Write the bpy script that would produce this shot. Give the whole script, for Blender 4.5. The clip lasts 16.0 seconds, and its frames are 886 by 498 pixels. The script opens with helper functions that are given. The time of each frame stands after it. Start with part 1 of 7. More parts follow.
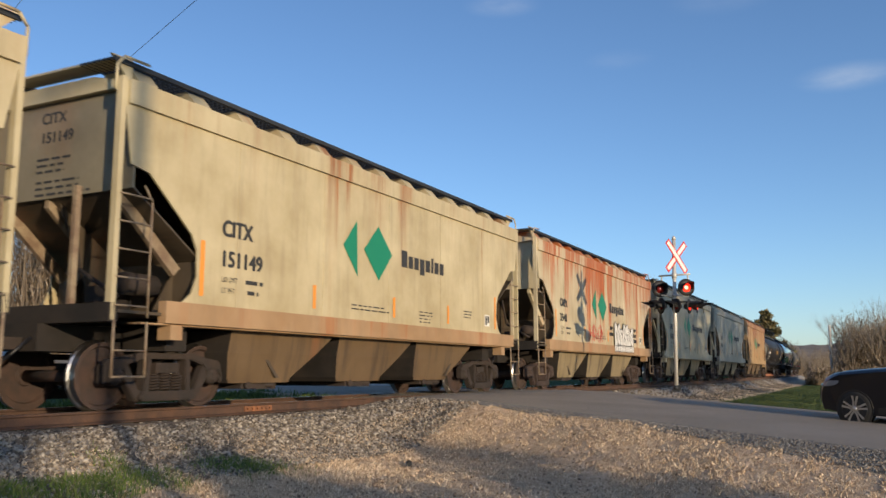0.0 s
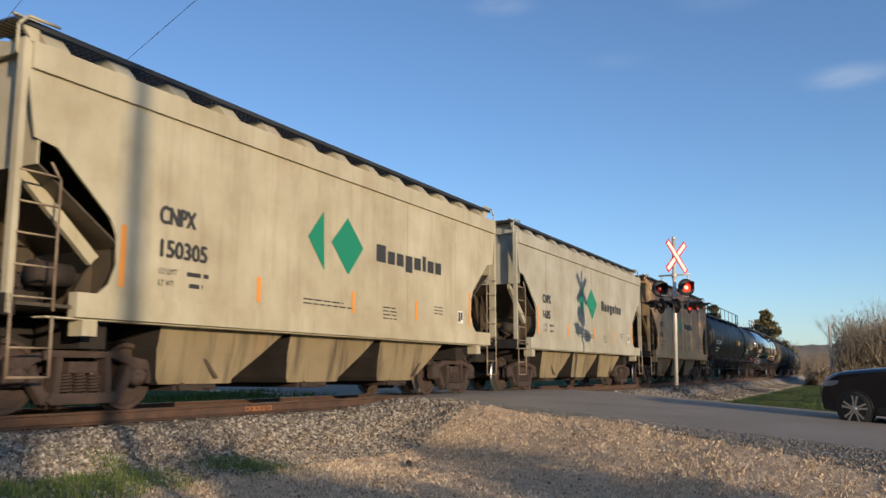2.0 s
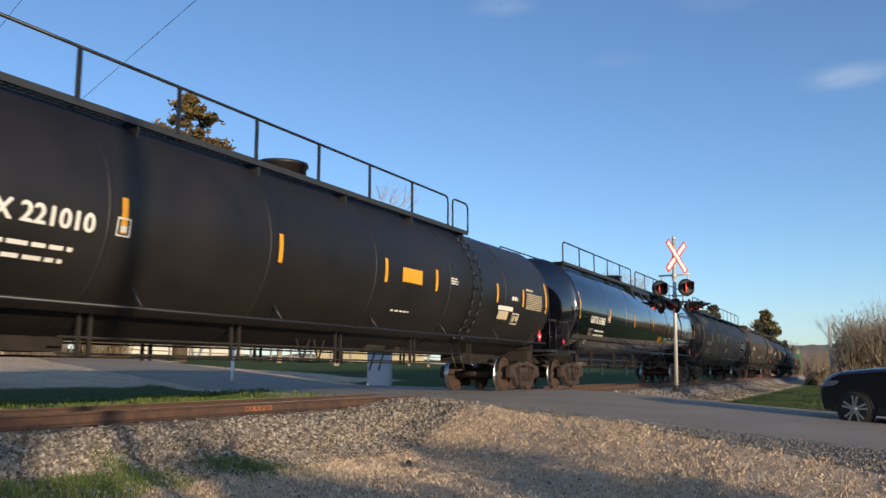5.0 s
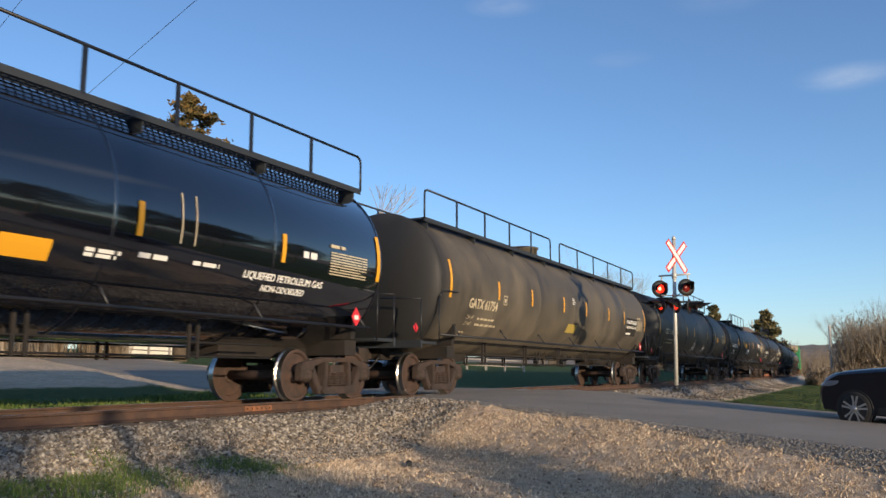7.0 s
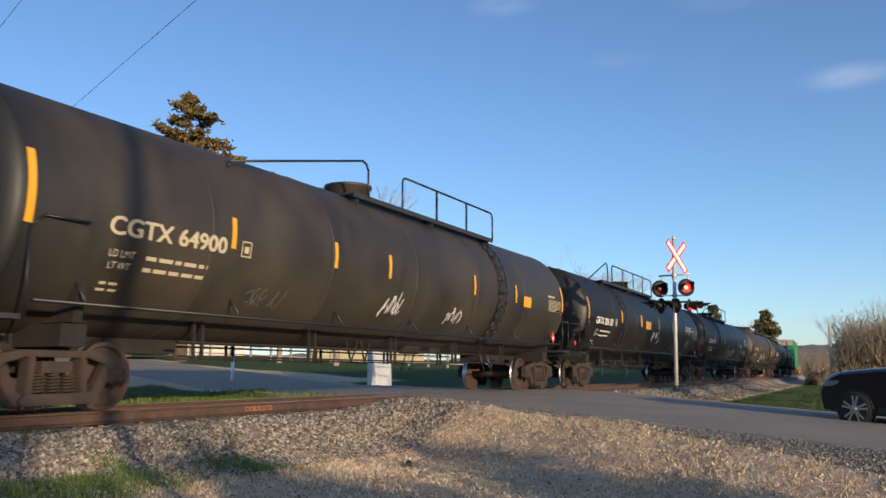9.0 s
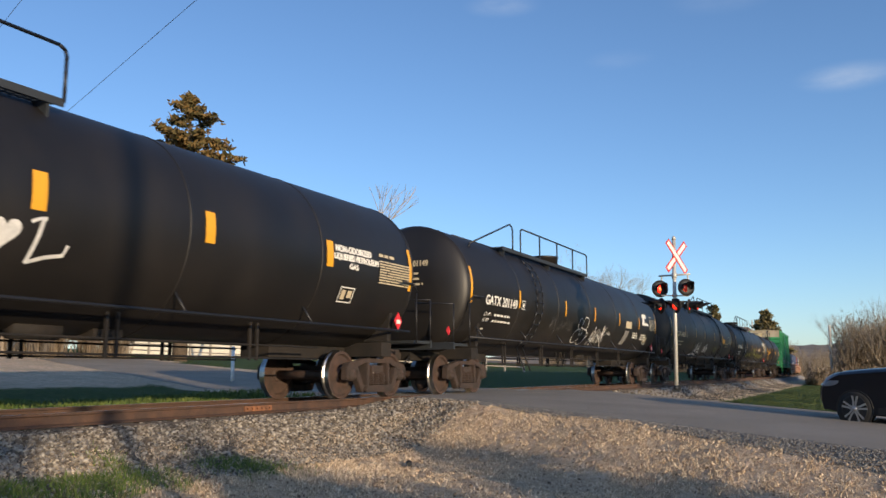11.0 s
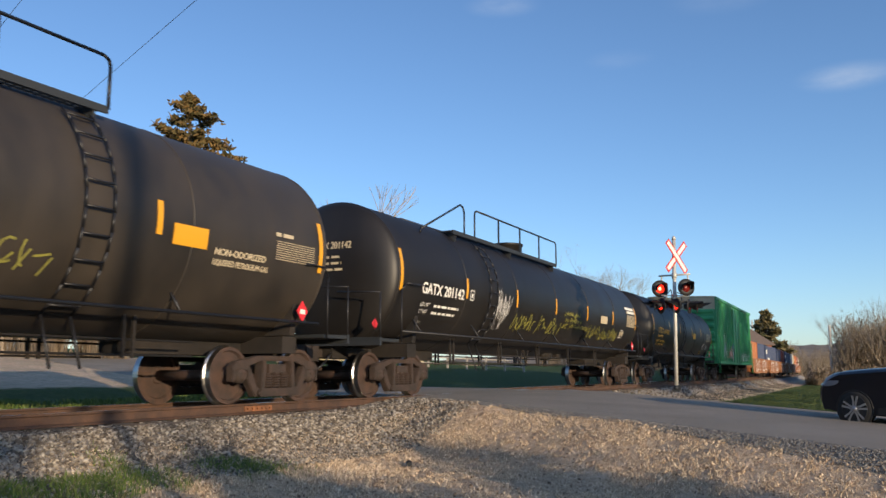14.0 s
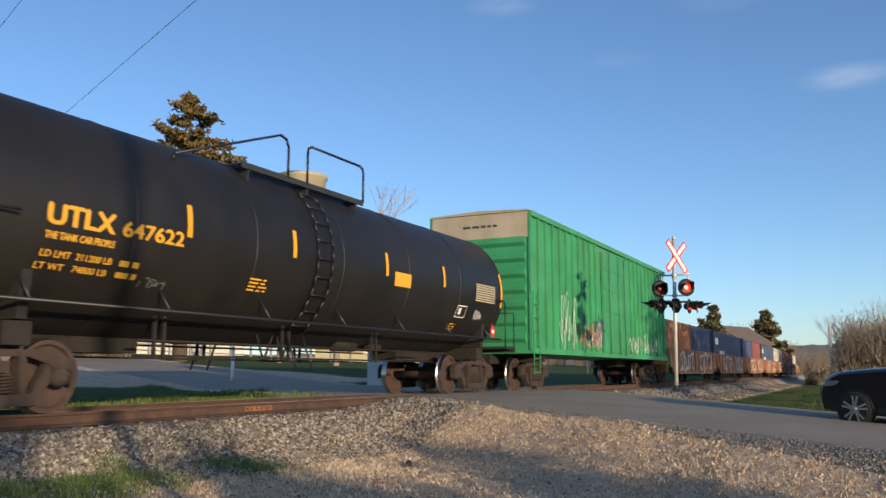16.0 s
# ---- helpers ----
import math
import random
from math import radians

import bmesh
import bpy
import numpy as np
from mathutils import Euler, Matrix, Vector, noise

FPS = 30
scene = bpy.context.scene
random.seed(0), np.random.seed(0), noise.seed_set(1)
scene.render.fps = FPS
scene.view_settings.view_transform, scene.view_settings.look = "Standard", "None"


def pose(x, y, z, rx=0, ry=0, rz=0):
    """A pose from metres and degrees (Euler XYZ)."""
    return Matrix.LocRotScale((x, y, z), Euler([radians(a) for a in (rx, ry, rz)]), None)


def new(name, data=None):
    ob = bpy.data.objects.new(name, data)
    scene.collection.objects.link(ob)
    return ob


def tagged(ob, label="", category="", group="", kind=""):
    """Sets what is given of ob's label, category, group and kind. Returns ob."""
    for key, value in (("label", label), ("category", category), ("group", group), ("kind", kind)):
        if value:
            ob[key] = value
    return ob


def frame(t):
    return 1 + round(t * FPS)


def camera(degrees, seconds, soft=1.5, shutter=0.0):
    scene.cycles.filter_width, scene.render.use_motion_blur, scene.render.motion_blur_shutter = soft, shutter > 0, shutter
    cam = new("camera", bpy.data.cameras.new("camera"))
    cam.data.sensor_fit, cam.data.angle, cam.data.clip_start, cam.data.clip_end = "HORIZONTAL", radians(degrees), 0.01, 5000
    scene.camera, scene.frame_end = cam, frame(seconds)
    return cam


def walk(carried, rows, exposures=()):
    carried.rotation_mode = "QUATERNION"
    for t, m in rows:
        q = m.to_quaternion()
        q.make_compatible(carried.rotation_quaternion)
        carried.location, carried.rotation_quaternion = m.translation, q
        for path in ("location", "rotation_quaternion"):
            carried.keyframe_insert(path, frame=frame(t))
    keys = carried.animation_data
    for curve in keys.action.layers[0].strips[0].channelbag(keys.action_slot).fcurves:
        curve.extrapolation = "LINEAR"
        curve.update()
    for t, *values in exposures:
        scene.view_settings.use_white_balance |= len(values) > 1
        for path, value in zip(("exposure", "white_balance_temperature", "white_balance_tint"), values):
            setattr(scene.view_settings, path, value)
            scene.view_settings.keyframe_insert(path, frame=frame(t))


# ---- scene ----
# The camera stands beside the crossing; z = 0 is the top of the rails, +y runs along the track.
cam = camera(55.2, 16.0, soft=1.5, shutter=0.08)
EYE = pose(0, 0, 0.512, 98.255, 0, 26.934)
walk(cam, [(0.0, EYE), (16.0, EYE)], exposures=[(0.0, -0.05), (3.2, -0.05), (5.3, 0.05), (16.0, 0.05)])

# ---- sky and sun ----
SUN_TO = Vector((0.868, -0.497, 0.0))
SUN_EL = radians(8.9)
sun_data = bpy.data.lights.new("sun", "SUN")
sun_data.energy, sun_data.angle, sun_data.color = 5.0, radians(0.55), (1.0, 0.78, 0.52)
sun = new("sun", sun_data)
sun_way = Vector((SUN_TO.x * math.cos(SUN_EL), SUN_TO.y * math.cos(SUN_EL), math.sin(SUN_EL)))
sun.matrix_world = Matrix.Translation((30, -30, 20)) @ sun_way.to_track_quat("Z", "Y").to_matrix().to_4x4()

world = bpy.data.worlds.new("evening_sky")
scene.world = world
world.use_nodes = True
wn = world.node_tree.nodes
wl = world.node_tree.links
wn.clear()
sky = wn.new("ShaderNodeTexSky")
sky.sky_type = "NISHITA"
sky.sun_disc = False
sky.sun_elevation = radians(20.0)
sky.sun_rotation = math.atan2(SUN_TO.x, SUN_TO.y)
sky.altitude, sky.air_density, sky.dust_density, sky.ozone_density = 200, 1.0, 0.5, 5.0
wbg = wn.new("ShaderNodeBackground")
wbg.inputs["Strength"].default_value = 0.160
wout = wn.new("ShaderNodeOutputWorld")
# thin high wisps of cloud: soft streaks broken up by noise
wtc = wn.new("ShaderNodeTexCoord")
wno = wn.new("ShaderNodeTexNoise")
wno.inputs["Scale"].default_value, wno.inputs["Detail"].default_value, wno.inputs["Roughness"].default_value = 26.0, 5.0, 0.6
wsq = wn.new("ShaderNodeMapping")
wsq.inputs["Scale"].default_value = (1.0, 1.0, 3.4)
wl.new(wtc.outputs["Generated"], wsq.inputs["Vector"])
wl.new(wsq.outputs["Vector"], wno.inputs["Vector"])
last = sky.outputs["Color"]
for az, el, width, dense in ((0.5, 17.86, 0.060, 0.24), (22.7, 24.2, 0.050, 0.14), (14.7, 20.4, 0.045, 0.06), (7.7, 23.6, 0.070, 0.06), (-40.0, 30.0, 0.20, 0.30), (70.0, 26.0, 0.18, 0.25), (150.0, 32.0, 0.25, 0.3)):
    a, e = radians(az), radians(el)
    off = wn.new("ShaderNodeVectorMath")
    off.operation = "DISTANCE"
    off.inputs[1].default_value = (-math.sin(a) * math.cos(e), math.cos(a) * math.cos(e), math.sin(e) * 3.4)
    wl.new(wsq.outputs["Vector"], off.inputs[0])
    near = wn.new("ShaderNodeMapRange")
    near.interpolation_type = "SMOOTHSTEP"
    near.inputs["From Min"].default_value, near.inputs["From Max"].default_value = width, width * 0.1
    near.inputs["To Min"].default_value, near.inputs["To Max"].default_value = 0.0, dense * 1.7
    wl.new(off.outputs["Value"], near.inputs["Value"])
    thin = wn.new("ShaderNodeMath")
    thin.operation = "MULTIPLY"
    wl.new(near.outputs["Result"], thin.inputs[0])
    wl.new(wno.outputs["Fac"], thin.inputs[1])
    wmx = wn.new("ShaderNodeMix")
    wmx.data_type = "RGBA"
    wmx.inputs[7].default_value = (4.6, 4.9, 5.3, 1)
    wl.new(thin.outputs[0], wmx.inputs["Factor"])
    wl.new(last, wmx.inputs[6])
    last = wmx.outputs[2]
wl.new(last, wbg.inputs["Color"])
wl.new(wbg.outputs["Background"], wout.inputs["Surface"])

# ---- the line of the track ----
XC = -10.02          # middle of the track
BEND, R_TRACK, BEND_END = 40.0, 1990.0, 260.0
SPEED, SLOWING = 15.877, 0.0231


def along(s):
    """Place and heading (radians, to the left) of the track's middle at s metres."""
    if s <= BEND:
        return XC, s, 0.0
    e = min(s, BEND_END) - BEND
    a = e / R_TRACK
    x, y = XC - R_TRACK * (1 - math.cos(a)), BEND + R_TRACK * math.sin(a)
    rest = max(0.0, s - BEND_END)
    return x - rest * math.sin(a), y + rest * math.cos(a), a


def run(t):
    """How far the train has come at t seconds."""
    return SPEED * t - SLOWING * t * t / 2


# ---- shaping helpers ----
def obj_from(name, bm, mat, parent=None, label="", smooth=False):
    me = bpy.data.meshes.new(name)
    bm.normal_update()
    bm.to_mesh(me)
    bm.free()
    for m in (mat if isinstance(mat, (list, tuple)) else [mat]):
        me.materials.append(m)
    if smooth:
        for p in me.polygons:
            p.use_smooth = True
    ob = new(name, me)
    if parent is not None:
        ob.parent = parent
    if label:
        tagged(ob, label)
    return ob


def part(name, bm, mat, parent, label="", smooth=False):
    return obj_from(name, bm, mat, parent, label, smooth)


def share(name, data, parent, m):
    """Another part on the same mesh data."""
    ob = new(name, data)
    ob.parent = parent
    ob.matrix_basis = m
    return ob


def empty(name, label="", category="", group=""):
    ob = new(name)
    ob.empty_display_size = 0.3
    return tagged(ob, label, category, group)


def box(bm, x0, x1, y0, y1, z0, z1, mi=0):
    v = [bm.verts.new(c) for c in ((x0, y0, z0), (x1, y0, z0), (x1, y1, z0), (x0, y1, z0), (x0, y0, z1), (x1, y0, z1), (x1, y1, z1), (x0, y1, z1))]
    for q in ((0, 3, 2, 1), (4, 5, 6, 7), (0, 1, 5, 4), (1, 2, 6, 5), (2, 3, 7, 6), (3, 0, 4, 7)):
        bm.faces.new([v[i] for i in q]).material_index = mi
    return v


def rod(bm, a, b, r, n=8, r2=None, mi=0, caps=True):
    """A round bar from a to b."""
    a, b = Vector(a), Vector(b)
    r2 = r if r2 is None else r2
    q = (b - a).to_track_quat("Z", "Y")
    u, v = q @ Vector((1, 0, 0)), q @ Vector((0, 1, 0))
    ring = lambda c, rr: [bm.verts.new(c + (u * math.cos(k * math.tau / n) + v * math.sin(k * math.tau / n)) * rr) for k in range(n)]
    A, B = ring(a, r), ring(b, r2)
    for k in range(n):
        f = bm.faces.new((A[k], A[(k + 1) % n], B[(k + 1) % n], B[k]))
        f.material_index = mi
        f.smooth = n > 5
    if caps:
        bm.faces.new(A[::-1]).material_index = mi
        bm.faces.new(B).material_index = mi


def pipe(bm, pts, r, n=6):
    for a, b in zip(pts[:-1], pts[1:]):
        rod(bm, a, b, r, n)


def slab(bm, pts, axis, a, b, mi=0):
    """A polygon, given by its two other coordinates in order, drawn out from a to b along an axis."""
    def put(p, d):
        c = list(p)
        c.insert(axis, d)
        return bm.verts.new(c)
    A, B = [put(p, a) for p in pts], [put(p, b) for p in pts]
    n = len(pts)
    faces = [bm.faces.new(A), bm.faces.new(B[::-1])]
    for k in range(n):
        faces.append(bm.faces.new((A[k], B[k], B[(k + 1) % n], A[(k + 1) % n])))
    for f in faces:
        f.material_index = mi
    bmesh.ops.recalc_face_normals(bm, faces=faces)
    return faces


def lathe(bm, prof, n, axis=1, centre=(0, 0), mi=0, smooth=True):
    """A round body: prof lists (place along the axis, radius)."""
    rings = []
    for p, r in prof:
        if r < 1e-5:
            c = [centre[0], centre[1]]
            c.insert(axis, p)
            rings.append([bm.verts.new(c)])
            continue
        ring = []
        for k in range(n):
            t = k * math.tau / n
            c = [centre[0] + r * math.cos(t), centre[1] + r * math.sin(t)]
            c.insert(axis, p)
            ring.append(bm.verts.new(c))
        rings.append(ring)
    faces = []
    for A, B in zip(rings[:-1], rings[1:]):
        for k in range(n):
            vs = ([A[0]] if len(A) == 1 else [A[k], A[(k + 1) % n]]) + ([B[0]] if len(B) == 1 else [B[(k + 1) % n], B[k]])
            f = bm.faces.new(vs)
            f.smooth, f.material_index = smooth, mi
            faces.append(f)
    for end in (rings[0], rings[-1]):
        if len(end) > 1:
            f = bm.faces.new(end)
            f.material_index = mi
            faces.append(f)
    bmesh.ops.recalc_face_normals(bm, faces=faces)
    return faces


# ---- materials ----
def material(name, base, rough=0.6, metal=0.0, specular=0.5):
    m = bpy.data.materials.new(name)
    m.use_nodes = True
    b = m.node_tree.nodes["Principled BSDF"]
    b.inputs["Base Color"].default_value = (*base, 1)
    b.inputs["Roughness"].default_value = rough
    b.inputs["Metallic"].default_value = metal
    b.inputs["Specular IOR Level"].default_value = specular
    return m


def nd(m, kind, **inputs):
    n = m.node_tree.nodes.new(kind)
    for k, v in inputs.items():
        n.inputs[k.replace("_", " ")].default_value = v
    return n


def ramp(m, fac, stops):
    r = m.node_tree.nodes.new("ShaderNodeValToRGB")
    while len(r.color_ramp.elements) < len(stops):
        r.color_ramp.elements.new(0.5)
    for e, (p, c) in zip(r.color_ramp.elements, stops):
        e.position, e.color = p, (c if len(c) == 4 else (*c, 1))
    m.node_tree.links.new(fac, r.inputs["Fac"])
    return r.outputs["Color"]


def mixc(m, fac, a, b, how="MIX"):
    n = m.node_tree.nodes.new("ShaderNodeMix")
    n.data_type, n.blend_type = "RGBA", how
    for sock, val in ((n.inputs["Factor"], fac), (n.inputs[6], a), (n.inputs[7], b)):
        if isinstance(val, (int, float)):
            sock.default_value = val
        elif isinstance(val, tuple):
            sock.default_value = (*val, 1) if len(val) == 3 else val
        else:
            m.node_tree.links.new(val, sock)
    return n.outputs[2]


def mth(m, op, a, b=0.0):
    n = m.node_tree.nodes.new("ShaderNodeMath")
    n.operation = op
    for sock, val in ((n.inputs[0], a), (n.inputs[1], b)):
        if isinstance(val, (int, float)):
            sock.default_value = val
        else:
            m.node_tree.links.new(val, sock)
    return n.outputs[0]


def coords(m, scale=(1, 1, 1), loc=(0, 0, 0), per_thing=False):
    """Object coordinates in metres, stretched; per_thing shifts them for each object."""
    tc = m.node_tree.nodes.new("ShaderNodeTexCoord")
    mp = nd(m, "ShaderNodeMapping", Scale=scale, Location=loc)
    m.node_tree.links.new(tc.outputs["Object"], mp.inputs["Vector"])
    if per_thing:
        oi = m.node_tree.nodes.new("ShaderNodeObjectInfo")
        k = mth(m, "MULTIPLY", oi.outputs["Random"], 60.0)
        add = m.node_tree.nodes.new("ShaderNodeVectorMath")
        add.operation = "ADD"
        m.node_tree.links.new(mp.outputs["Vector"], add.inputs[0])
        m.node_tree.links.new(k, add.inputs[1])
        return add.outputs["Vector"]
    return mp.outputs["Vector"]


def noisy(m, scale, detail=4.0, rough=0.55, vec=None):
    n = nd(m, "ShaderNodeTexNoise", Scale=scale, Detail=detail, Roughness=rough)
    m.node_tree.links.new(vec if vec is not None else coords(m), n.inputs["Vector"])
    return n.outputs["Fac"]


def bump(m, height, strength=0.3, dist=0.02):
    n = nd(m, "ShaderNodeBump", Strength=strength, Distance=dist)
    m.node_tree.links.new(height, n.inputs["Height"])
    m.node_tree.links.new(n.outputs["Normal"], m.node_tree.nodes["Principled BSDF"].inputs["Normal"])


def colour(m, sock, into="Base Color"):
    m.node_tree.links.new(sock, m.node_tree.nodes["Principled BSDF"].inputs[into])


def mottled(name, a, b, scale, rough=0.7, metal=0.0, grain=0.0, grain_scale=80, per_thing=False, third=None, specular=0.5):
    """Two tones in large patches with a fine grain over them."""
    m = material(name, a, rough, metal, specular)
    v = coords(m, per_thing=per_thing)
    big = noisy(m, scale, 5.0, 0.6, v)
    c = ramp(m, big, [(0.35, a), (0.65, b)])
    fine = noisy(m, grain_scale, 3.0, 0.6, v)
    k = ramp(m, fine, [(0.25, (0.72, 0.72, 0.72)), (0.75, (1.2, 1.2, 1.2))])
    c = mixc(m, 1.0, c, k, "MULTIPLY")
    if third:
        spots = ramp(m, noisy(m, scale * 3.1, 6.0, 0.7, v), [(0.58, (0, 0, 0)), (0.68, (1, 1, 1))])
        c = mixc(m, spots, c, third)
    colour(m, c)
    if grain:
        bump(m, fine, grain, 0.01)
    return m


def car_paint(name, base, rust_amount, rust=(0.32, 0.085, 0.022), grime=(0.20, 0.15, 0.10), rough=0.55, pale=None, edge_width=0.075, grime_most=0.34):
    """Old paint on a goods wagon: rust runs that start at the top, vertical grime, blotches."""
    m = material(name, base, rough)
    v = coords(m, per_thing=False)
    blot = noisy(m, 0.9, 5.0, 0.6, v)
    c = ramp(m, blot, [(0.28, tuple(x * k for x, k in zip(base, (0.74, 0.70, 0.62)))), (0.7, pale or tuple(min(1, x * 1.08) for x in base))])
    # streaks: noise drawn out downwards
    vs = coords(m, (0.2, 1.15, 0.06))
    streak = noisy(m, 1.6, 6.0, 0.62, vs)
    vf = coords(m, (0.2, 4.0, 0.12))
    fine = noisy(m, 1.5, 5.0, 0.65, vf)
    tc = m.node_tree.nodes.new("ShaderNodeTexCoord")
    sep = m.node_tree.nodes.new("ShaderNodeSeparateXYZ")
    m.node_tree.links.new(tc.outputs["Object"], sep.inputs[0])
    high = mth(m, "MULTIPLY", mth(m, "SUBTRACT", sep.outputs["Z"], 2.4), 0.055)
    lo = 0.70 - 0.24 * rust_amount
    s1 = mth(m, "ADD", streak, high)
    mask = ramp(m, s1, [(lo, (0, 0, 0)), (lo + edge_width, (1, 1, 1))])
    mask = mixc(m, 1.0, mask, ramp(m, fine, [(0.32, (0.25, 0.25, 0.25)), (0.55, (1, 1, 1))]), "MULTIPLY")
    edge = ramp(m, s1, [(lo - 0.09, (0, 0, 0)), (lo, (0.26, 0.26, 0.26))])
    c = mixc(m, edge, c, tuple(0.6 * r + 0.4 * b for r, b in zip(rust, base)))
    rc = ramp(m, noisy(m, 6.0, 5.0, 0.65, vf), [(0.3, tuple(x * 0.55 for x in rust)), (0.7, tuple(x * 1.35 for x in rust))])
    c = mixc(m, mask, c, rc)
    g = ramp(m, noisy(m, 1.4, 5.0, 0.6, coords(m, (0.3, 3.2, 0.4), (3, 1, 7))), [(0.48, (0, 0, 0)), (0.76, (grime_most,) * 3)])
    c = mixc(m, g, c, grime)
    colour(m, c)
    bump(m, noisy(m, 14.0, 4.0, 0.6, v), 0.12, 0.01)
    return m


def tank_paint(name, base, dust, rough, pale=(0.16, 0.13, 0.10), dark_from=0.0):
    """Black tank paint under road dust, with washed runs."""
    m = material(name, base, rough)
    v = coords(m)
    big = noisy(m, 0.55, 5.0, 0.6, v)
    runs = noisy(m, 1.3, 5.0, 0.6, coords(m, (1.2, 1.1, 0.35)))
    k = mth(m, "MULTIPLY", mth(m, "ADD", big, runs), 0.5)
    f = ramp(m, k, [(0.36, (0.15 * dust,) * 3), (0.66, (dust,) * 3)])
    c = mixc(m, f, base, pale)
    if dark_from:
        # the leading head blends to near-black past this distance along the car
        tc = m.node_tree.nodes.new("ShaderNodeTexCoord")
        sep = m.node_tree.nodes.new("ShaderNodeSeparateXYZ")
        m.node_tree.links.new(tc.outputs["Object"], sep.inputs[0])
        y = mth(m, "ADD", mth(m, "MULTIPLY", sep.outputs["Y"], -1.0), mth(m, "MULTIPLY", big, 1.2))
        w = nd(m, "ShaderNodeMapRange", From_Min=dark_from + 0.1, From_Max=dark_from + 0.9)
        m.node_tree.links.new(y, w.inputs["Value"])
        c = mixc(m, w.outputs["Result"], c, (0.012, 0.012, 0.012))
    colour(m, c)
    r = ramp(m, k, [(0.35, (rough,) * 3), (0.7, (min(1, rough + 0.25 * dust + 0.05),) * 3)])
    colour(m, r, "Roughness")
    bump(m, noisy(m, 1.1, 2.0, 0.5, v), 0.05, 0.05)
    return m


M_CREAM = car_paint("weathered_cream_paint", (0.50, 0.435, 0.28), 0.10, rust=(0.30, 0.12, 0.04))
M_CREAM_RUST = car_paint("rust_streaked_cream_paint", (0.52, 0.46, 0.32), 0.61, rust=(0.40, 0.098, 0.015), edge_width=0.05)
M_CREAM_CLEAN = car_paint("pale_grey_cream_paint", (0.45, 0.41, 0.30), -0.30)
M_GREY_HOPPER = car_paint("faded_grey_paint", (0.40, 0.385, 0.32), -0.45)
M_ORANGE_HOPPER = car_paint("orange_rusted_cream_paint", (0.43, 0.29, 0.145), 0.66, rust=(0.26, 0.09, 0.03), grime_most=0.6)
# near-black for underframes and bay slopes: their shade is in the colour
M_SHADOW = mottled("shade_dark_steel", (0.009, 0.0075, 0.0065), (0.024, 0.018, 0.014), 2.0, 0.85)
M_TRUCK = mottled("sooty_brown_cast_steel", (0.042, 0.028, 0.021), (0.022, 0.017, 0.014), 3.0, 0.85, grain=0.3, grain_scale=40)
M_TRUCK_RUST = mottled("rusty_cast_steel", (0.062, 0.038, 0.029), (0.030, 0.022, 0.018), 3.0, 0.85, grain=0.3, grain_scale=40)
M_WHEEL_RUST = mottled("rusty_wheel_steel", (0.078, 0.044, 0.032), (0.040, 0.027, 0.022), 5.0, 0.75)
M_WHEEL = mottled("brown_wheel_steel", (0.060, 0.034, 0.025), (0.032, 0.022, 0.018), 5.0, 0.75)
M_TREAD = material("polished_tread_steel", (0.55, 0.53, 0.50), 0.28, 1.0)
M_RAIL = mottled("rusty_rail", (0.052, 0.031, 0.023), (0.105, 0.054, 0.032), 3.0, 0.8, grain=0.2, grain_scale=60)
M_BLACK_BAR = material("black_handrail_paint", (0.012, 0.012, 0.014), 0.45)
M_DARKTEXT = material("dark_stencil_paint", (0.035, 0.035, 0.035), 0.6)
M_WHITETEXT = material("white_stencil_paint", (0.72, 0.70, 0.64), 0.6)
M_YELLOW = material("yellow_reflector", (0.72, 0.34, 0.02), 0.4)
M_ORANGE_STRIP = material("faded_orange_reflector", (0.72, 0.28, 0.045), 0.45)
M_TAN_TEXT = material("yellowed_stencil_paint", (0.50, 0.42, 0.28), 0.6)
M_AMBER = material("amber_stencil_paint", (0.70, 0.36, 0.03), 0.5)
M_GREEN_MARK = material("green_emblem_paint", (0.012, 0.20, 0.11), 0.5)
M_PLACARD = material("red_placard", (0.65, 0.03, 0.04), 0.45)
M_GRATE = material("dark_grating_steel", (0.045, 0.05, 0.055), 0.6, 0.5)
M_TANK_BLACK = tank_paint("satin_black_tank_paint", (0.0055, 0.005, 0.005), 0.15, 0.46, (0.075, 0.058, 0.044))
M_TANK_GLOSS = tank_paint("glossy_blue_black_tank_paint", (0.0025, 0.0035, 0.007), 0.012, 0.055)
M_TANK_GLOSS.node_tree.nodes["Principled BSDF"].inputs["Specular IOR Level"].default_value = 1.0
M_TANK_GLOSS.node_tree.nodes["Principled BSDF"].inputs["Coat Weight"].default_value = 1.0
M_TANK_DUSTY = tank_paint("dusty_grey_tank_paint", (0.024, 0.022, 0.019), 0.75, 0.55, (0.17, 0.14, 0.10), dark_from=9.3)
M_TANK_BROWN = tank_paint("dusty_brown_tank_paint", (0.014, 0.0125, 0.011), 0.42, 0.48, (0.115, 0.088, 0.062), dark_from=9.15)
# dirt, and the shade of the cut-away ends, both in this brown
M_SLOPE = car_paint("dirty_shaded_slope_sheet", (0.075, 0.058, 0.040), 0.15, grime=(0.03, 0.022, 0.016), grime_most=0.8)
M_SILL = car_paint("rust_tinted_sill_paint", (0.38, 0.25, 0.14), 0.75, rust=(0.34, 0.11, 0.03))
M_LADDER = mottled("grimy_ladder_paint", (0.30, 0.24, 0.16), (0.18, 0.12, 0.08), 4.0, 0.7)
M_TRUCK_MID = mottled("brown_cast_steel", (0.066, 0.040, 0.031), (0.034, 0.024, 0.020), 3.0, 0.85, grain=0.3, grain_scale=40)
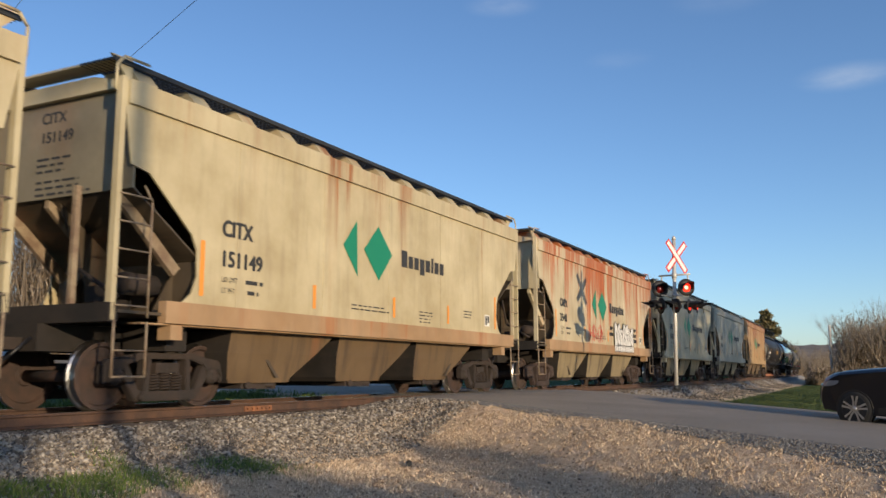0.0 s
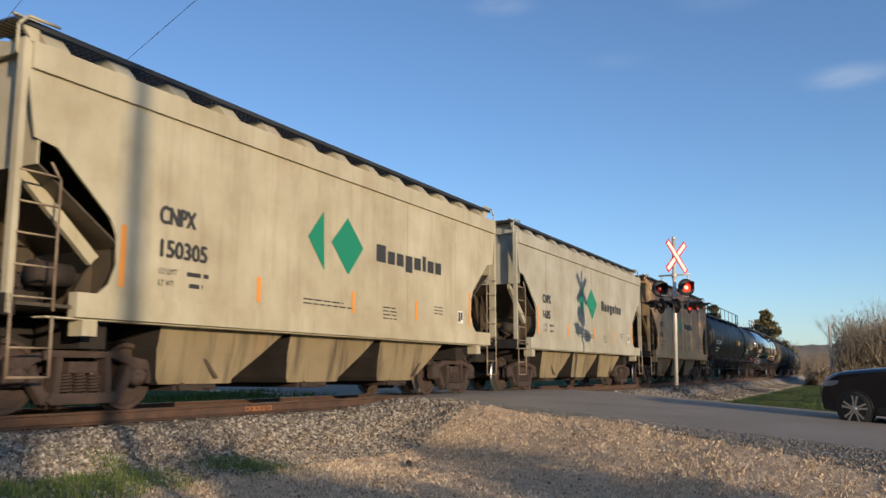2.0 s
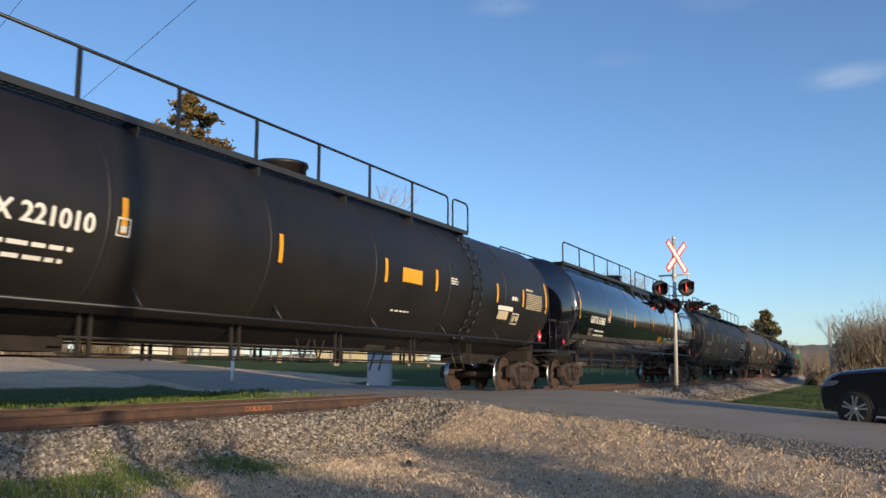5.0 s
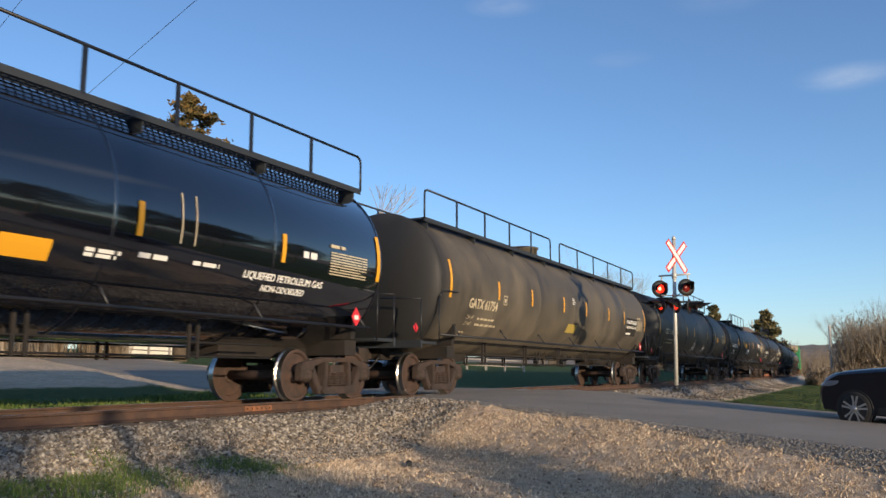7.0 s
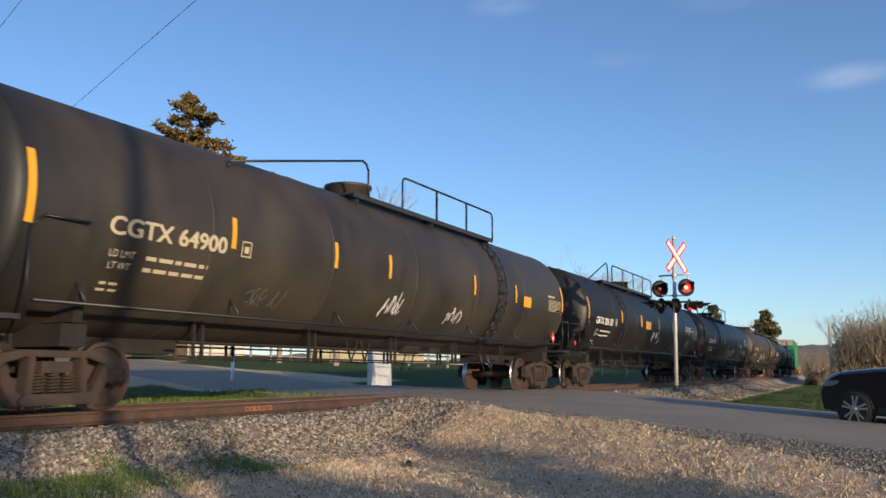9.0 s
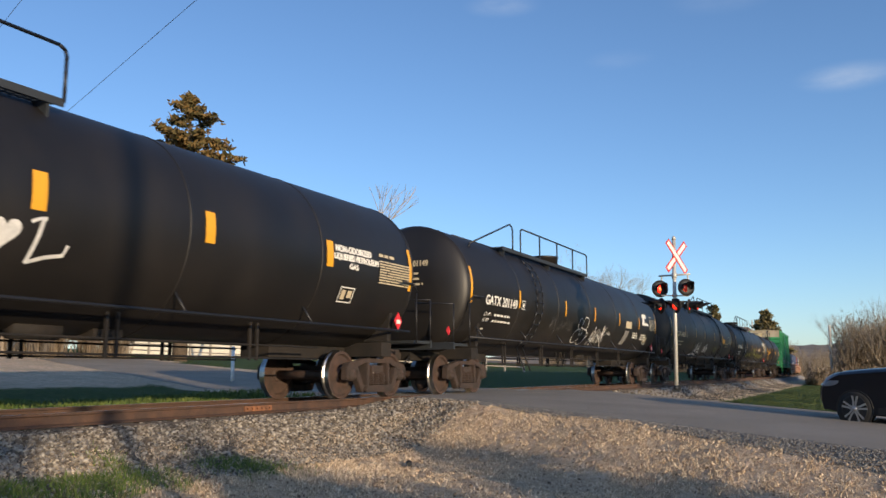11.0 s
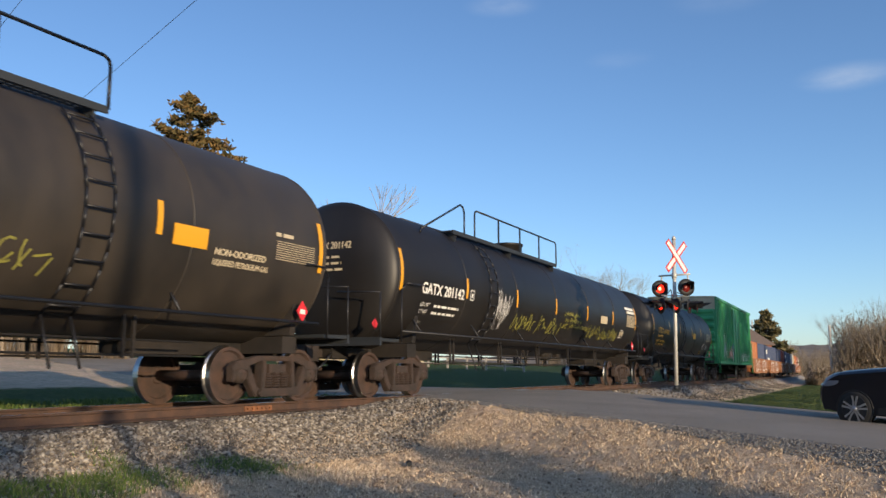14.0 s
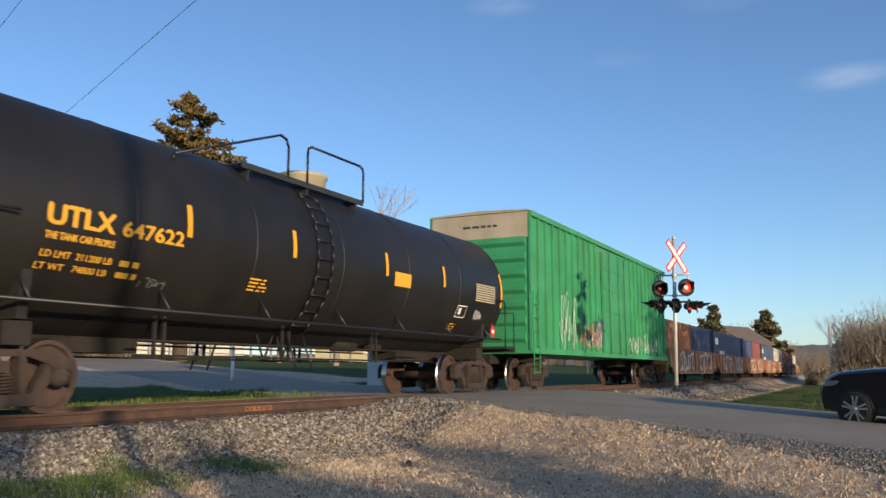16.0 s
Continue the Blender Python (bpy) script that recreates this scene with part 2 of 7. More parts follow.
# bay paints: grime, with the shade low on the cars darkening the cream
M_BAY_PALE = car_paint("dusty_shaded_bay_paint", (0.25, 0.20, 0.12), 0.35, grime=(0.035, 0.025, 0.018), grime_most=1.0)
M_BAY = car_paint("grimy_shaded_bay_paint", (0.135, 0.090, 0.048), 0.5, grime=(0.035, 0.025, 0.018), grime_most=0.85)
M_END = car_paint("dark_cream_end_paint", (0.22, 0.20, 0.145), 0.1, grime=(0.07, 0.055, 0.04), grime_most=0.7)
M_GREENCAR = car_paint("green_boxcar_paint", (0.045, 0.30, 0.125), -0.4, grime=(0.12, 0.20, 0.12), rough=0.5)

# ---- ground, road and track ----
ROAD_NEAR = [(16.0 - 3.0 * k, 11.7 - 0.5 * (16.0 - 3.0 * k)) for k in range(46)]
ROAD_FAR = [(x + 3.6, y + 7.15) for x, y in ROAD_NEAR]
ROAD_X = [-122, -60, -45, -27, -20, -14, -7, 12, 40]
ROAD_Z = [4.2, 2.1, 1.4, 0.40, 0.0, -0.03, -0.02, -1.05, -1.2]
BASE_X = [-400, -122, -60, -45, -27, -20, -16, -13.6, -11.6, -8.5, -7.7, -6.0, 0.0, 30, 300]
BASE_Z = [14, 4.2, 2.1, 1.4, 0.35, -0.10, -0.22, -0.20, -0.20, -0.22, -0.62, -0.80, -1.0, -1.2, -1.2]


def road_z(x):
    return np.interp(x, ROAD_X, ROAD_Z)


def road_gap(x, y):
    """Metres from the road's edge: below zero on the road."""
    xs = [p[0] for p in ROAD_NEAR][::-1]
    near = np.interp(x, xs, [p[1] for p in ROAD_NEAR][::-1])
    far = np.interp(x, [p[0] for p in ROAD_FAR][::-1], [p[1] for p in ROAD_FAR][::-1])
    d = np.maximum(near - y, y - far) * 0.87
    return np.where(x > 17, np.maximum(d, x - 17), d)


def track_dx(y):
    e = np.clip(y, BEND, BEND_END) - BEND
    rest = np.maximum(np.asarray(y, float) - BEND_END, 0)
    return -(e * e) / (2 * R_TRACK) - rest * (BEND_END - BEND) / R_TRACK


def ground_z(x, y):
    x, y = np.asarray(x, float), np.asarray(y, float)
    zb = np.interp(x - track_dx(y), BASE_X, BASE_Z)
    g = road_gap(x, y)
    w = np.clip(1 - g / 2.6, 0, 1)
    w = w * w * (3 - 2 * w)
    z = zb * (1 - w) + (road_z(x) - 0.035) * w
    return z


def hash_noise(x, y, size, seed):
    """Smooth value noise on a grid of that size, for the lie of the land."""
    r = np.random.RandomState(seed).rand(64, 64)
    u, v = x / size, y / size
    i, j = np.floor(u).astype(int), np.floor(v).astype(int)
    fu, fv = u - i, v - j
    fu, fv = fu * fu * (3 - 2 * fu), fv * fv * (3 - 2 * fv)
    g = lambda a, b: r[a % 64, b % 64]
    return g(i, j) * (1 - fu) * (1 - fv) + g(i + 1, j) * fu * (1 - fv) + g(i, j + 1) * (1 - fu) * fv + g(i + 1, j + 1) * fu * fv


def mesh_from(name, verts, faces, mats, smooth=True):
    me = bpy.data.meshes.new(name)
    me.from_pydata([tuple(v) for v in verts], [], [tuple(f) for f in faces])
    for m in mats:
        me.materials.append(m)
    if smooth:
        me.polygons.foreach_set("use_smooth", [True] * len(me.polygons))
    me.update()
    return me


def ground_material():
    m = material("verge_ground", (0.2, 0.16, 0.1), 0.95, 0.0, 0.2)
    v = coords(m)
    big = noisy(m, 0.7, 5.0, 0.6, v)
    mid = noisy(m, 6.0, 5.0, 0.65, v)
    fine = noisy(m, 45.0, 4.0, 0.7, v)
    dirt = ramp(m, mid, [(0.3, (0.38, 0.27, 0.175)), (0.5, (0.64, 0.48, 0.33)), (0.72, (0.80, 0.64, 0.46))])
    dry = ramp(m, fine, [(0.3, (0.27, 0.21, 0.14)), (0.7, (0.60, 0.50, 0.36))])
    dirt = mixc(m, ramp(m, big, [(0.4, (0, 0, 0)), (0.65, (0.8, 0.8, 0.8))]), dirt, dry)
    stone = ramp(m, fine, [(0.3, (0.12, 0.11, 0.10)), (0.5, (0.28, 0.26, 0.24)), (0.7, (0.46, 0.43, 0.40))])
    grass = ramp(m, mid, [(0.3, (0.025, 0.05, 0.011)), (0.55, (0.05, 0.085, 0.018)), (0.75, (0.12, 0.135, 0.045))])
    a1 = m.node_tree.nodes.new("ShaderNodeAttribute")
    a1.attribute_name = "stone"
    a2 = m.node_tree.nodes.new("ShaderNodeAttribute")
    a2.attribute_name = "grass"
    fs = mth(m, "ADD", a1.outputs["Fac"], mth(m, "MULTIPLY", mth(m, "SUBTRACT", mid, 0.5), 0.9))
    fg = mth(m, "ADD", a2.outputs["Fac"], mth(m, "MULTIPLY", mth(m, "SUBTRACT", mid, 0.5), 1.3))
    c = mixc(m, ramp(m, fs, [(0.42, (0, 0, 0)), (0.58, (1, 1, 1))]), dirt, stone)
    c = mixc(m, ramp(m, fg, [(0.42, (0, 0, 0)), (0.6, (1, 1, 1))]), c, grass)
    colour(m, c)
    bump(m, mth(m, "ADD", fine, mth(m, "MULTIPLY", mid, 1.5)), 0.8, 0.06)
    return m


M_GROUND = ground_material()


def stone_mask(x, y):
    xr = x - track_dx(y) - XC
    bed = np.clip(1.25 - np.abs(np.abs(xr) - 0.0) / 3.0, 0, 1)
    return bed


def grass_mask(x, y):
    xr = x - track_dx(y) - XC
    left = np.clip((-xr - 3.0) / 1.0, 0, 1)                     # beyond the track, up to a bare lot
    left = left * np.clip(np.maximum((13.5 + xr) / 2.5, (y - 37.0) / 4.0), 0, 1)
    right = np.clip((xr - 3.5) / 0.8, 0, 1) * np.clip((y - 24.0 - 0.0 * x) / 1.5, 0, 1)
    near = np.clip((xr - 2.1) / 0.5, 0, 1) * np.clip((7.9 - y) / 1.4, 0, 1) * np.clip((-6.3 - x) / 1.0, 0, 1)
    behind = np.clip((3.0 - y) / 3, 0, 1) * np.clip((xr - 3) / 2, 0, 1)
    return np.maximum(np.maximum(left, right), np.maximum(near, behind)) * np.clip((road_gap(x, y) - 0.25) / 0.8, 0, 1)


def build_ground():
    xs = np.unique(np.concatenate([np.linspace(-1500, -120, 12), np.linspace(-120, -30, 31), np.linspace(-30, -14, 54), np.linspace(-14, 3, 171), np.linspace(3, 30, 41), np.linspace(30, 1500, 12)]))
    ys = np.unique(np.concatenate([np.linspace(-1500, -20, 10), np.linspace(-20, 3, 24), np.linspace(3, 27, 201), np.linspace(27, 60, 67), np.linspace(60, 300, 61), np.linspace(300, 2500, 12)]))
    X, Y = np.meshgrid(xs, ys)
    Z = ground_z(X, Y)
    rough = np.clip(road_gap(X, Y) / 0.4, 0, 1)
    Z = Z + rough * ((hash_noise(X, Y, 1.7, 3) - 0.5) * 0.12 + (hash_noise(X, Y, 0.35, 5) - 0.5) * 0.035) * (np.abs(X - track_dx(Y) - XC) > 1.35)
    nx, ny = len(xs), len(ys)
    verts = np.stack([X, Y, Z], -1).reshape(-1, 3)
    i = (np.arange(ny - 1)[:, None] * nx + np.arange(nx - 1)[None, :]).ravel()
    faces = np.stack([i, i + 1, i + nx + 1, i + nx], -1)
    me = mesh_from("ground", verts, faces, [M_GROUND])
    for nm, fn in (("stone", stone_mask), ("grass", grass_mask)):
        at = me.attributes.new(nm, "FLOAT", "POINT")
        at.data.foreach_set("value", fn(X, Y).reshape(-1).astype(np.float32))
    return tagged(new("ground", me), "gravelly verge with dry dirt and patches of green grass", "ground", kind="structure")


build_ground()


def asphalt():
    m = material("worn_asphalt", (0.1, 0.1, 0.1), 0.85, 0.0, 0.3)
    v = coords(m)
    big = noisy(m, 0.5, 5.0, 0.6, v)
    fine = noisy(m, 90.0, 3.0, 0.7, v)
    c = ramp(m, big, [(0.3, (0.24, 0.205, 0.16)), (0.7, (0.31, 0.265, 0.21))])
    c = mixc(m, 1.0, c, ramp(m, fine, [(0.3, (0.7, 0.7, 0.7)), (0.7, (1.25, 1.25, 1.25))]), "MULTIPLY")
    cr = nd(m, "ShaderNodeTexVoronoi", Scale=0.55)
    cr.feature = "DISTANCE_TO_EDGE"
    m.node_tree.links.new(v, cr.inputs["Vector"])
    c = mixc(m, ramp(m, cr.outputs["Distance"], [(0.0, (0.25, 0.25, 0.25)), (0.008, (0, 0, 0))]), c, (0.05, 0.048, 0.045))
    colour(m, c)
    bump(m, fine, 0.4, 0.01)
    return m


M_ASPHALT = asphalt()


def build_road():
    near, far = np.array(ROAD_NEAR, float), np.array(ROAD_FAR, float)
    t = np.linspace(0, len(near) - 1, 120)
    k = np.arange(len(near))
    N = np.stack([np.interp(t, k, near[:, 0]), np.interp(t, k, near[:, 1])], -1)
    F = np.stack([np.interp(t, k, far[:, 0]), np.interp(t, k, far[:, 1])], -1)
    across = 14
    V = []
    for a in range(len(t)):
        for b in range(across + 1):
            w = b / across
            p = N[a] * (1 - w) + F[a] * w
            wob = 0.10 * (hash_noise(p[0] * np.ones(1), p[1] * np.ones(1), 0.9, 8)[0] - 0.5)
            if b in (0, across):
                p = p + np.array([0, wob * 3])
            crown = 0.03 * (1 - (2 * w - 1) ** 2)
            V.append((p[0], p[1], float(road_z(p[0])) + crown - (0.03 if b in (0, across) else 0)))
    Fc = [(a * (across + 1) + b, a * (across + 1) + b + 1, (a + 1) * (across + 1) + b + 1, (a + 1) * (across + 1) + b) for a in range(len(t) - 1) for b in range(across)]
    me = mesh_from("road", V, Fc, [M_ASPHALT])
    tagged(new("road", me), "worn grey two-lane asphalt road over the level crossing", "road", kind="structure")


build_road()


# ---- track ----
def rail_profile():
    return [(-0.07, -0.172), (0.07, -0.172), (0.07, -0.16), (0.012, -0.135), (0.012, -0.04), (0.037, -0.03), (0.037, -0.004), (0.03, 0.0), (-0.03, 0.0), (-0.037, -0.004), (-0.037, -0.03), (-0.012, -0.04), (-0.012, -0.135), (-0.07, -0.16)]


def build_rail(off, name):
    prof = rail_profile()
    ss = list(np.arange(-40, 40.1, 8)) + list(np.arange(44, 420, 6))
    V, Fc, mi = [], [], []
    n = len(prof)
    for s in ss:
        x, y, a = along(s)
        ca, sa = math.cos(a), math.sin(a)
        for px, pz in prof:
            V.append((x + (off + px) * ca, y + (off + px) * sa, pz))
    for k in range(len(ss) - 1):
        for j in range(n):
            Fc.append((k * n + j, k * n + (j + 1) % n, (k + 1) * n + (j + 1) % n, (k + 1) * n + j))
            mi.append(1 if j == 7 else 0)
    me = mesh_from(name, V, Fc, [M_RAIL, M_TREAD], smooth=False)
    me.polygons.foreach_set("material_index", mi)
    bm = bmesh.new()
    bm.from_mesh(me)
    bmesh.ops.recalc_face_normals(bm, faces=bm.faces)
    bm.to_mesh(me)
    bm.free()
    return new(name, me)


track = empty("railway_track", "single railway track with rusty rails on grey ballast", "railway track")
tagged(track, kind="structure")
for off in (0.7535, -0.7535):
    r = build_rail(off, "rail")
    r.parent = track

M_TIE = mottled("weathered_sleeper_wood", (0.17, 0.13, 0.10), (0.10, 0.08, 0.065), 3.0, 0.9, grain=0.4, grain_scale=30, per_thing=True)
bm = bmesh.new()
box(bm, -1.3, 1.3, -0.115, 0.115, -0.36, -0.178)
bmesh.ops.bevel(bm, geom=bm.edges[:], offset=0.012, segments=1, affect="EDGES")
tie = part("sleeper", bm, M_TIE, track)
tie_me = tie.data
tie.matrix_basis = pose(XC, -2.0, 0)
for k in range(1, 150):
    s = -2.0 + 0.55 * k
    if 16.2 < s < 28.2:
        continue
    x, y, a = along(s)
    share("sleeper", tie_me, track, Matrix.Translation((x + random.uniform(-0.03, 0.03), y, random.uniform(-0.012, 0.0))) @ Matrix.Rotation(a + random.uniform(-0.015, 0.015), 4, "Z"))
# fishplates and joint on the near rail
bm = bmesh.new()
box(bm, XC + 0.765, XC + 0.785, 11.05, 11.75, -0.130, -0.045)
for y in (11.12, 11.24, 11.36, 11.48, 11.58, 11.68):
    rod(bm, (XC + 0.785, y, -0.085), (XC + 0.815, y, -0.085), 0.016, 6)
part("fishplate", bm, mottled("bright_rust", (0.30, 0.12, 0.05), (0.12, 0.06, 0.035), 9.0, 0.8), track, "bright rusty joint bar with bolts")

# ---- rolling stock: shared running gear ----
WB = 1.84            # axle spacing in a truck
WR = 0.457           # wheel radius
WHEELSETS = []


def wheelset_mesh(mat):
    bm = bmesh.new()
    for sx in (-1, 1):
        o = 0.72 * sx
        prof = [(o - 0.03 * sx, 0.0), (o - 0.03 * sx, 0.13), (o + 0.0, 0.15), (o + 0.0, 0.37), (o - 0.045 * sx, 0.395), (o - 0.045 * sx, 0.484), (o - 0.02 * sx, 0.478), (o + 0.0 * sx, WR), (o + 0.095 * sx, WR - 0.004), (o + 0.1 * sx, 0.40), (o + 0.055 * sx, 0.375), (o + 0.045 * sx, 0.15), (o + 0.11 * sx, 0.12), (o + 0.11 * sx, 0.0)]
        fs = lathe(bm, prof, 28, axis=0, mi=0, smooth=False)
        for f in fs:
            c = f.calc_center_median()
            if (c.y ** 2 + c.z ** 2) ** 0.5 > 0.44:
                f.material_index = 1
    rod(bm, (-0.7, 0, 0), (0.7, 0, 0), 0.085, 12)
    me = bpy.data.meshes.new("wheelset")
    bm.normal_update()
    bm.to_mesh(me)
    bm.free()
    me.materials.append(mat)
    me.materials.append(M_TREAD)
    return me


def side_frame_mesh(mat):
    """Cast side frame in the y-z plane, with its windows open, drawn out in x."""
    bm = bmesh.new()
    h = WB / 2
    t0, t1 = -0.07, 0.07
    # top chord, straight over the columns and turned down over the bearings
    slab(bm, [(-h - 0.21, 0.36), (-h - 0.21, 0.60), (-h - 0.12, 0.68), (-h + 0.16, 0.72), (-0.5, 0.775), (0.5, 0.775), (h - 0.16, 0.72), (h + 0.12, 0.68), (h + 0.21, 0.60), (h + 0.21, 0.36), (h + 0.14, 0.36), (h + 0.14, 0.54), (h - 0.14, 0.54), (h - 0.22, 0.62), (0.45, 0.69), (-0.45, 0.69), (-h + 0.22, 0.62), (-h + 0.14, 0.54), (-h - 0.14, 0.54), (-h - 0.14, 0.36)], 0, t0, t1)
    # sloping tension members, columns beside the springs, and the spring seat
    for s in (-1, 1):
        slab(bm, [(s * (h - 0.14), 0.57), (s * (h - 0.20), 0.62), (s * 0.53, 0.28), (s * 0.45, 0.24), (s * 0.46, 0.12), (s * 0.58, 0.12), (s * (h - 0.14), 0.40)], 0, t0, t1)
        slab(bm, [(s * 0.32, 0.69), (s * 0.42, 0.69), (s * 0.45, 0.22), (s * 0.35, 0.22)], 0, t0 - 0.02, t1 + 0.02)
    slab(bm, [(-0.56, 0.16), (-0.48, 0.115), (0.48, 0.115), (0.56, 0.16), (0.48, 0.25), (-0.48, 0.25)], 0, t0 - 0.03, t1 + 0.06)
    bmesh.ops.bevel(bm, geom=[e for e in bm.edges if len(e.link_faces) == 2 and e.calc_face_angle(0) > 1.0], offset=0.014, segments=2, affect="EDGES")
    me = bpy.data.meshes.new("side_frame")
    bmesh.ops.recalc_face_normals(bm, faces=bm.faces)
    bm.to_mesh(me)
    bm.free()
    me.materials.append(mat)
    return me


def spring_mesh(mat):
    """One coil spring, round its own axis."""
    bm = bmesh.new()
    rings, n = [], 84
    for k in range(n + 1):
        a = k * math.tau / 14
        c = Vector((0.075 * math.cos(a), 0.075 * math.sin(a), 0.25 + 0.235 * k / n))
        d = Vector((math.cos(a), math.sin(a), 0))
        rings.append([bm.verts.new(c + d * (0.015 * math.cos(w)) + Vector((0, 0, 0.015 * math.sin(w)))) for w in (0.3, 1.87, 3.44, 5.01)])
    for A, B in zip(rings[:-1], rings[1:]):
        for i in range(4):
            bm.faces.new((A[i], A[(i + 1) % 4], B[(i + 1) % 4], B[i]))
    bmesh.ops.recalc_face_normals(bm, faces=bm.faces)
    me = bpy.data.meshes.new("spring")
    bm.to_mesh(me)
    bm.free()
    me.materials.append(mat)
    return me


def bearing_mesh(mat):
    bm = bmesh.new()
    lathe(bm, [(-0.10, 0.10), (-0.10, 0.125), (0.06, 0.125), (0.075, 0.10), (0.095, 0.095), (0.10, 0.05), (0.10, 0.0)], 14, axis=0)
    for a in (0.5, 2.6, 4.7):
        rod(bm, (0.09, 0.06 * math.cos(a), 0.06 * math.sin(a)), (0.115, 0.06 * math.cos(a), 0.06 * math.sin(a)), 0.018, 6)
    box(bm, -0.10, 0.045, -0.12, 0.12, 0.08, 0.13)
    me = bpy.data.meshes.new("bearing")
    bm.to_mesh(me)
    bm.free()
    me.materials.append(mat)
    return me


GEAR_DARK = (M_TRUCK, wheelset_mesh(M_WHEEL), side_frame_mesh(M_TRUCK), spring_mesh(M_TRUCK), bearing_mesh(M_TRUCK))
GEAR_MID = (M_TRUCK_MID, wheelset_mesh(M_TRUCK_MID), side_frame_mesh(M_TRUCK_MID), spring_mesh(M_TRUCK_MID), bearing_mesh(M_TRUCK_MID))
GEAR_RUST = (M_TRUCK_RUST, wheelset_mesh(M_WHEEL_RUST), side_frame_mesh(M_TRUCK_RUST), spring_mesh(M_TRUCK_RUST), bearing_mesh(M_TRUCK_RUST))


def add_truck(car, y, gear=None):
    steel, me_wheelset, me_side, me_spring, me_bearing = gear or GEAR_DARK
    bm = bmesh.new()
    box(bm, -1.06, 1.06, -0.22, 0.22, 0.50, 0.64)
    lathe(bm, [(0.64, 0.0), (0.64, 0.35), (0.80, 0.30), (0.80, 0.0)], 14, axis=2)
    for s in (-1, 1):
        box(bm, -0.85, 0.85, s * 0.42 - 0.05, s * 0.42 + 0.05, 0.32, 0.44)
        for q in (-1, 1):
            box(bm, q * 0.72 - 0.04, q * 0.72 + 0.04, s * 0.48 - 0.03, s * 0.48 + 0.03, 0.30, 0.60)
    tr = part("truck", bm, steel, car, "rusty cast steel truck with two axles")
    tr.matrix_basis = Matrix.Translation((0, y, 0))
    for s in (-1, 1):
        WHEELSETS.append(share("wheelset", me_wheelset, tr, pose(0, s * WB / 2, WR)))
        share("side_frame", me_side, tr, pose(s * 1.0, 0, 0))
        for q in (-0.21, 0.0, 0.21):
            share("spring", me_spring, tr, pose(s * 1.01, q, 0))
        for q in (-1, 1):
            share("bearing", me_bearing, tr, pose(s * 1.0, q * WB / 2, WR, 0, 0, 0 if s > 0 else 180))
    return tr


def add_couplers(car, half):
    for s in (-1, 1):
        bm = bmesh.new()
        box(bm, -0.075, 0.075, s * (half - 1.0), s * (half - 0.18), 0.80, 0.96)
        slab(bm, [(-0.16, s * (half - 0.2)), (-0.14, s * (half + 0.06)), (0.02, s * (half + 0.10)), (0.06, s * (half - 0.03)), (0.18, s * (half + 0.02)), (0.17, s * (half - 0.2))], 2, 0.72, 1.02)
        part("coupler", bm, M_TRUCK, car, "rusty knuckle coupler")
        bm = bmesh.new()
        pipe(bm, [(0.28, s * (half - 0.55), 0.95), (0.30, s * (half - 0.25), 0.72), (0.26, s * (half - 0.02), 0.55)], 0.022)
        part("air_hose", bm, M_BLACK_BAR, car)


# ---- marks on a car's side ----
def glyphs(text):
    """Built-in font letters as a flat mesh: vertices and faces, 1 unit high."""
    cu = bpy.data.curves.new("writing", "FONT")
    cu.body, cu.size, cu.resolution_u = text, 1.38, 3
    ob = new("writing", cu)
    dg = bpy.context.evaluated_depsgraph_get()
    me = bpy.data.meshes.new_from_object(ob.evaluated_get(dg))
    V = [tuple(v.co) for v in me.vertices]
    Fc = [tuple(p.vertices) for p in me.polygons]
    bpy.data.objects.remove(ob)
    bpy.data.meshes.remove(me)
    bpy.data.curves.remove(cu)
    return V, Fc


def text_shape(text, u, v, h, width=None, bold=0.0):
    V, Fc = glyphs(text)
    w = max(x for x, _, _ in V)
    k = (width / w) if width else h
    out = []
    shifts = [(0, 0)] if not bold else [(-bold, 0, 0.0), (bold, 0, 0.0008), (0, bold, 0.0004)]
    for sh in shifts:
        d = sh[2] if len(sh) > 2 else 0.0
        out.append(([(u + x * k + sh[0], v + y * h + sh[1], d) for x, y, _ in V], Fc))
    return out


def quad_shape(u0, v0, u1, v1, skew=0.0, cuts=3):
    """A bar with corners at (u0, v0) and (u1, v1); cut across its height to follow a round side."""
    V, Fc = [], []
    for k in range(cuts + 1):
        w = k / cuts
        V += [(u0 + skew * w, v0 + (v1 - v0) * w, 0), (u1 + skew * w, v0 + (v1 - v0) * w, 0)]
    for k in range(cuts):
        Fc.append((2 * k, 2 * k + 1, 2 * k + 3, 2 * k + 2))
    return [(V, Fc)]


def poly_shape(pts):
    return [([(a, b, 0) for a, b in pts], [tuple(range(len(pts)))])]


def ribbon_shape(pts, w):
    V, Fc = [], []
    for k, (a, b) in enumerate(pts):
        p, q = pts[max(0, k - 1)], pts[min(len(pts) - 1, k + 1)]
        d = math.hypot(q[0] - p[0], q[1] - p[1]) or 1
        nx, ny = -(q[1] - p[1]) / d * w / 2, (q[0] - p[0]) / d * w / 2
        V += [(a + nx, b + ny, 0), (a - nx, b - ny, 0)]
    for k in range(len(pts) - 1):
        Fc.append((2 * k, 2 * k + 1, 2 * k + 3, 2 * k + 2))
    return [(V, Fc)]


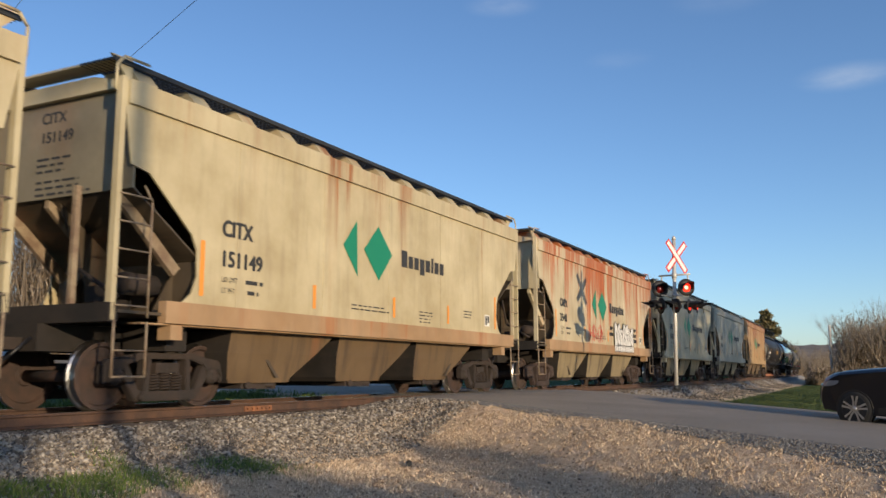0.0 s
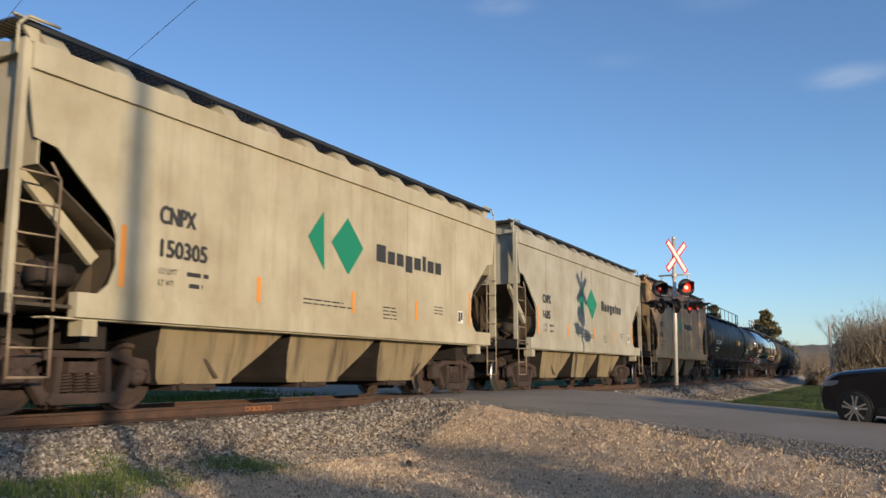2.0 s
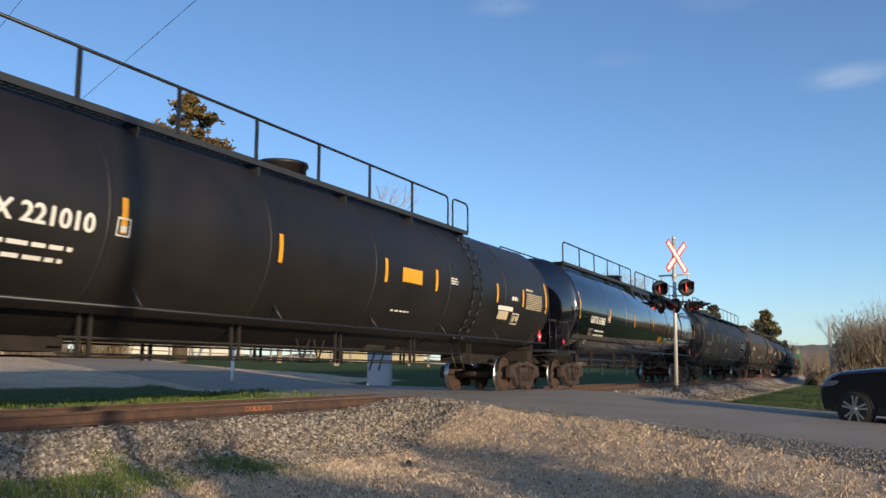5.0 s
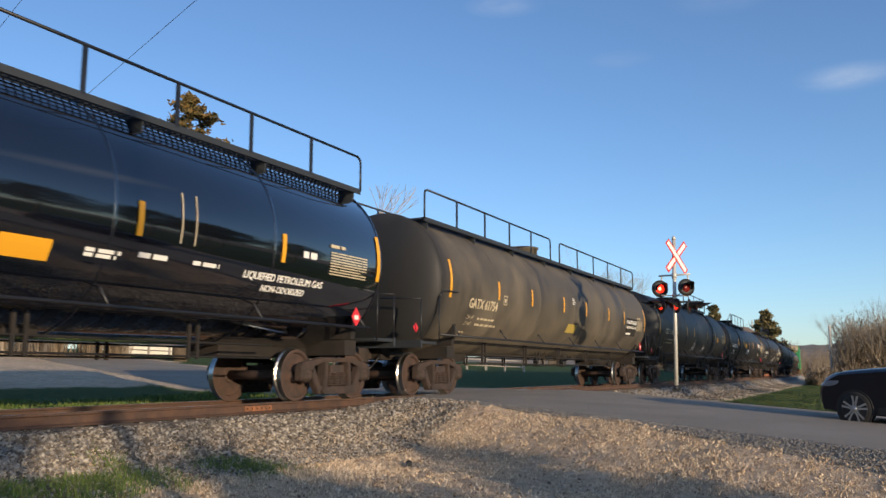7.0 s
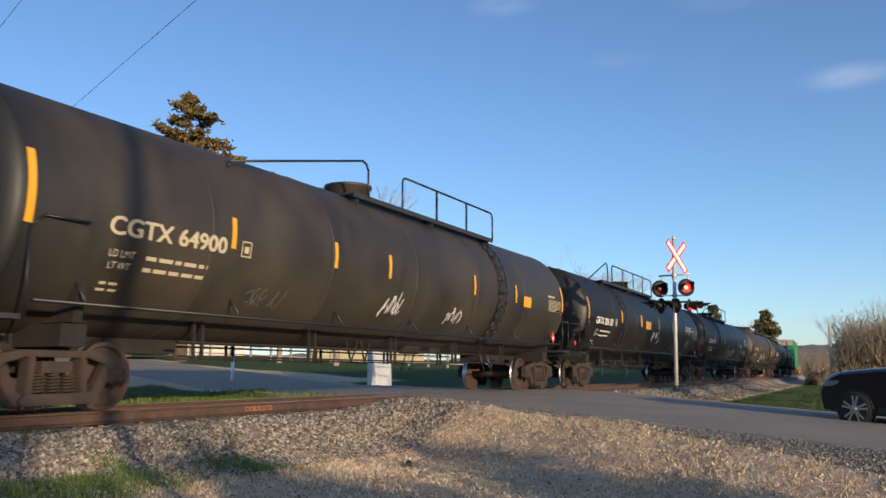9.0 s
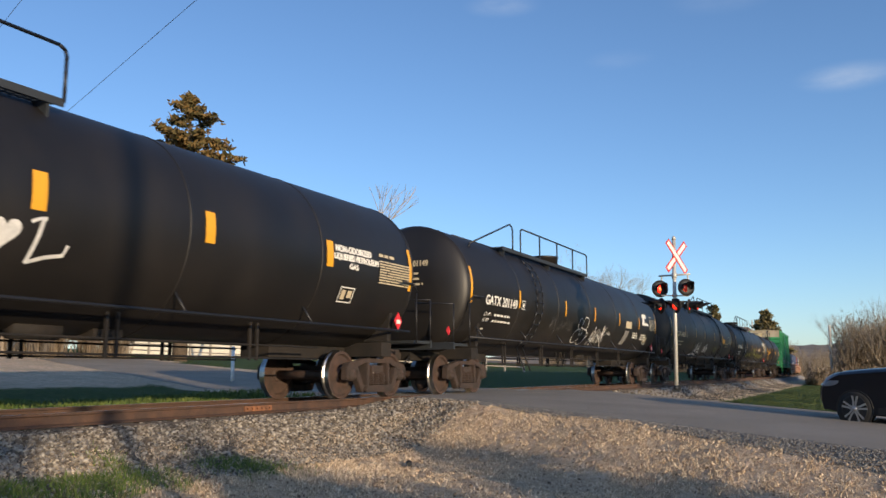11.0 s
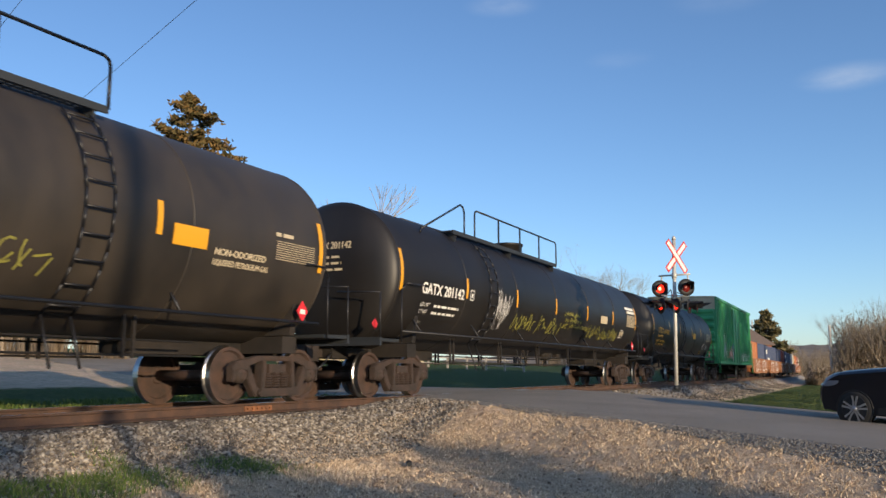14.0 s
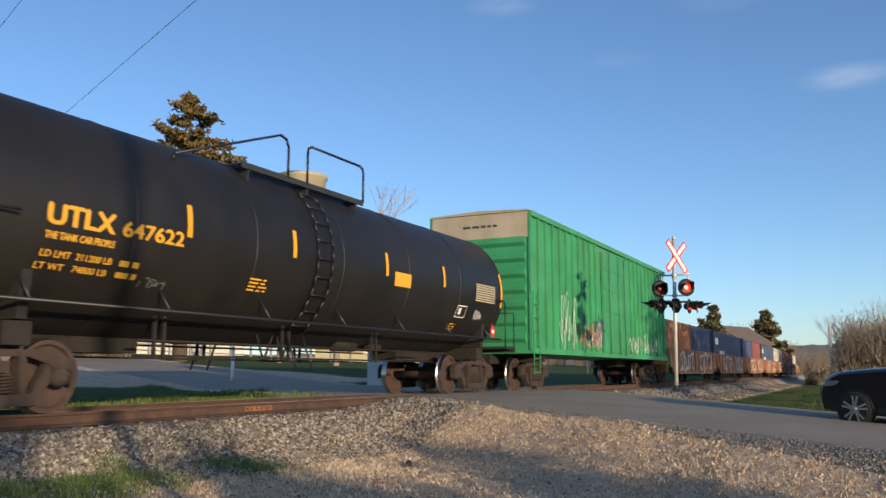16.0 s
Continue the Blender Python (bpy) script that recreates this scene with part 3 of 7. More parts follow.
def lines_shape(u0, v0, width, rows, h, gap, rnd):
    """Rows of unreadable small writing as short bars."""
    out = []
    for r in range(rows):
        u, end = u0, u0 + width * rnd.uniform(0.75, 1.0)
        v = v0 - r * gap
        while u < end:
            w = rnd.uniform(0.10, 0.28)
            out += quad_shape(u, v, min(u + w, end), v + h, cuts=1)
            u += w + 0.05
    return out


def tag_shape(u0, v0, w, h, strokes, width, rnd):
    """A spray-can tag: looping strokes with no legible letters."""
    out = []
    for k in range(strokes):
        c = u0 + w * (k + 0.5) / strokes
        rx, ry = w / strokes * rnd.uniform(0.45, 0.8), h * rnd.uniform(0.35, 0.5)
        a0, turn = rnd.uniform(0, 6.28), rnd.choice((-1, 1)) * rnd.uniform(3.0, 5.6)
        cy = v0 + h * rnd.uniform(0.42, 0.58)
        lean = rnd.uniform(-0.1, 0.25)
        pts = []
        for i in range(13):
            a = a0 + turn * i / 12
            y = math.sin(a) * ry
            pts.append((c + math.cos(a) * rx + lean * y, cy + y * rnd.uniform(0.92, 1.05)))
        out += ribbon_shape(pts, width)
    return out


def zig_shape(u0, v0, w, h, n, width, rnd):
    pts = []
    for k in range(n):
        pts.append((u0 + w * k / (n - 1) + rnd.uniform(-0.04, 0.04), v0 + (h if k % 2 else 0) * rnd.uniform(0.75, 1.1)))
    fine = []
    for a, b in zip(pts[:-1], pts[1:]):
        for i in range(4):
            fine.append((a[0] + (b[0] - a[0]) * i / 4, a[1] + (b[1] - a[1]) * i / 4))
    return ribbon_shape(fine + [pts[-1]], width)


def scrawl_shape(u0, v0, w, h, n, width, rnd):
    """A row of loose spray strokes: stems, bows and slashes of uneven height."""
    out = []
    for k in range(n):
        c = u0 + w * (k + 0.5) / n
        cw = w / n * 0.42
        lean = rnd.uniform(0.05, 0.35) * h
        for _ in range(rnd.choice((2, 2, 3))):
            kind = rnd.random()
            hh = h * rnd.uniform(0.55, 1.1)
            y0 = v0 + rnd.uniform(-0.12, 0.15) * h
            x0 = c + rnd.uniform(-cw, cw)
            if kind < 0.4:
                out += ribbon_shape([(x0, y0), (x0 + lean * 0.5, y0 + hh * 0.55), (x0 + lean, y0 + hh)], width)
            elif kind < 0.75:
                r = rnd.uniform(0.5, 1.0) * cw * 1.3
                a0, t = rnd.uniform(0, 6.28), rnd.uniform(2.2, 4.6)
                out += ribbon_shape([(c + r * math.cos(a0 + t * i / 7) + lean * 0.4, y0 + hh * 0.5 + hh * 0.42 * math.sin(a0 + t * i / 7)) for i in range(8)], width)
            else:
                out += ribbon_shape([(c - cw, y0 + rnd.uniform(0, hh)), (c, y0 + rnd.uniform(0, hh)), (c + cw * 1.2, y0 + rnd.uniform(0, hh))], width)
    return out


def mark(name, shapes, place, mat, parent, label=""):
    """One mesh of flat shapes laid on a side; place(u, v, d) gives the point."""
    V, Fc = [], []
    for vs, fs in shapes:
        o = len(V)
        V += [place(*p) for p in vs]
        Fc += [tuple(i + o for i in f) for f in fs]
    ob = new(name, mesh_from(name, V, Fc, [mat], smooth=False))
    ob.parent = parent
    if label:
        tagged(ob, label)
    return ob


# ---- covered hopper ----
HX = 1.52     # half the width over the side sheets


def hopper(L, paint, label, mark_top, mark_no, rnd, em_u=-1.65, em_k=1.0, name_u=0.48, name_k=1.0, sill_paint=None, bay_paint=None, gear=None, end_paint=None, text_u=0.0):
    car = empty("hopper_car", label, "hopper car", "cars of the freight train")
    half = L / 2
    e = half - 0.68          # end of the roof and sills
    top = 4.29
    sill0, sill1 = 1.16, 1.46
    # side sheets with the cut-away ends
    for s in (-1, 1):
        bm = bmesh.new()
        def out(k):
            return [(k * (e - 0.06), top), (k * (e - 0.10), top - 0.35), (k * (e - 0.24), 3.20), (k * (e - 0.56), 3.14), (k * (e - 1.40), 2.42), (k * (e - 1.50), 2.22), (k * (e - 1.52), 1.85), (k * (e - 1.42), 1.60), (k * (e - 1.25), sill1)]
        lft, rgt = out(-1), out(1)
        poly = lft + rgt[::-1]
        slab(bm, poly, 0, s * HX, s * (HX - 0.03))
        # top chord and sheet seams
        ya, yb = -(e - 0.12), e - 0.12
        box(bm, *sorted((s * HX, s * (HX + 0.05))), ya, yb, top - 0.30, top + 0.02)
        part("side_sheet", bm, paint, car)
        for k in range(1, 6):
            bm = bmesh.new()
            y = ya + (yb - ya) * k / 6
            box(bm, *sorted((s * HX, s * (HX + 0.006))), y - 0.02, y + 0.02, sill1, top - 0.3)
            part("sheet_seam", bm, paint, car)
        bm = bmesh.new()
        box(bm, *sorted((s * (HX - 0.10), s * (HX + 0.045))), -(e - 0.92), e - 0.50, sill0, sill1)
        box(bm, *sorted((s * (HX - 0.25), s * (HX - 0.02))), -(e - 0.55), e - 0.55, sill0 - 0.025, sill0 - 0.004)
        for k in (-1, 1):
            box(bm, *sorted((s * (HX - 0.22), s * (HX + 0.02))), k * (e - 1.15) - 0.11, k * (e - 1.15) + 0.11, sill0 - 0.22, sill0 - 0.02)
        part("side_sill", bm, sill_paint or paint, car)
    # ends: sheet with writing, slope sheet, posts, ladders
    for k in (-1, 1):
        bm = bmesh.new()
        ye = k * (e - 0.30)
        slab(bm, [(-HX + 0.03, 2.9), (HX - 0.03, 2.9), (HX - 0.03, top), (0.7, top + 0.22), (-0.7, top + 0.22), (-HX + 0.03, top)], 1, ye, ye - k * 0.03)
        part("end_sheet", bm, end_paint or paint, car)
        # slope, web and deck plates carry the recess's shade in their colour
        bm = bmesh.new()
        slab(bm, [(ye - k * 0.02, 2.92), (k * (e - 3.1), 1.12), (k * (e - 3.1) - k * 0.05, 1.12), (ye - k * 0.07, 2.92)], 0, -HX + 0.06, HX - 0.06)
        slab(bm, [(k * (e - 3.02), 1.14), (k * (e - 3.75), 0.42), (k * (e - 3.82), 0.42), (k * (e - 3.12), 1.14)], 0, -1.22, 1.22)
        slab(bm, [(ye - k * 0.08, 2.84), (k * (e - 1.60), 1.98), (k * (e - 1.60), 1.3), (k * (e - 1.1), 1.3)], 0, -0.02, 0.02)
        part("slope_sheet", bm, M_SLOPE, car, "dirty slope sheet darkened as shade")
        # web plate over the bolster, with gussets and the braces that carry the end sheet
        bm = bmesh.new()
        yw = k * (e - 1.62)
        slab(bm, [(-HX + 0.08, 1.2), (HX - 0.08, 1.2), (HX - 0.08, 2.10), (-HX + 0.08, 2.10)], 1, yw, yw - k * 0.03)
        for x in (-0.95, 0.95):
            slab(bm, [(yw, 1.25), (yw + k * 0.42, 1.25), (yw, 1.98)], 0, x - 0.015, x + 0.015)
        part("web_plate", bm, M_SLOPE, car, "grimy plate above the truck, darkened as shade")
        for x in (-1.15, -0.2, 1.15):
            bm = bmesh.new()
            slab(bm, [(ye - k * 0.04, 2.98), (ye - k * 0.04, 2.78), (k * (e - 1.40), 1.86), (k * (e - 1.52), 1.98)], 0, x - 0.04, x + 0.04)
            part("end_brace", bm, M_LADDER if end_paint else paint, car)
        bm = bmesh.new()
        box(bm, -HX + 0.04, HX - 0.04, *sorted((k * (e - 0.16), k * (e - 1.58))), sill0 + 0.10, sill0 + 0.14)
        part("shear_plate", bm, M_SLOPE, car, "grimy deck plate at the car's end, darkened as shade")
        # sills and bolster in M_SHADOW, which holds the shade under the car
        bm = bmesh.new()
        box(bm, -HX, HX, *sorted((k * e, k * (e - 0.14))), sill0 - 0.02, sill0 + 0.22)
        part("end_sill", bm, M_SHADOW, car, "dark steel end sill")
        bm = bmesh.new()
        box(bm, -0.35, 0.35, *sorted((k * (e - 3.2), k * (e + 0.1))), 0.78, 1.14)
        part("draft_sill", bm, M_SHADOW, car, "dark steel draft sill")
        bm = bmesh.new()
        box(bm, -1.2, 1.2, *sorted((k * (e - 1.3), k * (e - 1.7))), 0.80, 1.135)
        part("bolster", bm, M_SHADOW, car, "dark steel bolster")
        for x, w, zt in ((-HX + 0.05, 0.05, top + 0.05), (HX - 0.05, 0.05, top + 0.05), (-0.75, 0.035, 2.95), (0.75, 0.035, 2.95)):
            bm = bmesh.new()
            box(bm, x - w, x + w, *sorted((k * (e - 0.02), k * (e - 0.10))), sill0, zt)
            part("corner_post", bm, paint if abs(x) > 1 or not end_paint else M_LADDER, car)
        for x in (-HX - 0.01, HX + 0.01):
            bm = bmesh.new()
            y0, y1 = k * (e - 0.08), k * (e - 0.62)
            pipe(bm, [(x, y1, sill0 + 0.05), (x, y1, 2.75), (x, y1 - k * -0.14, 2.95)], 0.016)
            lad = part("ladder", bm, M_LADDER, car)
            bm = bmesh.new()
            rod(bm, (0, y0, 0), (0, y1, 0), 0.014, 6)
            rung = part("rung", bm, M_LADDER, lad)
            rung.matrix_basis = pose(x, 0, 1.35)
            for z in (1.71, 2.07, 2.43, 2.79):
                share("rung", rung.data, lad, pose(x, 0, z))
            bm = bmesh.new()
            pipe(bm, [(x, y0, sill0), (x, y0, 0.45), (x, y1, 0.45), (x, y1, sill0)], 0.018)
            pipe(bm, [(x, y0, 0.78), (x, y1, 0.78)], 0.014)
            part("stirrup_step", bm, M_LADDER, car)
    # brake gear on the platform
    bm = bmesh.new()
    lathe(bm, [(-(e - 1.35), 0.0), (-(e - 1.35), 0.16), (-(e - 0.8), 0.16), (-(e - 0.8), 0.0)], 12, axis=1, centre=(0.85, 1.72))
    box(bm, 0.2, 0.6, -(e - 1.2), -(e - 0.75), 1.25, 1.7)
    pipe(bm, [(1.1, -(e - 0.5), 1.5), (0.4, -(e - 0.45), 1.9), (0.3, -(e - 0.4), 2.6)], 0.03)
    part("brake_gear", bm, M_TRUCK, car, "rusty brake cylinder and valves")
    # roof with hatch trough, brackets and running boards
    bm = bmesh.new()
    slab(bm, [(-HX, top - 0.02), (HX, top - 0.02), (HX, top + 0.02), (0.75, top + 0.20), (-0.75, top + 0.20), (-HX, top + 0.02)], 1, -(e - 0.2), e - 0.2)
    box(bm, -0.32, 0.32, -(e - 0.9), e - 0.9, top + 0.18, top + 0.34)
    part("roof", bm, paint, car)
    nb = 13
    for s in (-1, 1):
        for k in range(nb):
            y = -(e - 0.55) + (2 * e - 1.1) * k / (nb - 1)
            bm = bmesh.new()
            slab(bm, [(s * 1.42, top + 0.01), (s * 1.42, top + 0.10), (s * 1.26, top + 0.285), (s * 0.75, top + 0.285), (s * 0.75, top + 0.15)], 1, y - 0.17, y + 0.17)
            part("bracket", bm, paint, car)
        bm = bmesh.new()
        x0, x1 = sorted((s * 0.72, s * 1.34))
        z = top + 0.295
        for x in np.linspace(x0, x1, 8):
            box(bm, x - 0.006, x + 0.006, -e, e, z, z + 0.035)
        for y in np.arange(-e, e, 0.10):
            box(bm, x0, x1, y, y + 0.008, z + 0.005, z + 0.03)
        box(bm, *sorted((s * 1.34, s * 1.37)), -e, e, z - 0.02, z + 0.045)
        part("running_board", bm, M_GRATE, car, "steel grating running board")
    for k in (-1, 1):
        bm = bmesh.new()
        for s in (-1, 1):
            pipe(bm, [(s * 1.42, k * (e - 0.55), top + 0.36), (s * 1.45, k * (e - 0.1), top + 0.34), (s * 1.45, k * (e + 0.02), top + 0.2), (s * 1.45, k * (e + 0.02), top - 0.15)], 0.02)
        box(bm, -1.36, 1.36, *sorted((k * (e - 0.02), k * (e - 0.35))), top + 0.300, top + 0.33)
        slab(bm, [(k * (e + 0.02), top + 0.37), (k * (e - 0.34), top + 0.37), (k * (e - 0.34), top + 0.02)], 0, 1.30, 1.34)
        part("end_grab_iron", bm, paint, car)
    # discharge bays
    nbay = 3
    span = 2 * e - 4.9
    for k in range(nbay):
        w = span / nbay
        c = -span / 2 + w * (k + 0.5)
        bm = bmesh.new()
        V = []
        for z, ya, yb, hx in ((sill0 - 0.03, -0.46 * w, 0.47 * w, 1.28), (0.80, -0.47 * w, 0.30 * w, 1.24), (0.42, -0.44 * w, 0.10 * w, 1.16), (0.34, -0.42 * w, 0.09 * w, 1.14)):
            V.append([bm.verts.new((x, c + y, z)) for x, y in ((-hx, ya), (hx, ya), (hx, yb), (-hx, yb))])
        for A, B in zip(V[:-1], V[1:]):
            for i in range(4):
                bm.faces.new((A[i], B[i], B[(i + 1) % 4], A[(i + 1) % 4]))
        bm.faces.new(V[0])
        bm.faces.new(V[-1][::-1])
        bmesh.ops.recalc_face_normals(bm, faces=bm.faces)
        bm.normal_update()
        # slopes facing along the track go near-black for the shade between bays
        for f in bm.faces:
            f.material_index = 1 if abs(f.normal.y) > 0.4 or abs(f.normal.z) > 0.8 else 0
        bay = part("discharge_bay", bm, [bay_paint or M_BAY_PALE, M_SHADOW], car, "cream discharge bay with slopes coloured dark as shade")
        c -= 0.16 * w
        bm = bmesh.new()
        box(bm, -1.1, 1.1, c - 0.42, c + 0.42, 0.25, 0.33)
        rod(bm, (-1.2, c + 0.2, 0.30), (1.25, c + 0.2, 0.30), 0.03)
        box(bm, 1.0, 1.10, c - 0.05, c + 0.45, 0.24, 0.38)
        rod(bm, (1.1, c - 0.3, 0.3), (1.16, c - 0.3, 0.3), 0.06)
        part("outlet_gate", bm, M_TRUCK, bay, "rusty sliding outlet gate")
    add_truck(car, -(e - 1.5), gear)
    add_truck(car, e - 1.5, gear)
    add_couplers(car, half)
    # writing
    X = HX + 0.009
    flat = lambda u, v, d: (X + d, u, v)
    u0 = -e + 2.0 + text_u
    mark("stencil_lettering", text_shape(mark_top, u0, 2.50, 0.25, width=0.68, bold=0.018), flat, M_DARKTEXT, car, "black stencilled reporting mark")
    mark("stencil_number", text_shape(mark_no, u0 - 0.02, 2.05, 0.24, width=0.158 * len(mark_no), bold=0.016), flat, M_DARKTEXT, car, "black stencilled car number")
    mark("load_limit", text_shape("LD LMT", u0 + 0.02, 1.82, 0.085, width=0.34), flat, M_DARKTEXT, car)
    mark("light_weight", text_shape("LT WT", u0 + 0.02, 1.66, 0.085, width=0.29), flat, M_DARKTEXT, car)
    for a, z, w, rows, hgt in ((u0 + 0.55, 1.83, 0.45, 1, 0.06), (u0 + 0.60, 1.67, 0.32, 1, 0.06), (-1.35, 1.72, 1.6, 2, 0.022), (1.25, 1.75, 0.6, 4, 0.022), (3.4, 1.9, 0.5, 3, 0.022)):
        mark("small_print", lines_shape(a, z, w, rows, hgt, 0.07, rnd), flat, M_DARKTEXT, car)
    ym = 0.0
    mark("emblem", poly_shape([(em_u, 2.80), (em_u + 0.45 * em_k, 3.31), (em_u + 0.49 * em_k, 2.27)]) + poly_shape([(em_u + 0.70 * em_k, 2.80), (em_u + 1.21 * em_k, 3.31), (em_u + 1.75 * em_k, 2.81), (em_u + 1.25 * em_k, 2.26)]), flat, M_GREEN_MARK, car, "green twin-diamond emblem")
    # the owner's name as plain bars of its size
    u = name_u
    for w, hgt, dip in ((0.24, 0.34, 0), (0.19, 0.25, 0), (0.19, 0.25, 0), (0.20, 0.25, -0.09), (0.20, 0.25, 0), (0.10, 0.32, 0), (0.19, 0.25, 0), (0.19, 0.25, 0)):
        mark("name_bar", quad_shape(u, 2.63 + dip, u + w * name_k, 2.63 + hgt, cuts=1), flat, M_DARKTEXT, car, "dark bar of painted lettering")
        u += (w + 0.055) * name_k
    for y in (-e + 1.56, -2.55, 0.15, 2.55, e - 1.66):
        mark("reflector", quad_shape(y, 1.58, y + 0.09, 1.98 + (0.4 if abs(y) > e - 1.7 else 0), cuts=1), flat, M_ORANGE_STRIP, car, "faded orange reflective strip")
    yb = e - 2.25
    mark("data_plate", quad_shape(yb, 1.62, yb + 0.28, 1.90, cuts=1), lambda u, v, d: (X - 0.002, u, v), M_WHITETEXT, car, "white consolidated data plate")
    mark("data_panel", quad_shape(yb + 0.03, 1.65, yb + 0.13, 1.87, cuts=1) + quad_shape(yb + 0.16, 1.70, yb + 0.25, 1.87, cuts=1), flat, M_DARKTEXT, car)
    endpl = lambda u, v, d: (u, -(e - 0.30) - 0.006 - d, v)
    mark("end_lettering", text_shape(mark_top, -0.35, 3.98, 0.16, bold=0.01), endpl, M_DARKTEXT, car)
    mark("end_number", text_shape(mark_no, -0.35, 3.70, 0.16, bold=0.01), endpl, M_DARKTEXT, car)
    for z, w, rows in ((3.45, 0.7, 3), (3.12, 1.1, 3)):
        mark("end_print", lines_shape(-0.4, z, w, rows, 0.035, 0.09, rnd), endpl, M_DARKTEXT, car)
    return car, flat


# ---- tank car ----
HEAD_DEPTH = 0.42


def tank(L, paint, label, rnd, rad=1.45, zc=2.62, rails="mid", strips=(), ladder_y=0.0, dome="dark", walk_span=None, man_y=-0.4, ends=None, strip_z=0.0, lead=None, gap=None, ladder=True, back=(0.0, 0.0)):
    car = empty("tank_car", label, "tank car", "cars of the freight train")
    half = L / 2
    e = half - 0.55
    rad, zc = rad + 0.10, zc - 0.10
    # the shell need not lie midway between the couplers
    ends_y = {-1: e - back[0], 1: e + back[1]}
    hd = HEAD_DEPTH
    tl, tp = ends_y[-1] - 0.44, ends_y[1] - 0.48
    if ends:
        # the end strips sit on the straight part of the shell
        tl, tp = max(tl, hd + 0.07 - ends[0]), max(tp, hd + 0.07 + ends[1])
    bm = bmesh.new()
    cap = [(hd * (1 - math.sin(math.pi / 2 * k / 12)), rad * math.cos(math.pi / 2 * k / 12)) for k in range(12, -1, -1)]
    cap[0] = (cap[0][0], 0.0)
    prof = [(p - tl, r) for p, r in cap] + [(tp - p, r) for p, r in reversed(cap)]
    lathe(bm, prof, 56, axis=1, centre=(0, zc))
    part("tank_shell", bm, paint, car, "", True)
    # weld seams and belts
    for y in np.linspace(-tl + hd, tp - hd, 7):
        bm = bmesh.new()
        lathe(bm, [(y - 0.025, rad), (y - 0.02, rad + 0.008), (y + 0.02, rad + 0.008), (y + 0.025, rad)], 56, axis=1, centre=(0, zc))
        part("weld_seam", bm, paint, car)
    # side bearing, stub sills, end platforms
    for k in (-1, 1):
        ey = ends_y[k]
        # bolster and cradle take the same near-black, shade included
        bm = bmesh.new()
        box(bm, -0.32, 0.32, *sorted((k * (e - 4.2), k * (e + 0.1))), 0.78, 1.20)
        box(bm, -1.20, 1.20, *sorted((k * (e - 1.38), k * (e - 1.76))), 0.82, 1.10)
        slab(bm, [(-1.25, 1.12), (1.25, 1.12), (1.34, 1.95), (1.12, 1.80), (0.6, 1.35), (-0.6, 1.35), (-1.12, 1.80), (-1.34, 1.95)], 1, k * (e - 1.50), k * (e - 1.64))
        part("bolster", bm, M_SHADOW, car, "dark bolster and cradle")
        bm = bmesh.new()
        box(bm, -1.50, 1.50, *sorted((k * (ey + 0.02), k * (ey - 0.75))), 1.10, 1.16)
        box(bm, -1.52, 1.52, *sorted((k * (ey + 0.02), k * (ey - 0.05))), 1.02, 1.18)
        part("end_platform", bm, M_GRATE, car, "narrow steel end platform")
        for s in (-1, 1):
            bm = bmesh.new()
            pipe(bm, [(s * 1.5, k * (ey - 0.02), 1.1), (s * 1.5, k * (ey - 0.02), 2.05), (s * 0.5, k * (ey - 0.02), 2.1)], 0.017)
            part("grab_iron", bm, M_BLACK_BAR, car)
            bm = bmesh.new()
            pipe(bm, [(s * 1.56, k * (ey - 0.75), 1.1), (s * 1.56, k * (ey - 0.75), 2.15), (s * 1.60, k * (ey - 0.9), 2.3), (s * 1.66, k * (ey - 1.5), 2.3)], 0.017)
            part("grab_iron", bm, M_BLACK_BAR, car)
    bm = bmesh.new()
    for s in (-1, 1):
        pipe(bm, [(s * 1.48, -(ends_y[-1] - 0.9), 1.33), (s * 1.48, ends_y[1] - 0.9, 1.33)], 0.028)
        for y in np.linspace(-(e - 1.5), e - 1.5, 7):
            pipe(bm, [(s * 1.48, y, 1.33), (s * 1.15, y, 1.78)], 0.02)
    part("side_handrail", bm, M_BLACK_BAR, car)
    # brake rigging under the shell
    bm = bmesh.new()
    for s in (-1, 1):
        for z in (0.74, 0.95):
            pipe(bm, [(s * 0.95, -(e - 3.6), z), (s * 0.95, e - 3.6, z)], 0.018)
        for y in np.arange(-(e - 4.0), e - 3.8, 2.9):
            for d in (-0.09, 0.09):
                box(bm, s * 0.95 - 0.02, s * 0.95 + 0.02, y + d - 0.025, y + d + 0.025, 0.70, 1.45)
    pipe(bm, [(0.7, -1.6, 1.25), (0.7, -1.35, 0.70), (0.7, -1.05, 1.25), (0.7, -0.85, 0.70), (0.7, -0.6, 1.25)], 0.02)
    pipe(bm, [(0.7, -1.45, 0.70), (0.7, -0.75, 0.70)], 0.02)
    box(bm, 0.15, 0.6, 2.2, 2.7, 0.95, 1.3)
    lathe(bm, [(1.0, 0.0), (1.0, 0.14), (1.7, 0.14), (1.7, 0.0)], 10, axis=1, centre=(0.5, 1.05))
    part("brake_rigging", bm, M_SHADOW, car, "dark pipes and hangers under the tank")
    # manway and platform
    zt = zc + rad
    bm = bmesh.new()
    lathe(bm, [(zt - 0.1, 0.48), (zt + 0.26, 0.48), (zt + 0.28, 0.52), (zt + 0.34, 0.52), (zt + 0.36, 0.3), (zt + 0.36, 0.0)], 22, axis=2, centre=(0, man_y))
    part("manway", bm, M_CREAM_CLEAN if dome == "cream" else paint, car, "cream-painted manway cover" if dome == "cream" else "round manway cover", False)
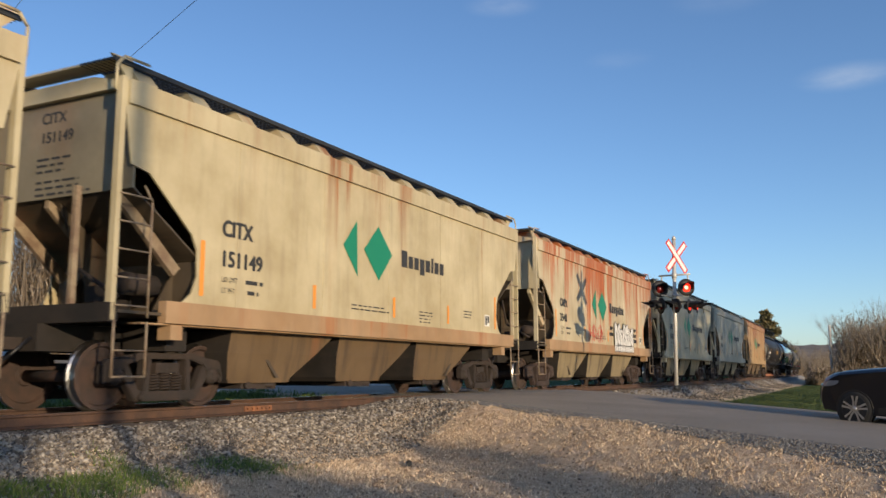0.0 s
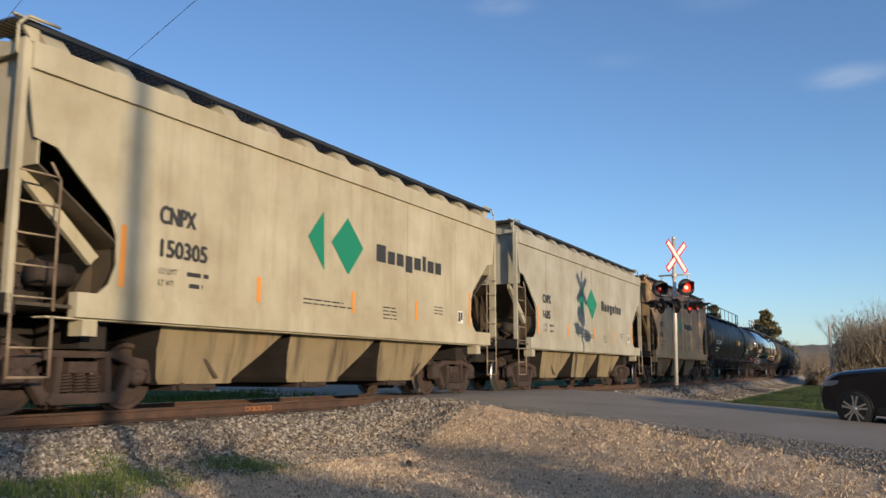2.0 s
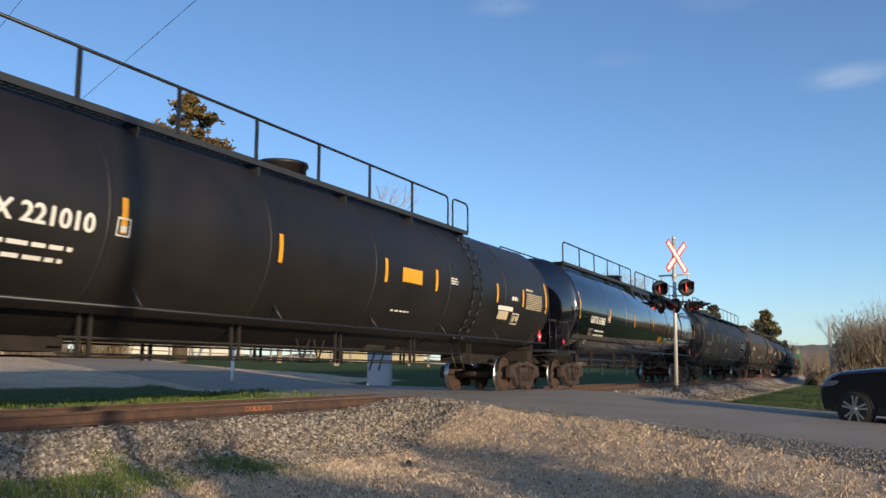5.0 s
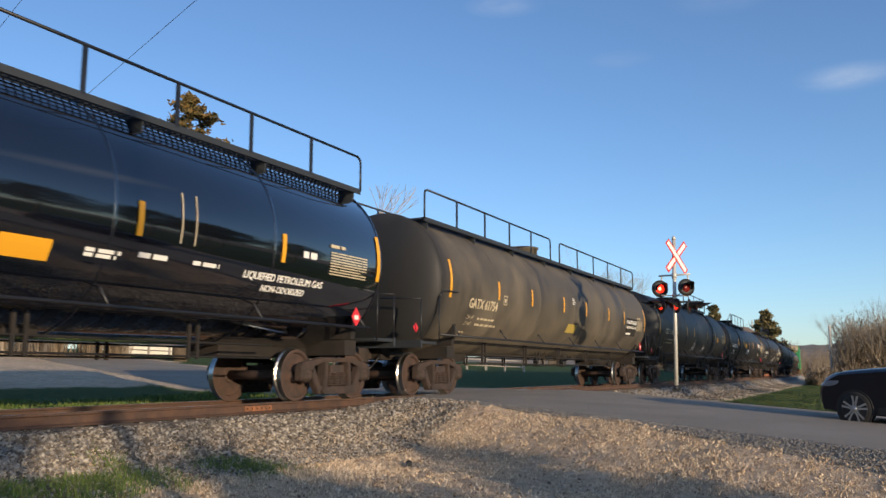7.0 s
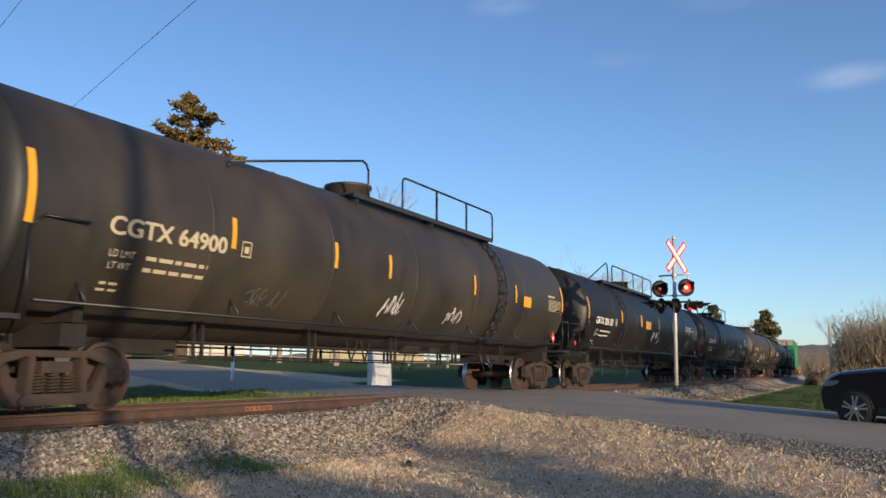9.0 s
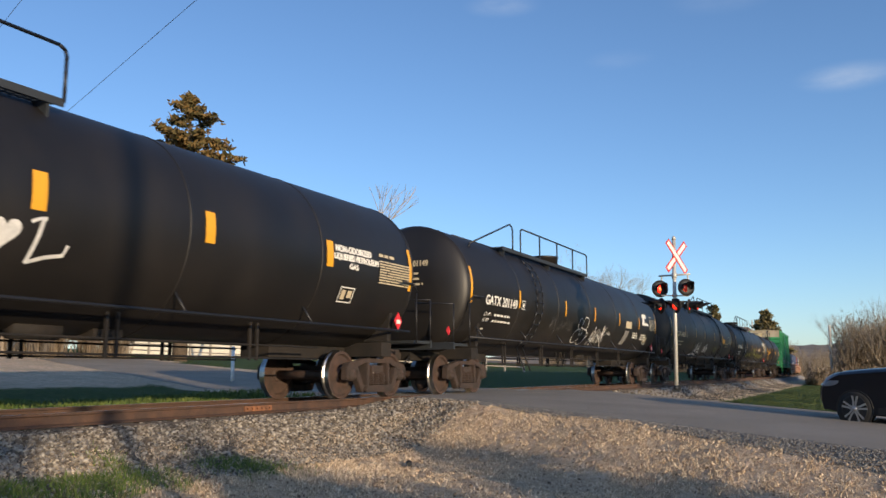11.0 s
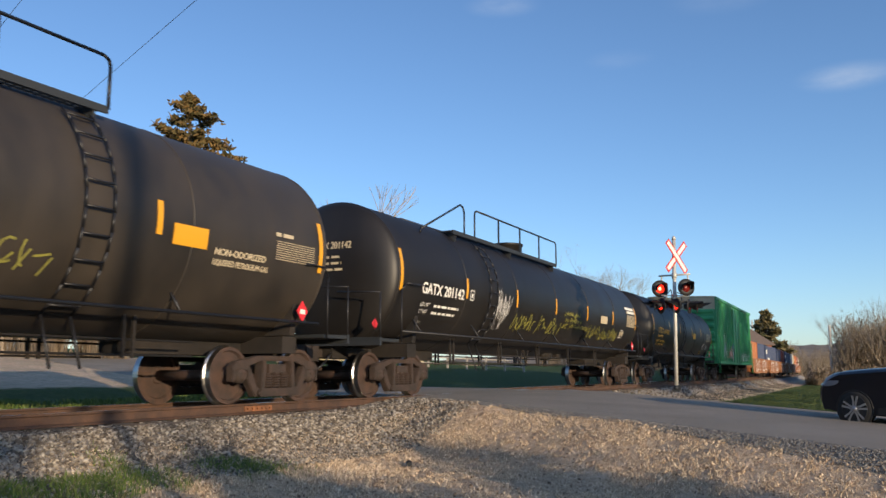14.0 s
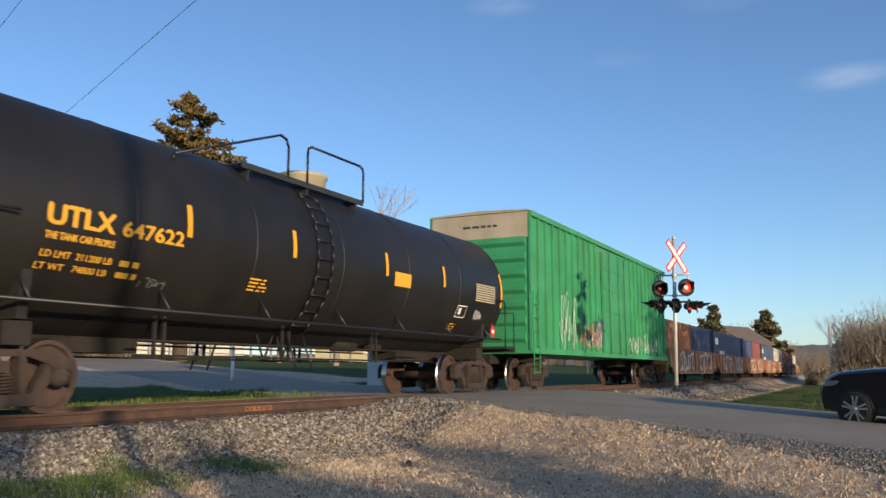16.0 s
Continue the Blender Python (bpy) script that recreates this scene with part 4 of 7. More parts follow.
    w0, w1 = walk_span if walk_span else ((-2.3, 2.3) if rails == "mid" else (-(tl - 1.6), tl - 1.6))
    for s in (-1, 1):
        bm = bmesh.new()
        x0, x1 = sorted((s * 0.62, s * 1.10))
        zz = zc + math.sqrt(max(rad ** 2 - 0.9 ** 2, 0.01)) + 0.08
        for x in np.linspace(x0, x1, 6):
            box(bm, x - 0.008, x + 0.008, w0, w1, zz, zz + 0.035)
        for y in np.arange(w0, w1, 0.12):
            box(bm, x0, x1, y, y + 0.012, zz + 0.005, zz + 0.03)
        box(bm, *sorted((s * 1.10, s * 1.13)), w0, w1, zz - 0.06, zz + 0.04)
        for y in np.linspace(w0 + 0.2, w1 - 0.2, max(3, int((w1 - w0) / 2.2))):
            slab(bm, [(s * 1.10, zz), (s * 0.7, zz), (s * 1.08, zc + math.sqrt(rad ** 2 - 1.08 ** 2) - 0.02)], 1, y - 0.02, y + 0.02)
        part("walkway", bm, M_GRATE, car, "steel grating walkway on the tank's top")
        bm = bmesh.new()
        x, hr = s * 1.12, zz + (0.68 if rails == "long" else 0.72)
        g0, g1 = gap if gap else (ladder_y - 0.32, ladder_y + 0.32)
        if lead is not None:
            # a slanting rail climbs from the bare shell to the break above the ladder
            foot = zc + math.sqrt(rad ** 2 - 1.12 ** 2)
            pipe(bm, [(x, lead, foot), (x, lead + 0.03, foot + 0.10), (x, g0 - 0.22, hr), (x, g0 - 0.07, hr - 0.04), (x, g0, hr - 0.16), (x, g0, zz)], 0.024)
            runs = ((g1, w1),)
        else:
            runs = ((w0, g0), (g1, w1))
        for ra, rb2 in runs:
            if rb2 - ra < 0.3:
                continue
            pipe(bm, [(x, ra, zz), (x, ra, hr - 0.12), (x, ra + 0.03, hr - 0.04), (x, ra + 0.12, hr), (x, rb2 - 0.12, hr), (x, rb2 - 0.03, hr - 0.04), (x, rb2, hr - 0.12), (x, rb2, zz)], 0.024)
            n = max(1, round((rb2 - ra) / 1.75))
            for i in range(1, n):
                y = ra + (rb2 - ra) * i / n
                box(bm, x - 0.012, x + 0.012, y - 0.035, y + 0.035, zz, hr)
        part("handrail", bm, M_BLACK_BAR, car, "black pipe handrail")
        if not ladder:
            continue
        bm = bmesh.new()
        for yy in (ladder_y - 0.22, ladder_y + 0.22):
            pts = []
            for i in range(13):
                a = radians(48) - radians(102) * i / 12
                pts.append((s * (rad + 0.07) * math.cos(a), yy, zc + (rad + 0.07) * math.sin(a)))
            pipe(bm, pts + [(s * 1.2, yy, 0.55)], 0.02)
        lad = part("ladder", bm, M_BLACK_BAR, car, "black steel side ladder")
        bm = bmesh.new()
        rod(bm, (0, ladder_y - 0.22, 0), (0, ladder_y + 0.22, 0), 0.016, 6)
        rung = part("rung", bm, M_BLACK_BAR, lad)
        for i in range(9):
            a = radians(44) - radians(92) * i / 8
            at = pose(s * (rad + 0.07) * math.cos(a), 0, zc + (rad + 0.07) * math.sin(a))
            if i == 0:
                rung.matrix_basis = at
            else:
                share("rung", rung.data, lad, at)
    add_truck(car, -(e - 1.56) + 0.5 * back[0], GEAR_RUST)
    add_truck(car, e - 1.56 + 0.5 * back[1], GEAR_RUST)
    add_couplers(car, half)

    def wrap(u, v, d):
        """Height v on the shell's near side, at u along it."""
        past = min(0.95, max(0.0, -(tl - hd) - u, u - (tp - hd)) / hd)
        r = rad * math.sqrt(1 - past * past) + 0.012 + d
        a = (v - zc) / rad
        return (r * math.cos(a), u, zc + r * math.sin(a))
    # curved strips at the ends and short ones between
    for y in strips:
        mark("reflector", quad_shape(y - 0.05, zc - 0.23 + strip_z, y + 0.05, zc + 0.23 + strip_z, cuts=4), wrap, M_YELLOW, car, "yellow reflective strip")
    for y in ends or (-(tl - hd - 0.1), tp - hd - 0.1):
        mark("reflector", quad_shape(y - 0.055, zc - 0.37, y + 0.055, zc + 0.50, cuts=8), wrap, M_YELLOW, car, "yellow reflective strip")
    bm = bmesh.new()
    slab(bm, [(ends_y[1] - 1.35, 1.34), (ends_y[1] - 1.20, 1.52), (ends_y[1] - 1.35, 1.70), (ends_y[1] - 1.50, 1.52)], 0, 1.46, 1.475)
    part("placard", bm, M_PLACARD, car, "red diamond placard")
    bm = bmesh.new()
    slab(bm, [(ends_y[1] - 1.42, 1.47), (ends_y[1] - 1.28, 1.47), (ends_y[1] - 1.28, 1.55), (ends_y[1] - 1.42, 1.55)], 0, 1.476, 1.479)
    part("placard_bar", bm, M_WHITETEXT, car)
    bm = bmesh.new()
    slab(bm, [(-(ends_y[-1] - 0.14), 1.34), (-(ends_y[-1] - 0.25), 1.45), (-(ends_y[-1] - 0.14), 1.56), (-(ends_y[-1] - 0.03), 1.45)], 0, 1.30, 1.31)
    part("placard", bm, M_PLACARD, car, "small red diamond placard")
    return car, wrap, tl, zc + 0.08

# ---- the train, car by car ----
COUPLED = [-8.2, 6.85, 21.9, 37.12, 52.1, 67.0, 82.2, 104.05, 126.2, 147.13, 168.1, 190.2, 212.25, 233.77, 255.47, 272.55, 290.6]
# how far the gap between two tanks lies from the couplers that join them
SET_BACK = {7: -0.15, 8: -0.45, 9: -0.15, 10: -0.20, 11: -0.22, 12: -0.66, 13: -0.24, 14: -0.32}
TRAIN = []


def join_train(car, k):
    TRAIN.append((car, (COUPLED[k] + COUPLED[k + 1]) / 2, COUPLED[k + 1] - COUPLED[k]))


def set_back(k):
    return SET_BACK.get(k, 0.0), SET_BACK.get(k + 1, 0.0)


def car_len(k):
    return COUPLED[k + 1] - COUPLED[k]


RND = random.Random(7)
HOPPERS = [
    (M_CREAM, "weathered cream covered hopper car with light rust runs", "CITX", "151150"),
    (M_CREAM, "weathered cream covered hopper car with green diamond emblem", "CITX", "151149"),
    (M_CREAM_RUST, "cream covered hopper car with heavy orange rust runs and graffiti", "CNPX", "3348"),
    (M_CREAM_CLEAN, "clean pale cream covered hopper car with green diamond emblem", "CNPX", "150305"),
    (M_GREY_HOPPER, "faded grey covered hopper car with green diamond emblem", "CNPX", "1685"),
    (M_ORANGE_HOPPER, "covered hopper car rusted orange all over its side", "CNPX", "4960"),
]
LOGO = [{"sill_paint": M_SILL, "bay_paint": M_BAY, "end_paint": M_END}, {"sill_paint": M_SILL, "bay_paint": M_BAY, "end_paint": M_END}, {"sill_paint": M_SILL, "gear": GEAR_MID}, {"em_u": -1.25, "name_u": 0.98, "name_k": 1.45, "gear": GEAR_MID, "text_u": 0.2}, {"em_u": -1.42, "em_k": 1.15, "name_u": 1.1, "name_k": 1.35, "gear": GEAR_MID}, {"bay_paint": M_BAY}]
hop = []
for k, (mt, lab, a, b) in enumerate(HOPPERS):
    car, flat = hopper(car_len(k), mt, lab, a, b, RND, **LOGO[k])
    join_train(car, k)
    hop.append((car, flat))

# bubble graffiti and small tags on the rust-streaked hopper
car, flat = hop[2]
M_SPRAY_WHITE = mottled("white_spray_paint", (0.72, 0.70, 0.66), (0.55, 0.54, 0.52), 6.0, 0.6)
M_SPRAY_BLACK = material("black_spray_paint", (0.02, 0.02, 0.022), 0.6)
M_GREY_TAG = material("faded_grey_spray_paint", (0.11, 0.105, 0.10), 0.7)
M_SPRAY_RED = material("red_spray_paint", (0.5, 0.05, 0.03), 0.6)
M_SPRAY_YELLOW = mottled("yellow_green_spray_paint", (0.30, 0.28, 0.05), (0.20, 0.19, 0.05), 5.0, 0.6)


def bubble(cu, cv, rx, ry, grow, d, rnd):
    pts = []
    for i in range(20):
        a = i * math.tau / 20
        k = 1 + 0.13 * math.sin(3 * a + cu * 7)
        pts.append((cu + (rx * k + grow) * math.cos(a), cv + (ry * k + grow) * math.sin(a), d))
    return [(pts, [tuple(range(20))])]


g = random.Random(3)
fill, line = [], []
for i in range(7):
    cu, cv = 1.12 + 0.37 * i, 1.82 + 0.05 * math.sin(i * 2.1)
    rx, ry = 0.23, 0.40 + 0.07 * math.cos(i * 1.7)
    line += bubble(cu, cv, rx, ry, 0.03, 0.0002 + 0.0004 * i, g)
    fill += bubble(cu, cv, rx, ry, 0.0, 0.0004 + 0.0004 * i, g)
for i in range(11):
    cu = 1.02 + 0.24 * i
    line += bubble(cu, 1.36, 0.13, 0.11, 0.025, 0.0030 + 0.0002 * i, g)
    fill += bubble(cu, 1.36, 0.13, 0.11, 0.0, 0.0031 + 0.0002 * i, g)
inner = []
for i in range(7):
    cu, cv = 1.12 + 0.37 * i, 1.85
    inner += [([(u, v, 0.0062) for u, v, d in vs], fs) for vs, fs in (ribbon_shape([(cu - 0.10, cv - 0.2), (cu + 0.02, cv - 0.04), (cu - 0.06, cv + 0.12), (cu + 0.05, cv + 0.28)], 0.03) if i % 2 else ribbon_shape([(cu - 0.12, cv + 0.10), (cu + 0.02, cv + 0.02), (cu + 0.10, cv + 0.10), (cu + 0.02, cv - 0.16)], 0.03))]
mark("graffiti_outline", line + inner, lambda u, v, d: (HX + 0.052 + d, u, v), M_SPRAY_BLACK, car, "black graffiti outlines")
for one in fill:
    mark("graffiti_bubble", [one], lambda u, v, d: (HX + 0.052 + d, u, v), M_SPRAY_WHITE, car, "white bubble of the graffiti")
mark("graffiti_tag", text_shape("RIP", 0.46, 2.0, 0.15, width=0.34, bold=0.008) + quad_shape(0.38, 1.80, 0.86, 1.92, cuts=1) + text_shape("HAPPY", 3.75, 2.05, 0.14, width=0.42, bold=0.006) + text_shape("BDAY", 3.78, 1.84, 0.14, width=0.36, bold=0.006) + quad_shape(3.75, 1.64, 4.20, 1.76, cuts=1), flat, M_SPRAY_BLACK, car)
mark("red_tag", scrawl_shape(-2.1, 1.55, 1.6, 0.5, 7, 0.035, g), flat, M_SPRAY_RED, car, "red sprayed scribble")


def panel(u, v, w, h, rows, rnd):
    """A stencil panel with small rows knocked out of a pale block."""
    out = []
    for r in range(rows):
        vv = v + h * r / rows
        cut = [0.0] + sorted(rnd.uniform(0.1, 0.9) for _ in range(2)) + [1.0]
        for a, b in zip(cut[:-1], cut[1:]):
            out += quad_shape(u + w * a + 0.012, vv + 0.012, u + w * b - 0.012, vv + h / rows - 0.012, cuts=1)
    return out


def frame_shape(u, v, w, h, t):
    return quad_shape(u, v, u + w, v + t, cuts=1) + quad_shape(u, v + h - t, u + w, v + h, cuts=1) + quad_shape(u, v + t, u + t, v + h - t, cuts=1) + quad_shape(u + w - t, v + t, u + w, v + h - t, cuts=1)


def ids(car, wrap, tl, zc, a, b, mat, rnd, u=-8.9, size=0.24, width=2.05, drop=0.42, dp=(7.6, -0.44, 1.2, 0.46), fr=None, head=False):
    """Reporting mark, load limits, data panel and framed plate, at heights from the shell's middle."""
    m = zc - 0.08
    mark("stencil_lettering", text_shape(a + " " + b, u, m - drop + 0.07, size, width=width, bold=0.012), wrap, mat, car, "stencilled reporting mark")
    small = text_shape("LD LMT", u + 0.08, m - drop - 0.21, 0.10, width=0.42) + text_shape("LT WT", u + 0.12, m - drop - 0.37, 0.10, width=0.36)
    mark("small_print", small + lines_shape(u + 0.70, m - drop - 0.20, 1.30, 2, 0.055, 0.16, rnd) + lines_shape(u + 0.12, m - drop - 0.60, 0.35, 2, 0.04, 0.10, rnd), wrap, mat, car)
    if head:
        rad, hd = 1.55, HEAD_DEPTH
        dome = lambda x, v, d: (x, -(tl - hd) - hd * math.sqrt(max(0.02, 1 - (x * x + (v - zc + 0.08) ** 2) / rad ** 2)) - 0.014 - d, v)
        # M_TAN_TEXT puts the head's shade into this white lettering
        mark("head_lettering", text_shape(a + " " + b, -0.35, zc + 0.42, 0.15, width=0.95, bold=0.006) + lines_shape(-0.3, zc + 0.22, 0.8, 3, 0.05, 0.13, rnd), dome, M_TAN_TEXT, car, "white stencilled lettering on the tank's head, toned down as shade")
    mark("mark_frame", frame_shape(u + width + 0.34, m - 0.33, 0.22, 0.24, 0.02), wrap, mat, car)
    mark("mark_letter", quad_shape(u + width + 0.40, m - 0.27, u + width + 0.50, m - 0.17, cuts=1), wrap, mat, car)
    p, q, w, h = dp
    mark("stencil_panel", panel(p, m + q, w, h, 9, rnd), wrap, M_TAN_TEXT, car, "pale stencilled data panel")
    mark("panel_heading", lines_shape(p, m + q + h + 0.06, 0.6, 1, 0.06, 0.1, rnd), wrap, M_TAN_TEXT, car)
    if fr:
        p, q = fr
        mark("data_frame", frame_shape(p, m + q, 0.46, 0.30, 0.022), wrap, M_WHITETEXT, car, "white outlined plate")
        mark("data_block", quad_shape(p + 0.06, m + q + 0.06, p + 0.19, m + q + 0.24, cuts=1), wrap, M_TAN_TEXT, car)
        mark("data_block", quad_shape(p + 0.25, m + q + 0.10, p + 0.40, m + q + 0.24, cuts=1), wrap, M_TAN_TEXT, car)


tk = random.Random(11)
# black tank with tall handrail and yellow panels
car, wrap, tl, zc = tank(car_len(6), M_TANK_BLACK, "satin black tank car with top handrail and yellow panels", tk, strips=(-6.4, -3.2, 0.11, 2.25, 5.59, 7.33), strip_z=-0.06, rad=1.50, zc=2.64, walk_span=(-8.6, 4.85), gap=(3.75, 4.0), ladder_y=4.25, ends=(-9.75, 9.11), man_y=-1.2, back=set_back(6))
join_train(car, 6)
m = zc - 0.08
ids(car, wrap, tl, zc, "GATX", "221010", M_WHITETEXT, tk, dp=(7.55, -0.34, 1.22, 0.44), fr=(6.75, -0.80))
mark("yellow_panel", quad_shape(0.75, m - 0.22, 1.58, m + 0.07), wrap, M_YELLOW, car, "yellow painted panel")
mark("yellow_print", lines_shape(0.82, m + 0.0, 0.7, 3, 0.018, 0.07, tk), lambda u, v, d: wrap(u, v, d + 0.003), M_AMBER, car)
mark("white_panel", quad_shape(5.71, m - 0.46, 6.68, m - 0.35), wrap, M_WHITETEXT, car, "white painted panel")
mark("white_patch", quad_shape(5.80, m - 0.70, 6.45, m - 0.48), wrap, M_TAN_TEXT, car, "yellowed painted patch")
mark("small_print", lines_shape(2.94, m + 0.04, 0.42, 3, 0.03, 0.055, tk) + lines_shape(6.54, m - 0.17, 0.5, 1, 0.10, 0.1, tk) + lines_shape(0.6, m - 0.85, 0.8, 1, 0.035, 0.1, tk), wrap, M_WHITETEXT, car)
# glossy blue-black tank
car, wrap, tl, zc = tank(car_len(7), M_TANK_GLOSS, "glossy blue-black pressure tank car with long handrail", tk, strips=(-6.38, -2.95, 0.11, 3.3, 6.3), strip_z=-0.10, rad=1.55, zc=2.68, rails="long", walk_span=(-9.9, 9.35), gap=(-1.3, -0.6), ladder=False, man_y=-0.5, ends=(-9.81, 9.2), back=set_back(7))
join_train(car, 7)
m = zc - 0.08
ids(car, wrap, tl, zc, "GATX", "61863", M_WHITETEXT, tk, u=-8.62, width=1.65, drop=0.52, dp=(7.6, -0.40, 1.2, 0.42), head=True)
mark("yellow_panel", quad_shape(1.40, m - 0.82, 2.08, m - 0.55), wrap, M_YELLOW, car, "yellow painted panel")
mark("white_lettering", text_shape("LIQUEFIED PETROLEUM GAS", 5.45, m - 0.66, 0.12, width=2.05, bold=0.006), wrap, M_WHITETEXT, car, "white stencilled lettering")
mark("white_lettering", text_shape("NON-ODORIZED", 5.95, m - 0.84, 0.11, width=1.12, bold=0.006), wrap, M_WHITETEXT, car, "white stencilled lettering")
mark("white_panel", lines_shape(2.54, m - 0.62, 0.6, 2, 0.05, 0.065, tk) + lines_shape(3.37, m - 0.60, 0.65, 1, 0.07, 0.1, tk) + lines_shape(4.36, m - 0.59, 0.6, 1, 0.06, 0.1, tk) + lines_shape(6.82, m - 0.19, 0.5, 1, 0.11, 0.1, tk), wrap, M_WHITETEXT, car)
for uu in (-4.2, 4.03, 4.30):
    mark("paint_line", quad_shape(uu, m - 0.33, uu + 0.022, m + 0.38), wrap, M_TAN_TEXT, car, "thin pale line")
# pockets beside the manway on the glossy tank's walkway
for y in (-1.75, -0.35, 0.95):
    bm = bmesh.new()
    slab(bm, [(1.10, 3.86), (1.24, 3.86), (1.42, 3.42), (1.36, 3.38)], 1, y - 0.10, y + 0.10)
    part("walkway_bracket", bm, M_BLACK_BAR, car)
bm = bmesh.new()
box(bm, 1.135, 1.27, -1.95, 1.25, 3.80, 3.92)
part("valve_platform", bm, M_BLACK_BAR, car, "black platform beside the manway")
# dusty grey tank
car, wrap, tl, zc = tank(car_len(8), M_TANK_DUSTY, "dusty grey tank car with black head and long top handrail", tk, strips=(-6.38, -4.05, -1.35, 0.89, 3.53, 5.60), rad=1.50, zc=2.64, rails="long", walk_span=(-9.5, 8.9), gap=(-1.16, -0.31), ladder=False, man_y=-0.7, ends=(-9.11, 8.75), back=set_back(8))
join_train(car, 8)
m = zc - 0.08
ids(car, wrap, tl, zc, "GATX", "61754", M_TAN_TEXT, tk, u=-8.05, width=1.65, drop=0.60, dp=(7.5, -0.42, 0.85, 0.40))
mark("yellow_panel", quad_shape(-0.79, m - 0.84, 0.12, m - 0.55, skew=0.08), wrap, mottled("faded_yellow_paint", (0.34, 0.25, 0.05), (0.42, 0.31, 0.07), 5.0, 0.6), car, "faded yellow painted panel")
mark("black_patch", quad_shape(5.95, m - 0.66, 7.45, m + 0.02), wrap, M_SHADOW, car, "black painted-over patch")
over = lambda u, v, d: wrap(u, v, d + 0.004)
mark("white_lettering", text_shape("NON-ODORIZED", 5.98, m - 0.20, 0.14, width=1.45, bold=0.007), over, M_WHITETEXT, car, "white stencilled lettering")
mark("white_lettering", text_shape("LIQUEFIED PETROLEUM GAS", 5.95, m - 0.37, 0.09, width=1.5, bold=0.005), over, M_WHITETEXT, car, "white stencilled lettering")
mark("white_panel", quad_shape(6.05, m - 0.62, 6.7, m - 0.54), over, M_WHITETEXT, car)
mark("small_print", lines_shape(-0.53, m + 0.24, 0.32, 4, 0.025, 0.055, tk), wrap, M_WHITETEXT, car)
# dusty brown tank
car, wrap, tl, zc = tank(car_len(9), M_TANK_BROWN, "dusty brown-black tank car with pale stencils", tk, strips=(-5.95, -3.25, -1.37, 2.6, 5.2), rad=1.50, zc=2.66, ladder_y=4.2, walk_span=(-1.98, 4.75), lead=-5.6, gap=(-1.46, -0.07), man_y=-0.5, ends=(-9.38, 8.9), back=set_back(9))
join_train(car, 9)
m = zc - 0.08
ids(car, wrap, tl, zc, "CGTX", "64900", M_TAN_TEXT, tk, u=-8.25, width=2.15, drop=0.40, dp=(7.68, -0.30, 1.05, 0.34))
mark("graffiti_tag", scrawl_shape(-5.4, m - 1.10, 0.9, 0.35, 5, 0.02, tk), wrap, M_GREY_TAG, car, "faint grey sprayed tag")
mark("graffiti_tag", scrawl_shape(-1.45, m - 0.98, 0.8, 0.45, 5, 0.03, tk), wrap, M_SPRAY_WHITE, car, "white sprayed tag")
mark("graffiti_tag", scrawl_shape(1.4, m - 0.98, 0.8, 0.35, 4, 0.03, tk), wrap, M_SPRAY_WHITE, car, "white sprayed tag")
mark("oil_run", zig_shape(4.05, m - 0.9, 0.35, 0.6, 5, 0.14, tk) + quad_shape(4.1, m - 0.3, 4.35, m + 1.3, cuts=10), wrap, M_SPRAY_BLACK, car, "black oil run down the side")
mark("yellow_panel", quad_shape(5.75, m - 0.30, 6.3, m - 0.02), wrap, M_YELLOW, car, "yellow painted panel")
# black tank with white letters and heart
car, wrap, tl, zc = tank(car_len(10), M_TANK_BLACK, "satin black tank car with white painted letters", tk, strips=(-5.65, -5.55, -2.65, -2.55, 0.47, 0.57, 3.30, 3.40, 6.33, 6.43), strip_z=0.06, ladder_y=-5.4, walk_span=(-6.6, 1.1), lead=-8.6, gap=(-5.9, -5.3), man_y=-0.6, ends=(-9.75, 9.27), back=set_back(10))
join_train(car, 10)
m = zc - 0.08
ids(car, wrap, tl, zc, "GATX", "201133", M_WHITETEXT, tk, dp=(8.05, -0.32, 1.2, 0.46), fr=(6.85, -0.78), head=True)
heart = [(0.2 * 16 * math.sin(a) ** 3 / 16, 0.2 * (13 * math.cos(a) - 5 * math.cos(2 * a) - 2 * math.cos(3 * a) - math.cos(4 * a)) / 16) for a in [i * math.tau / 24 for i in range(24)]]
mark("painted_heart", poly_shape([(0.16 + a, m - 0.46 + b) for a, b in heart][::-1]), wrap, M_SPRAY_WHITE, car, "white painted heart")
mark("painted_letter", ribbon_shape([(0.46, m - 0.31), (0.56, m - 0.26), (0.66, m - 0.25)], 0.04) + ribbon_shape([(0.615, m - 0.26), (0.59, m - 0.45), (0.56, m - 0.62), (0.53, m - 0.80)], 0.055) + ribbon_shape([(0.53, m - 0.79), (0.75, m - 0.70), (0.98, m - 0.65), (1.01, m - 0.52)], 0.05), wrap, M_SPRAY_WHITE, car, "white brush-painted letter")
mark("painted_letter", text_shape("P", -0.55, m - 0.72, 0.40, bold=0.03), wrap, M_SPRAY_WHITE, car, "white brush-painted letter")
mark("yellow_panel", quad_shape(-1.9, m - 0.25, -1.0, m + 0.08), wrap, M_YELLOW, car, "yellow painted panel")
mark("white_lettering", text_shape("NON-ODORIZED", 6.55, m + 0.13, 0.12, width=1.2, bold=0.014), wrap, M_WHITETEXT, car, "white stencilled lettering")
mark("white_lettering", text_shape("LIQUEFIED PETROLEUM", 6.50, m - 0.01, 0.11, width=1.5, bold=0.014), wrap, M_WHITETEXT, car, "white stencilled lettering")
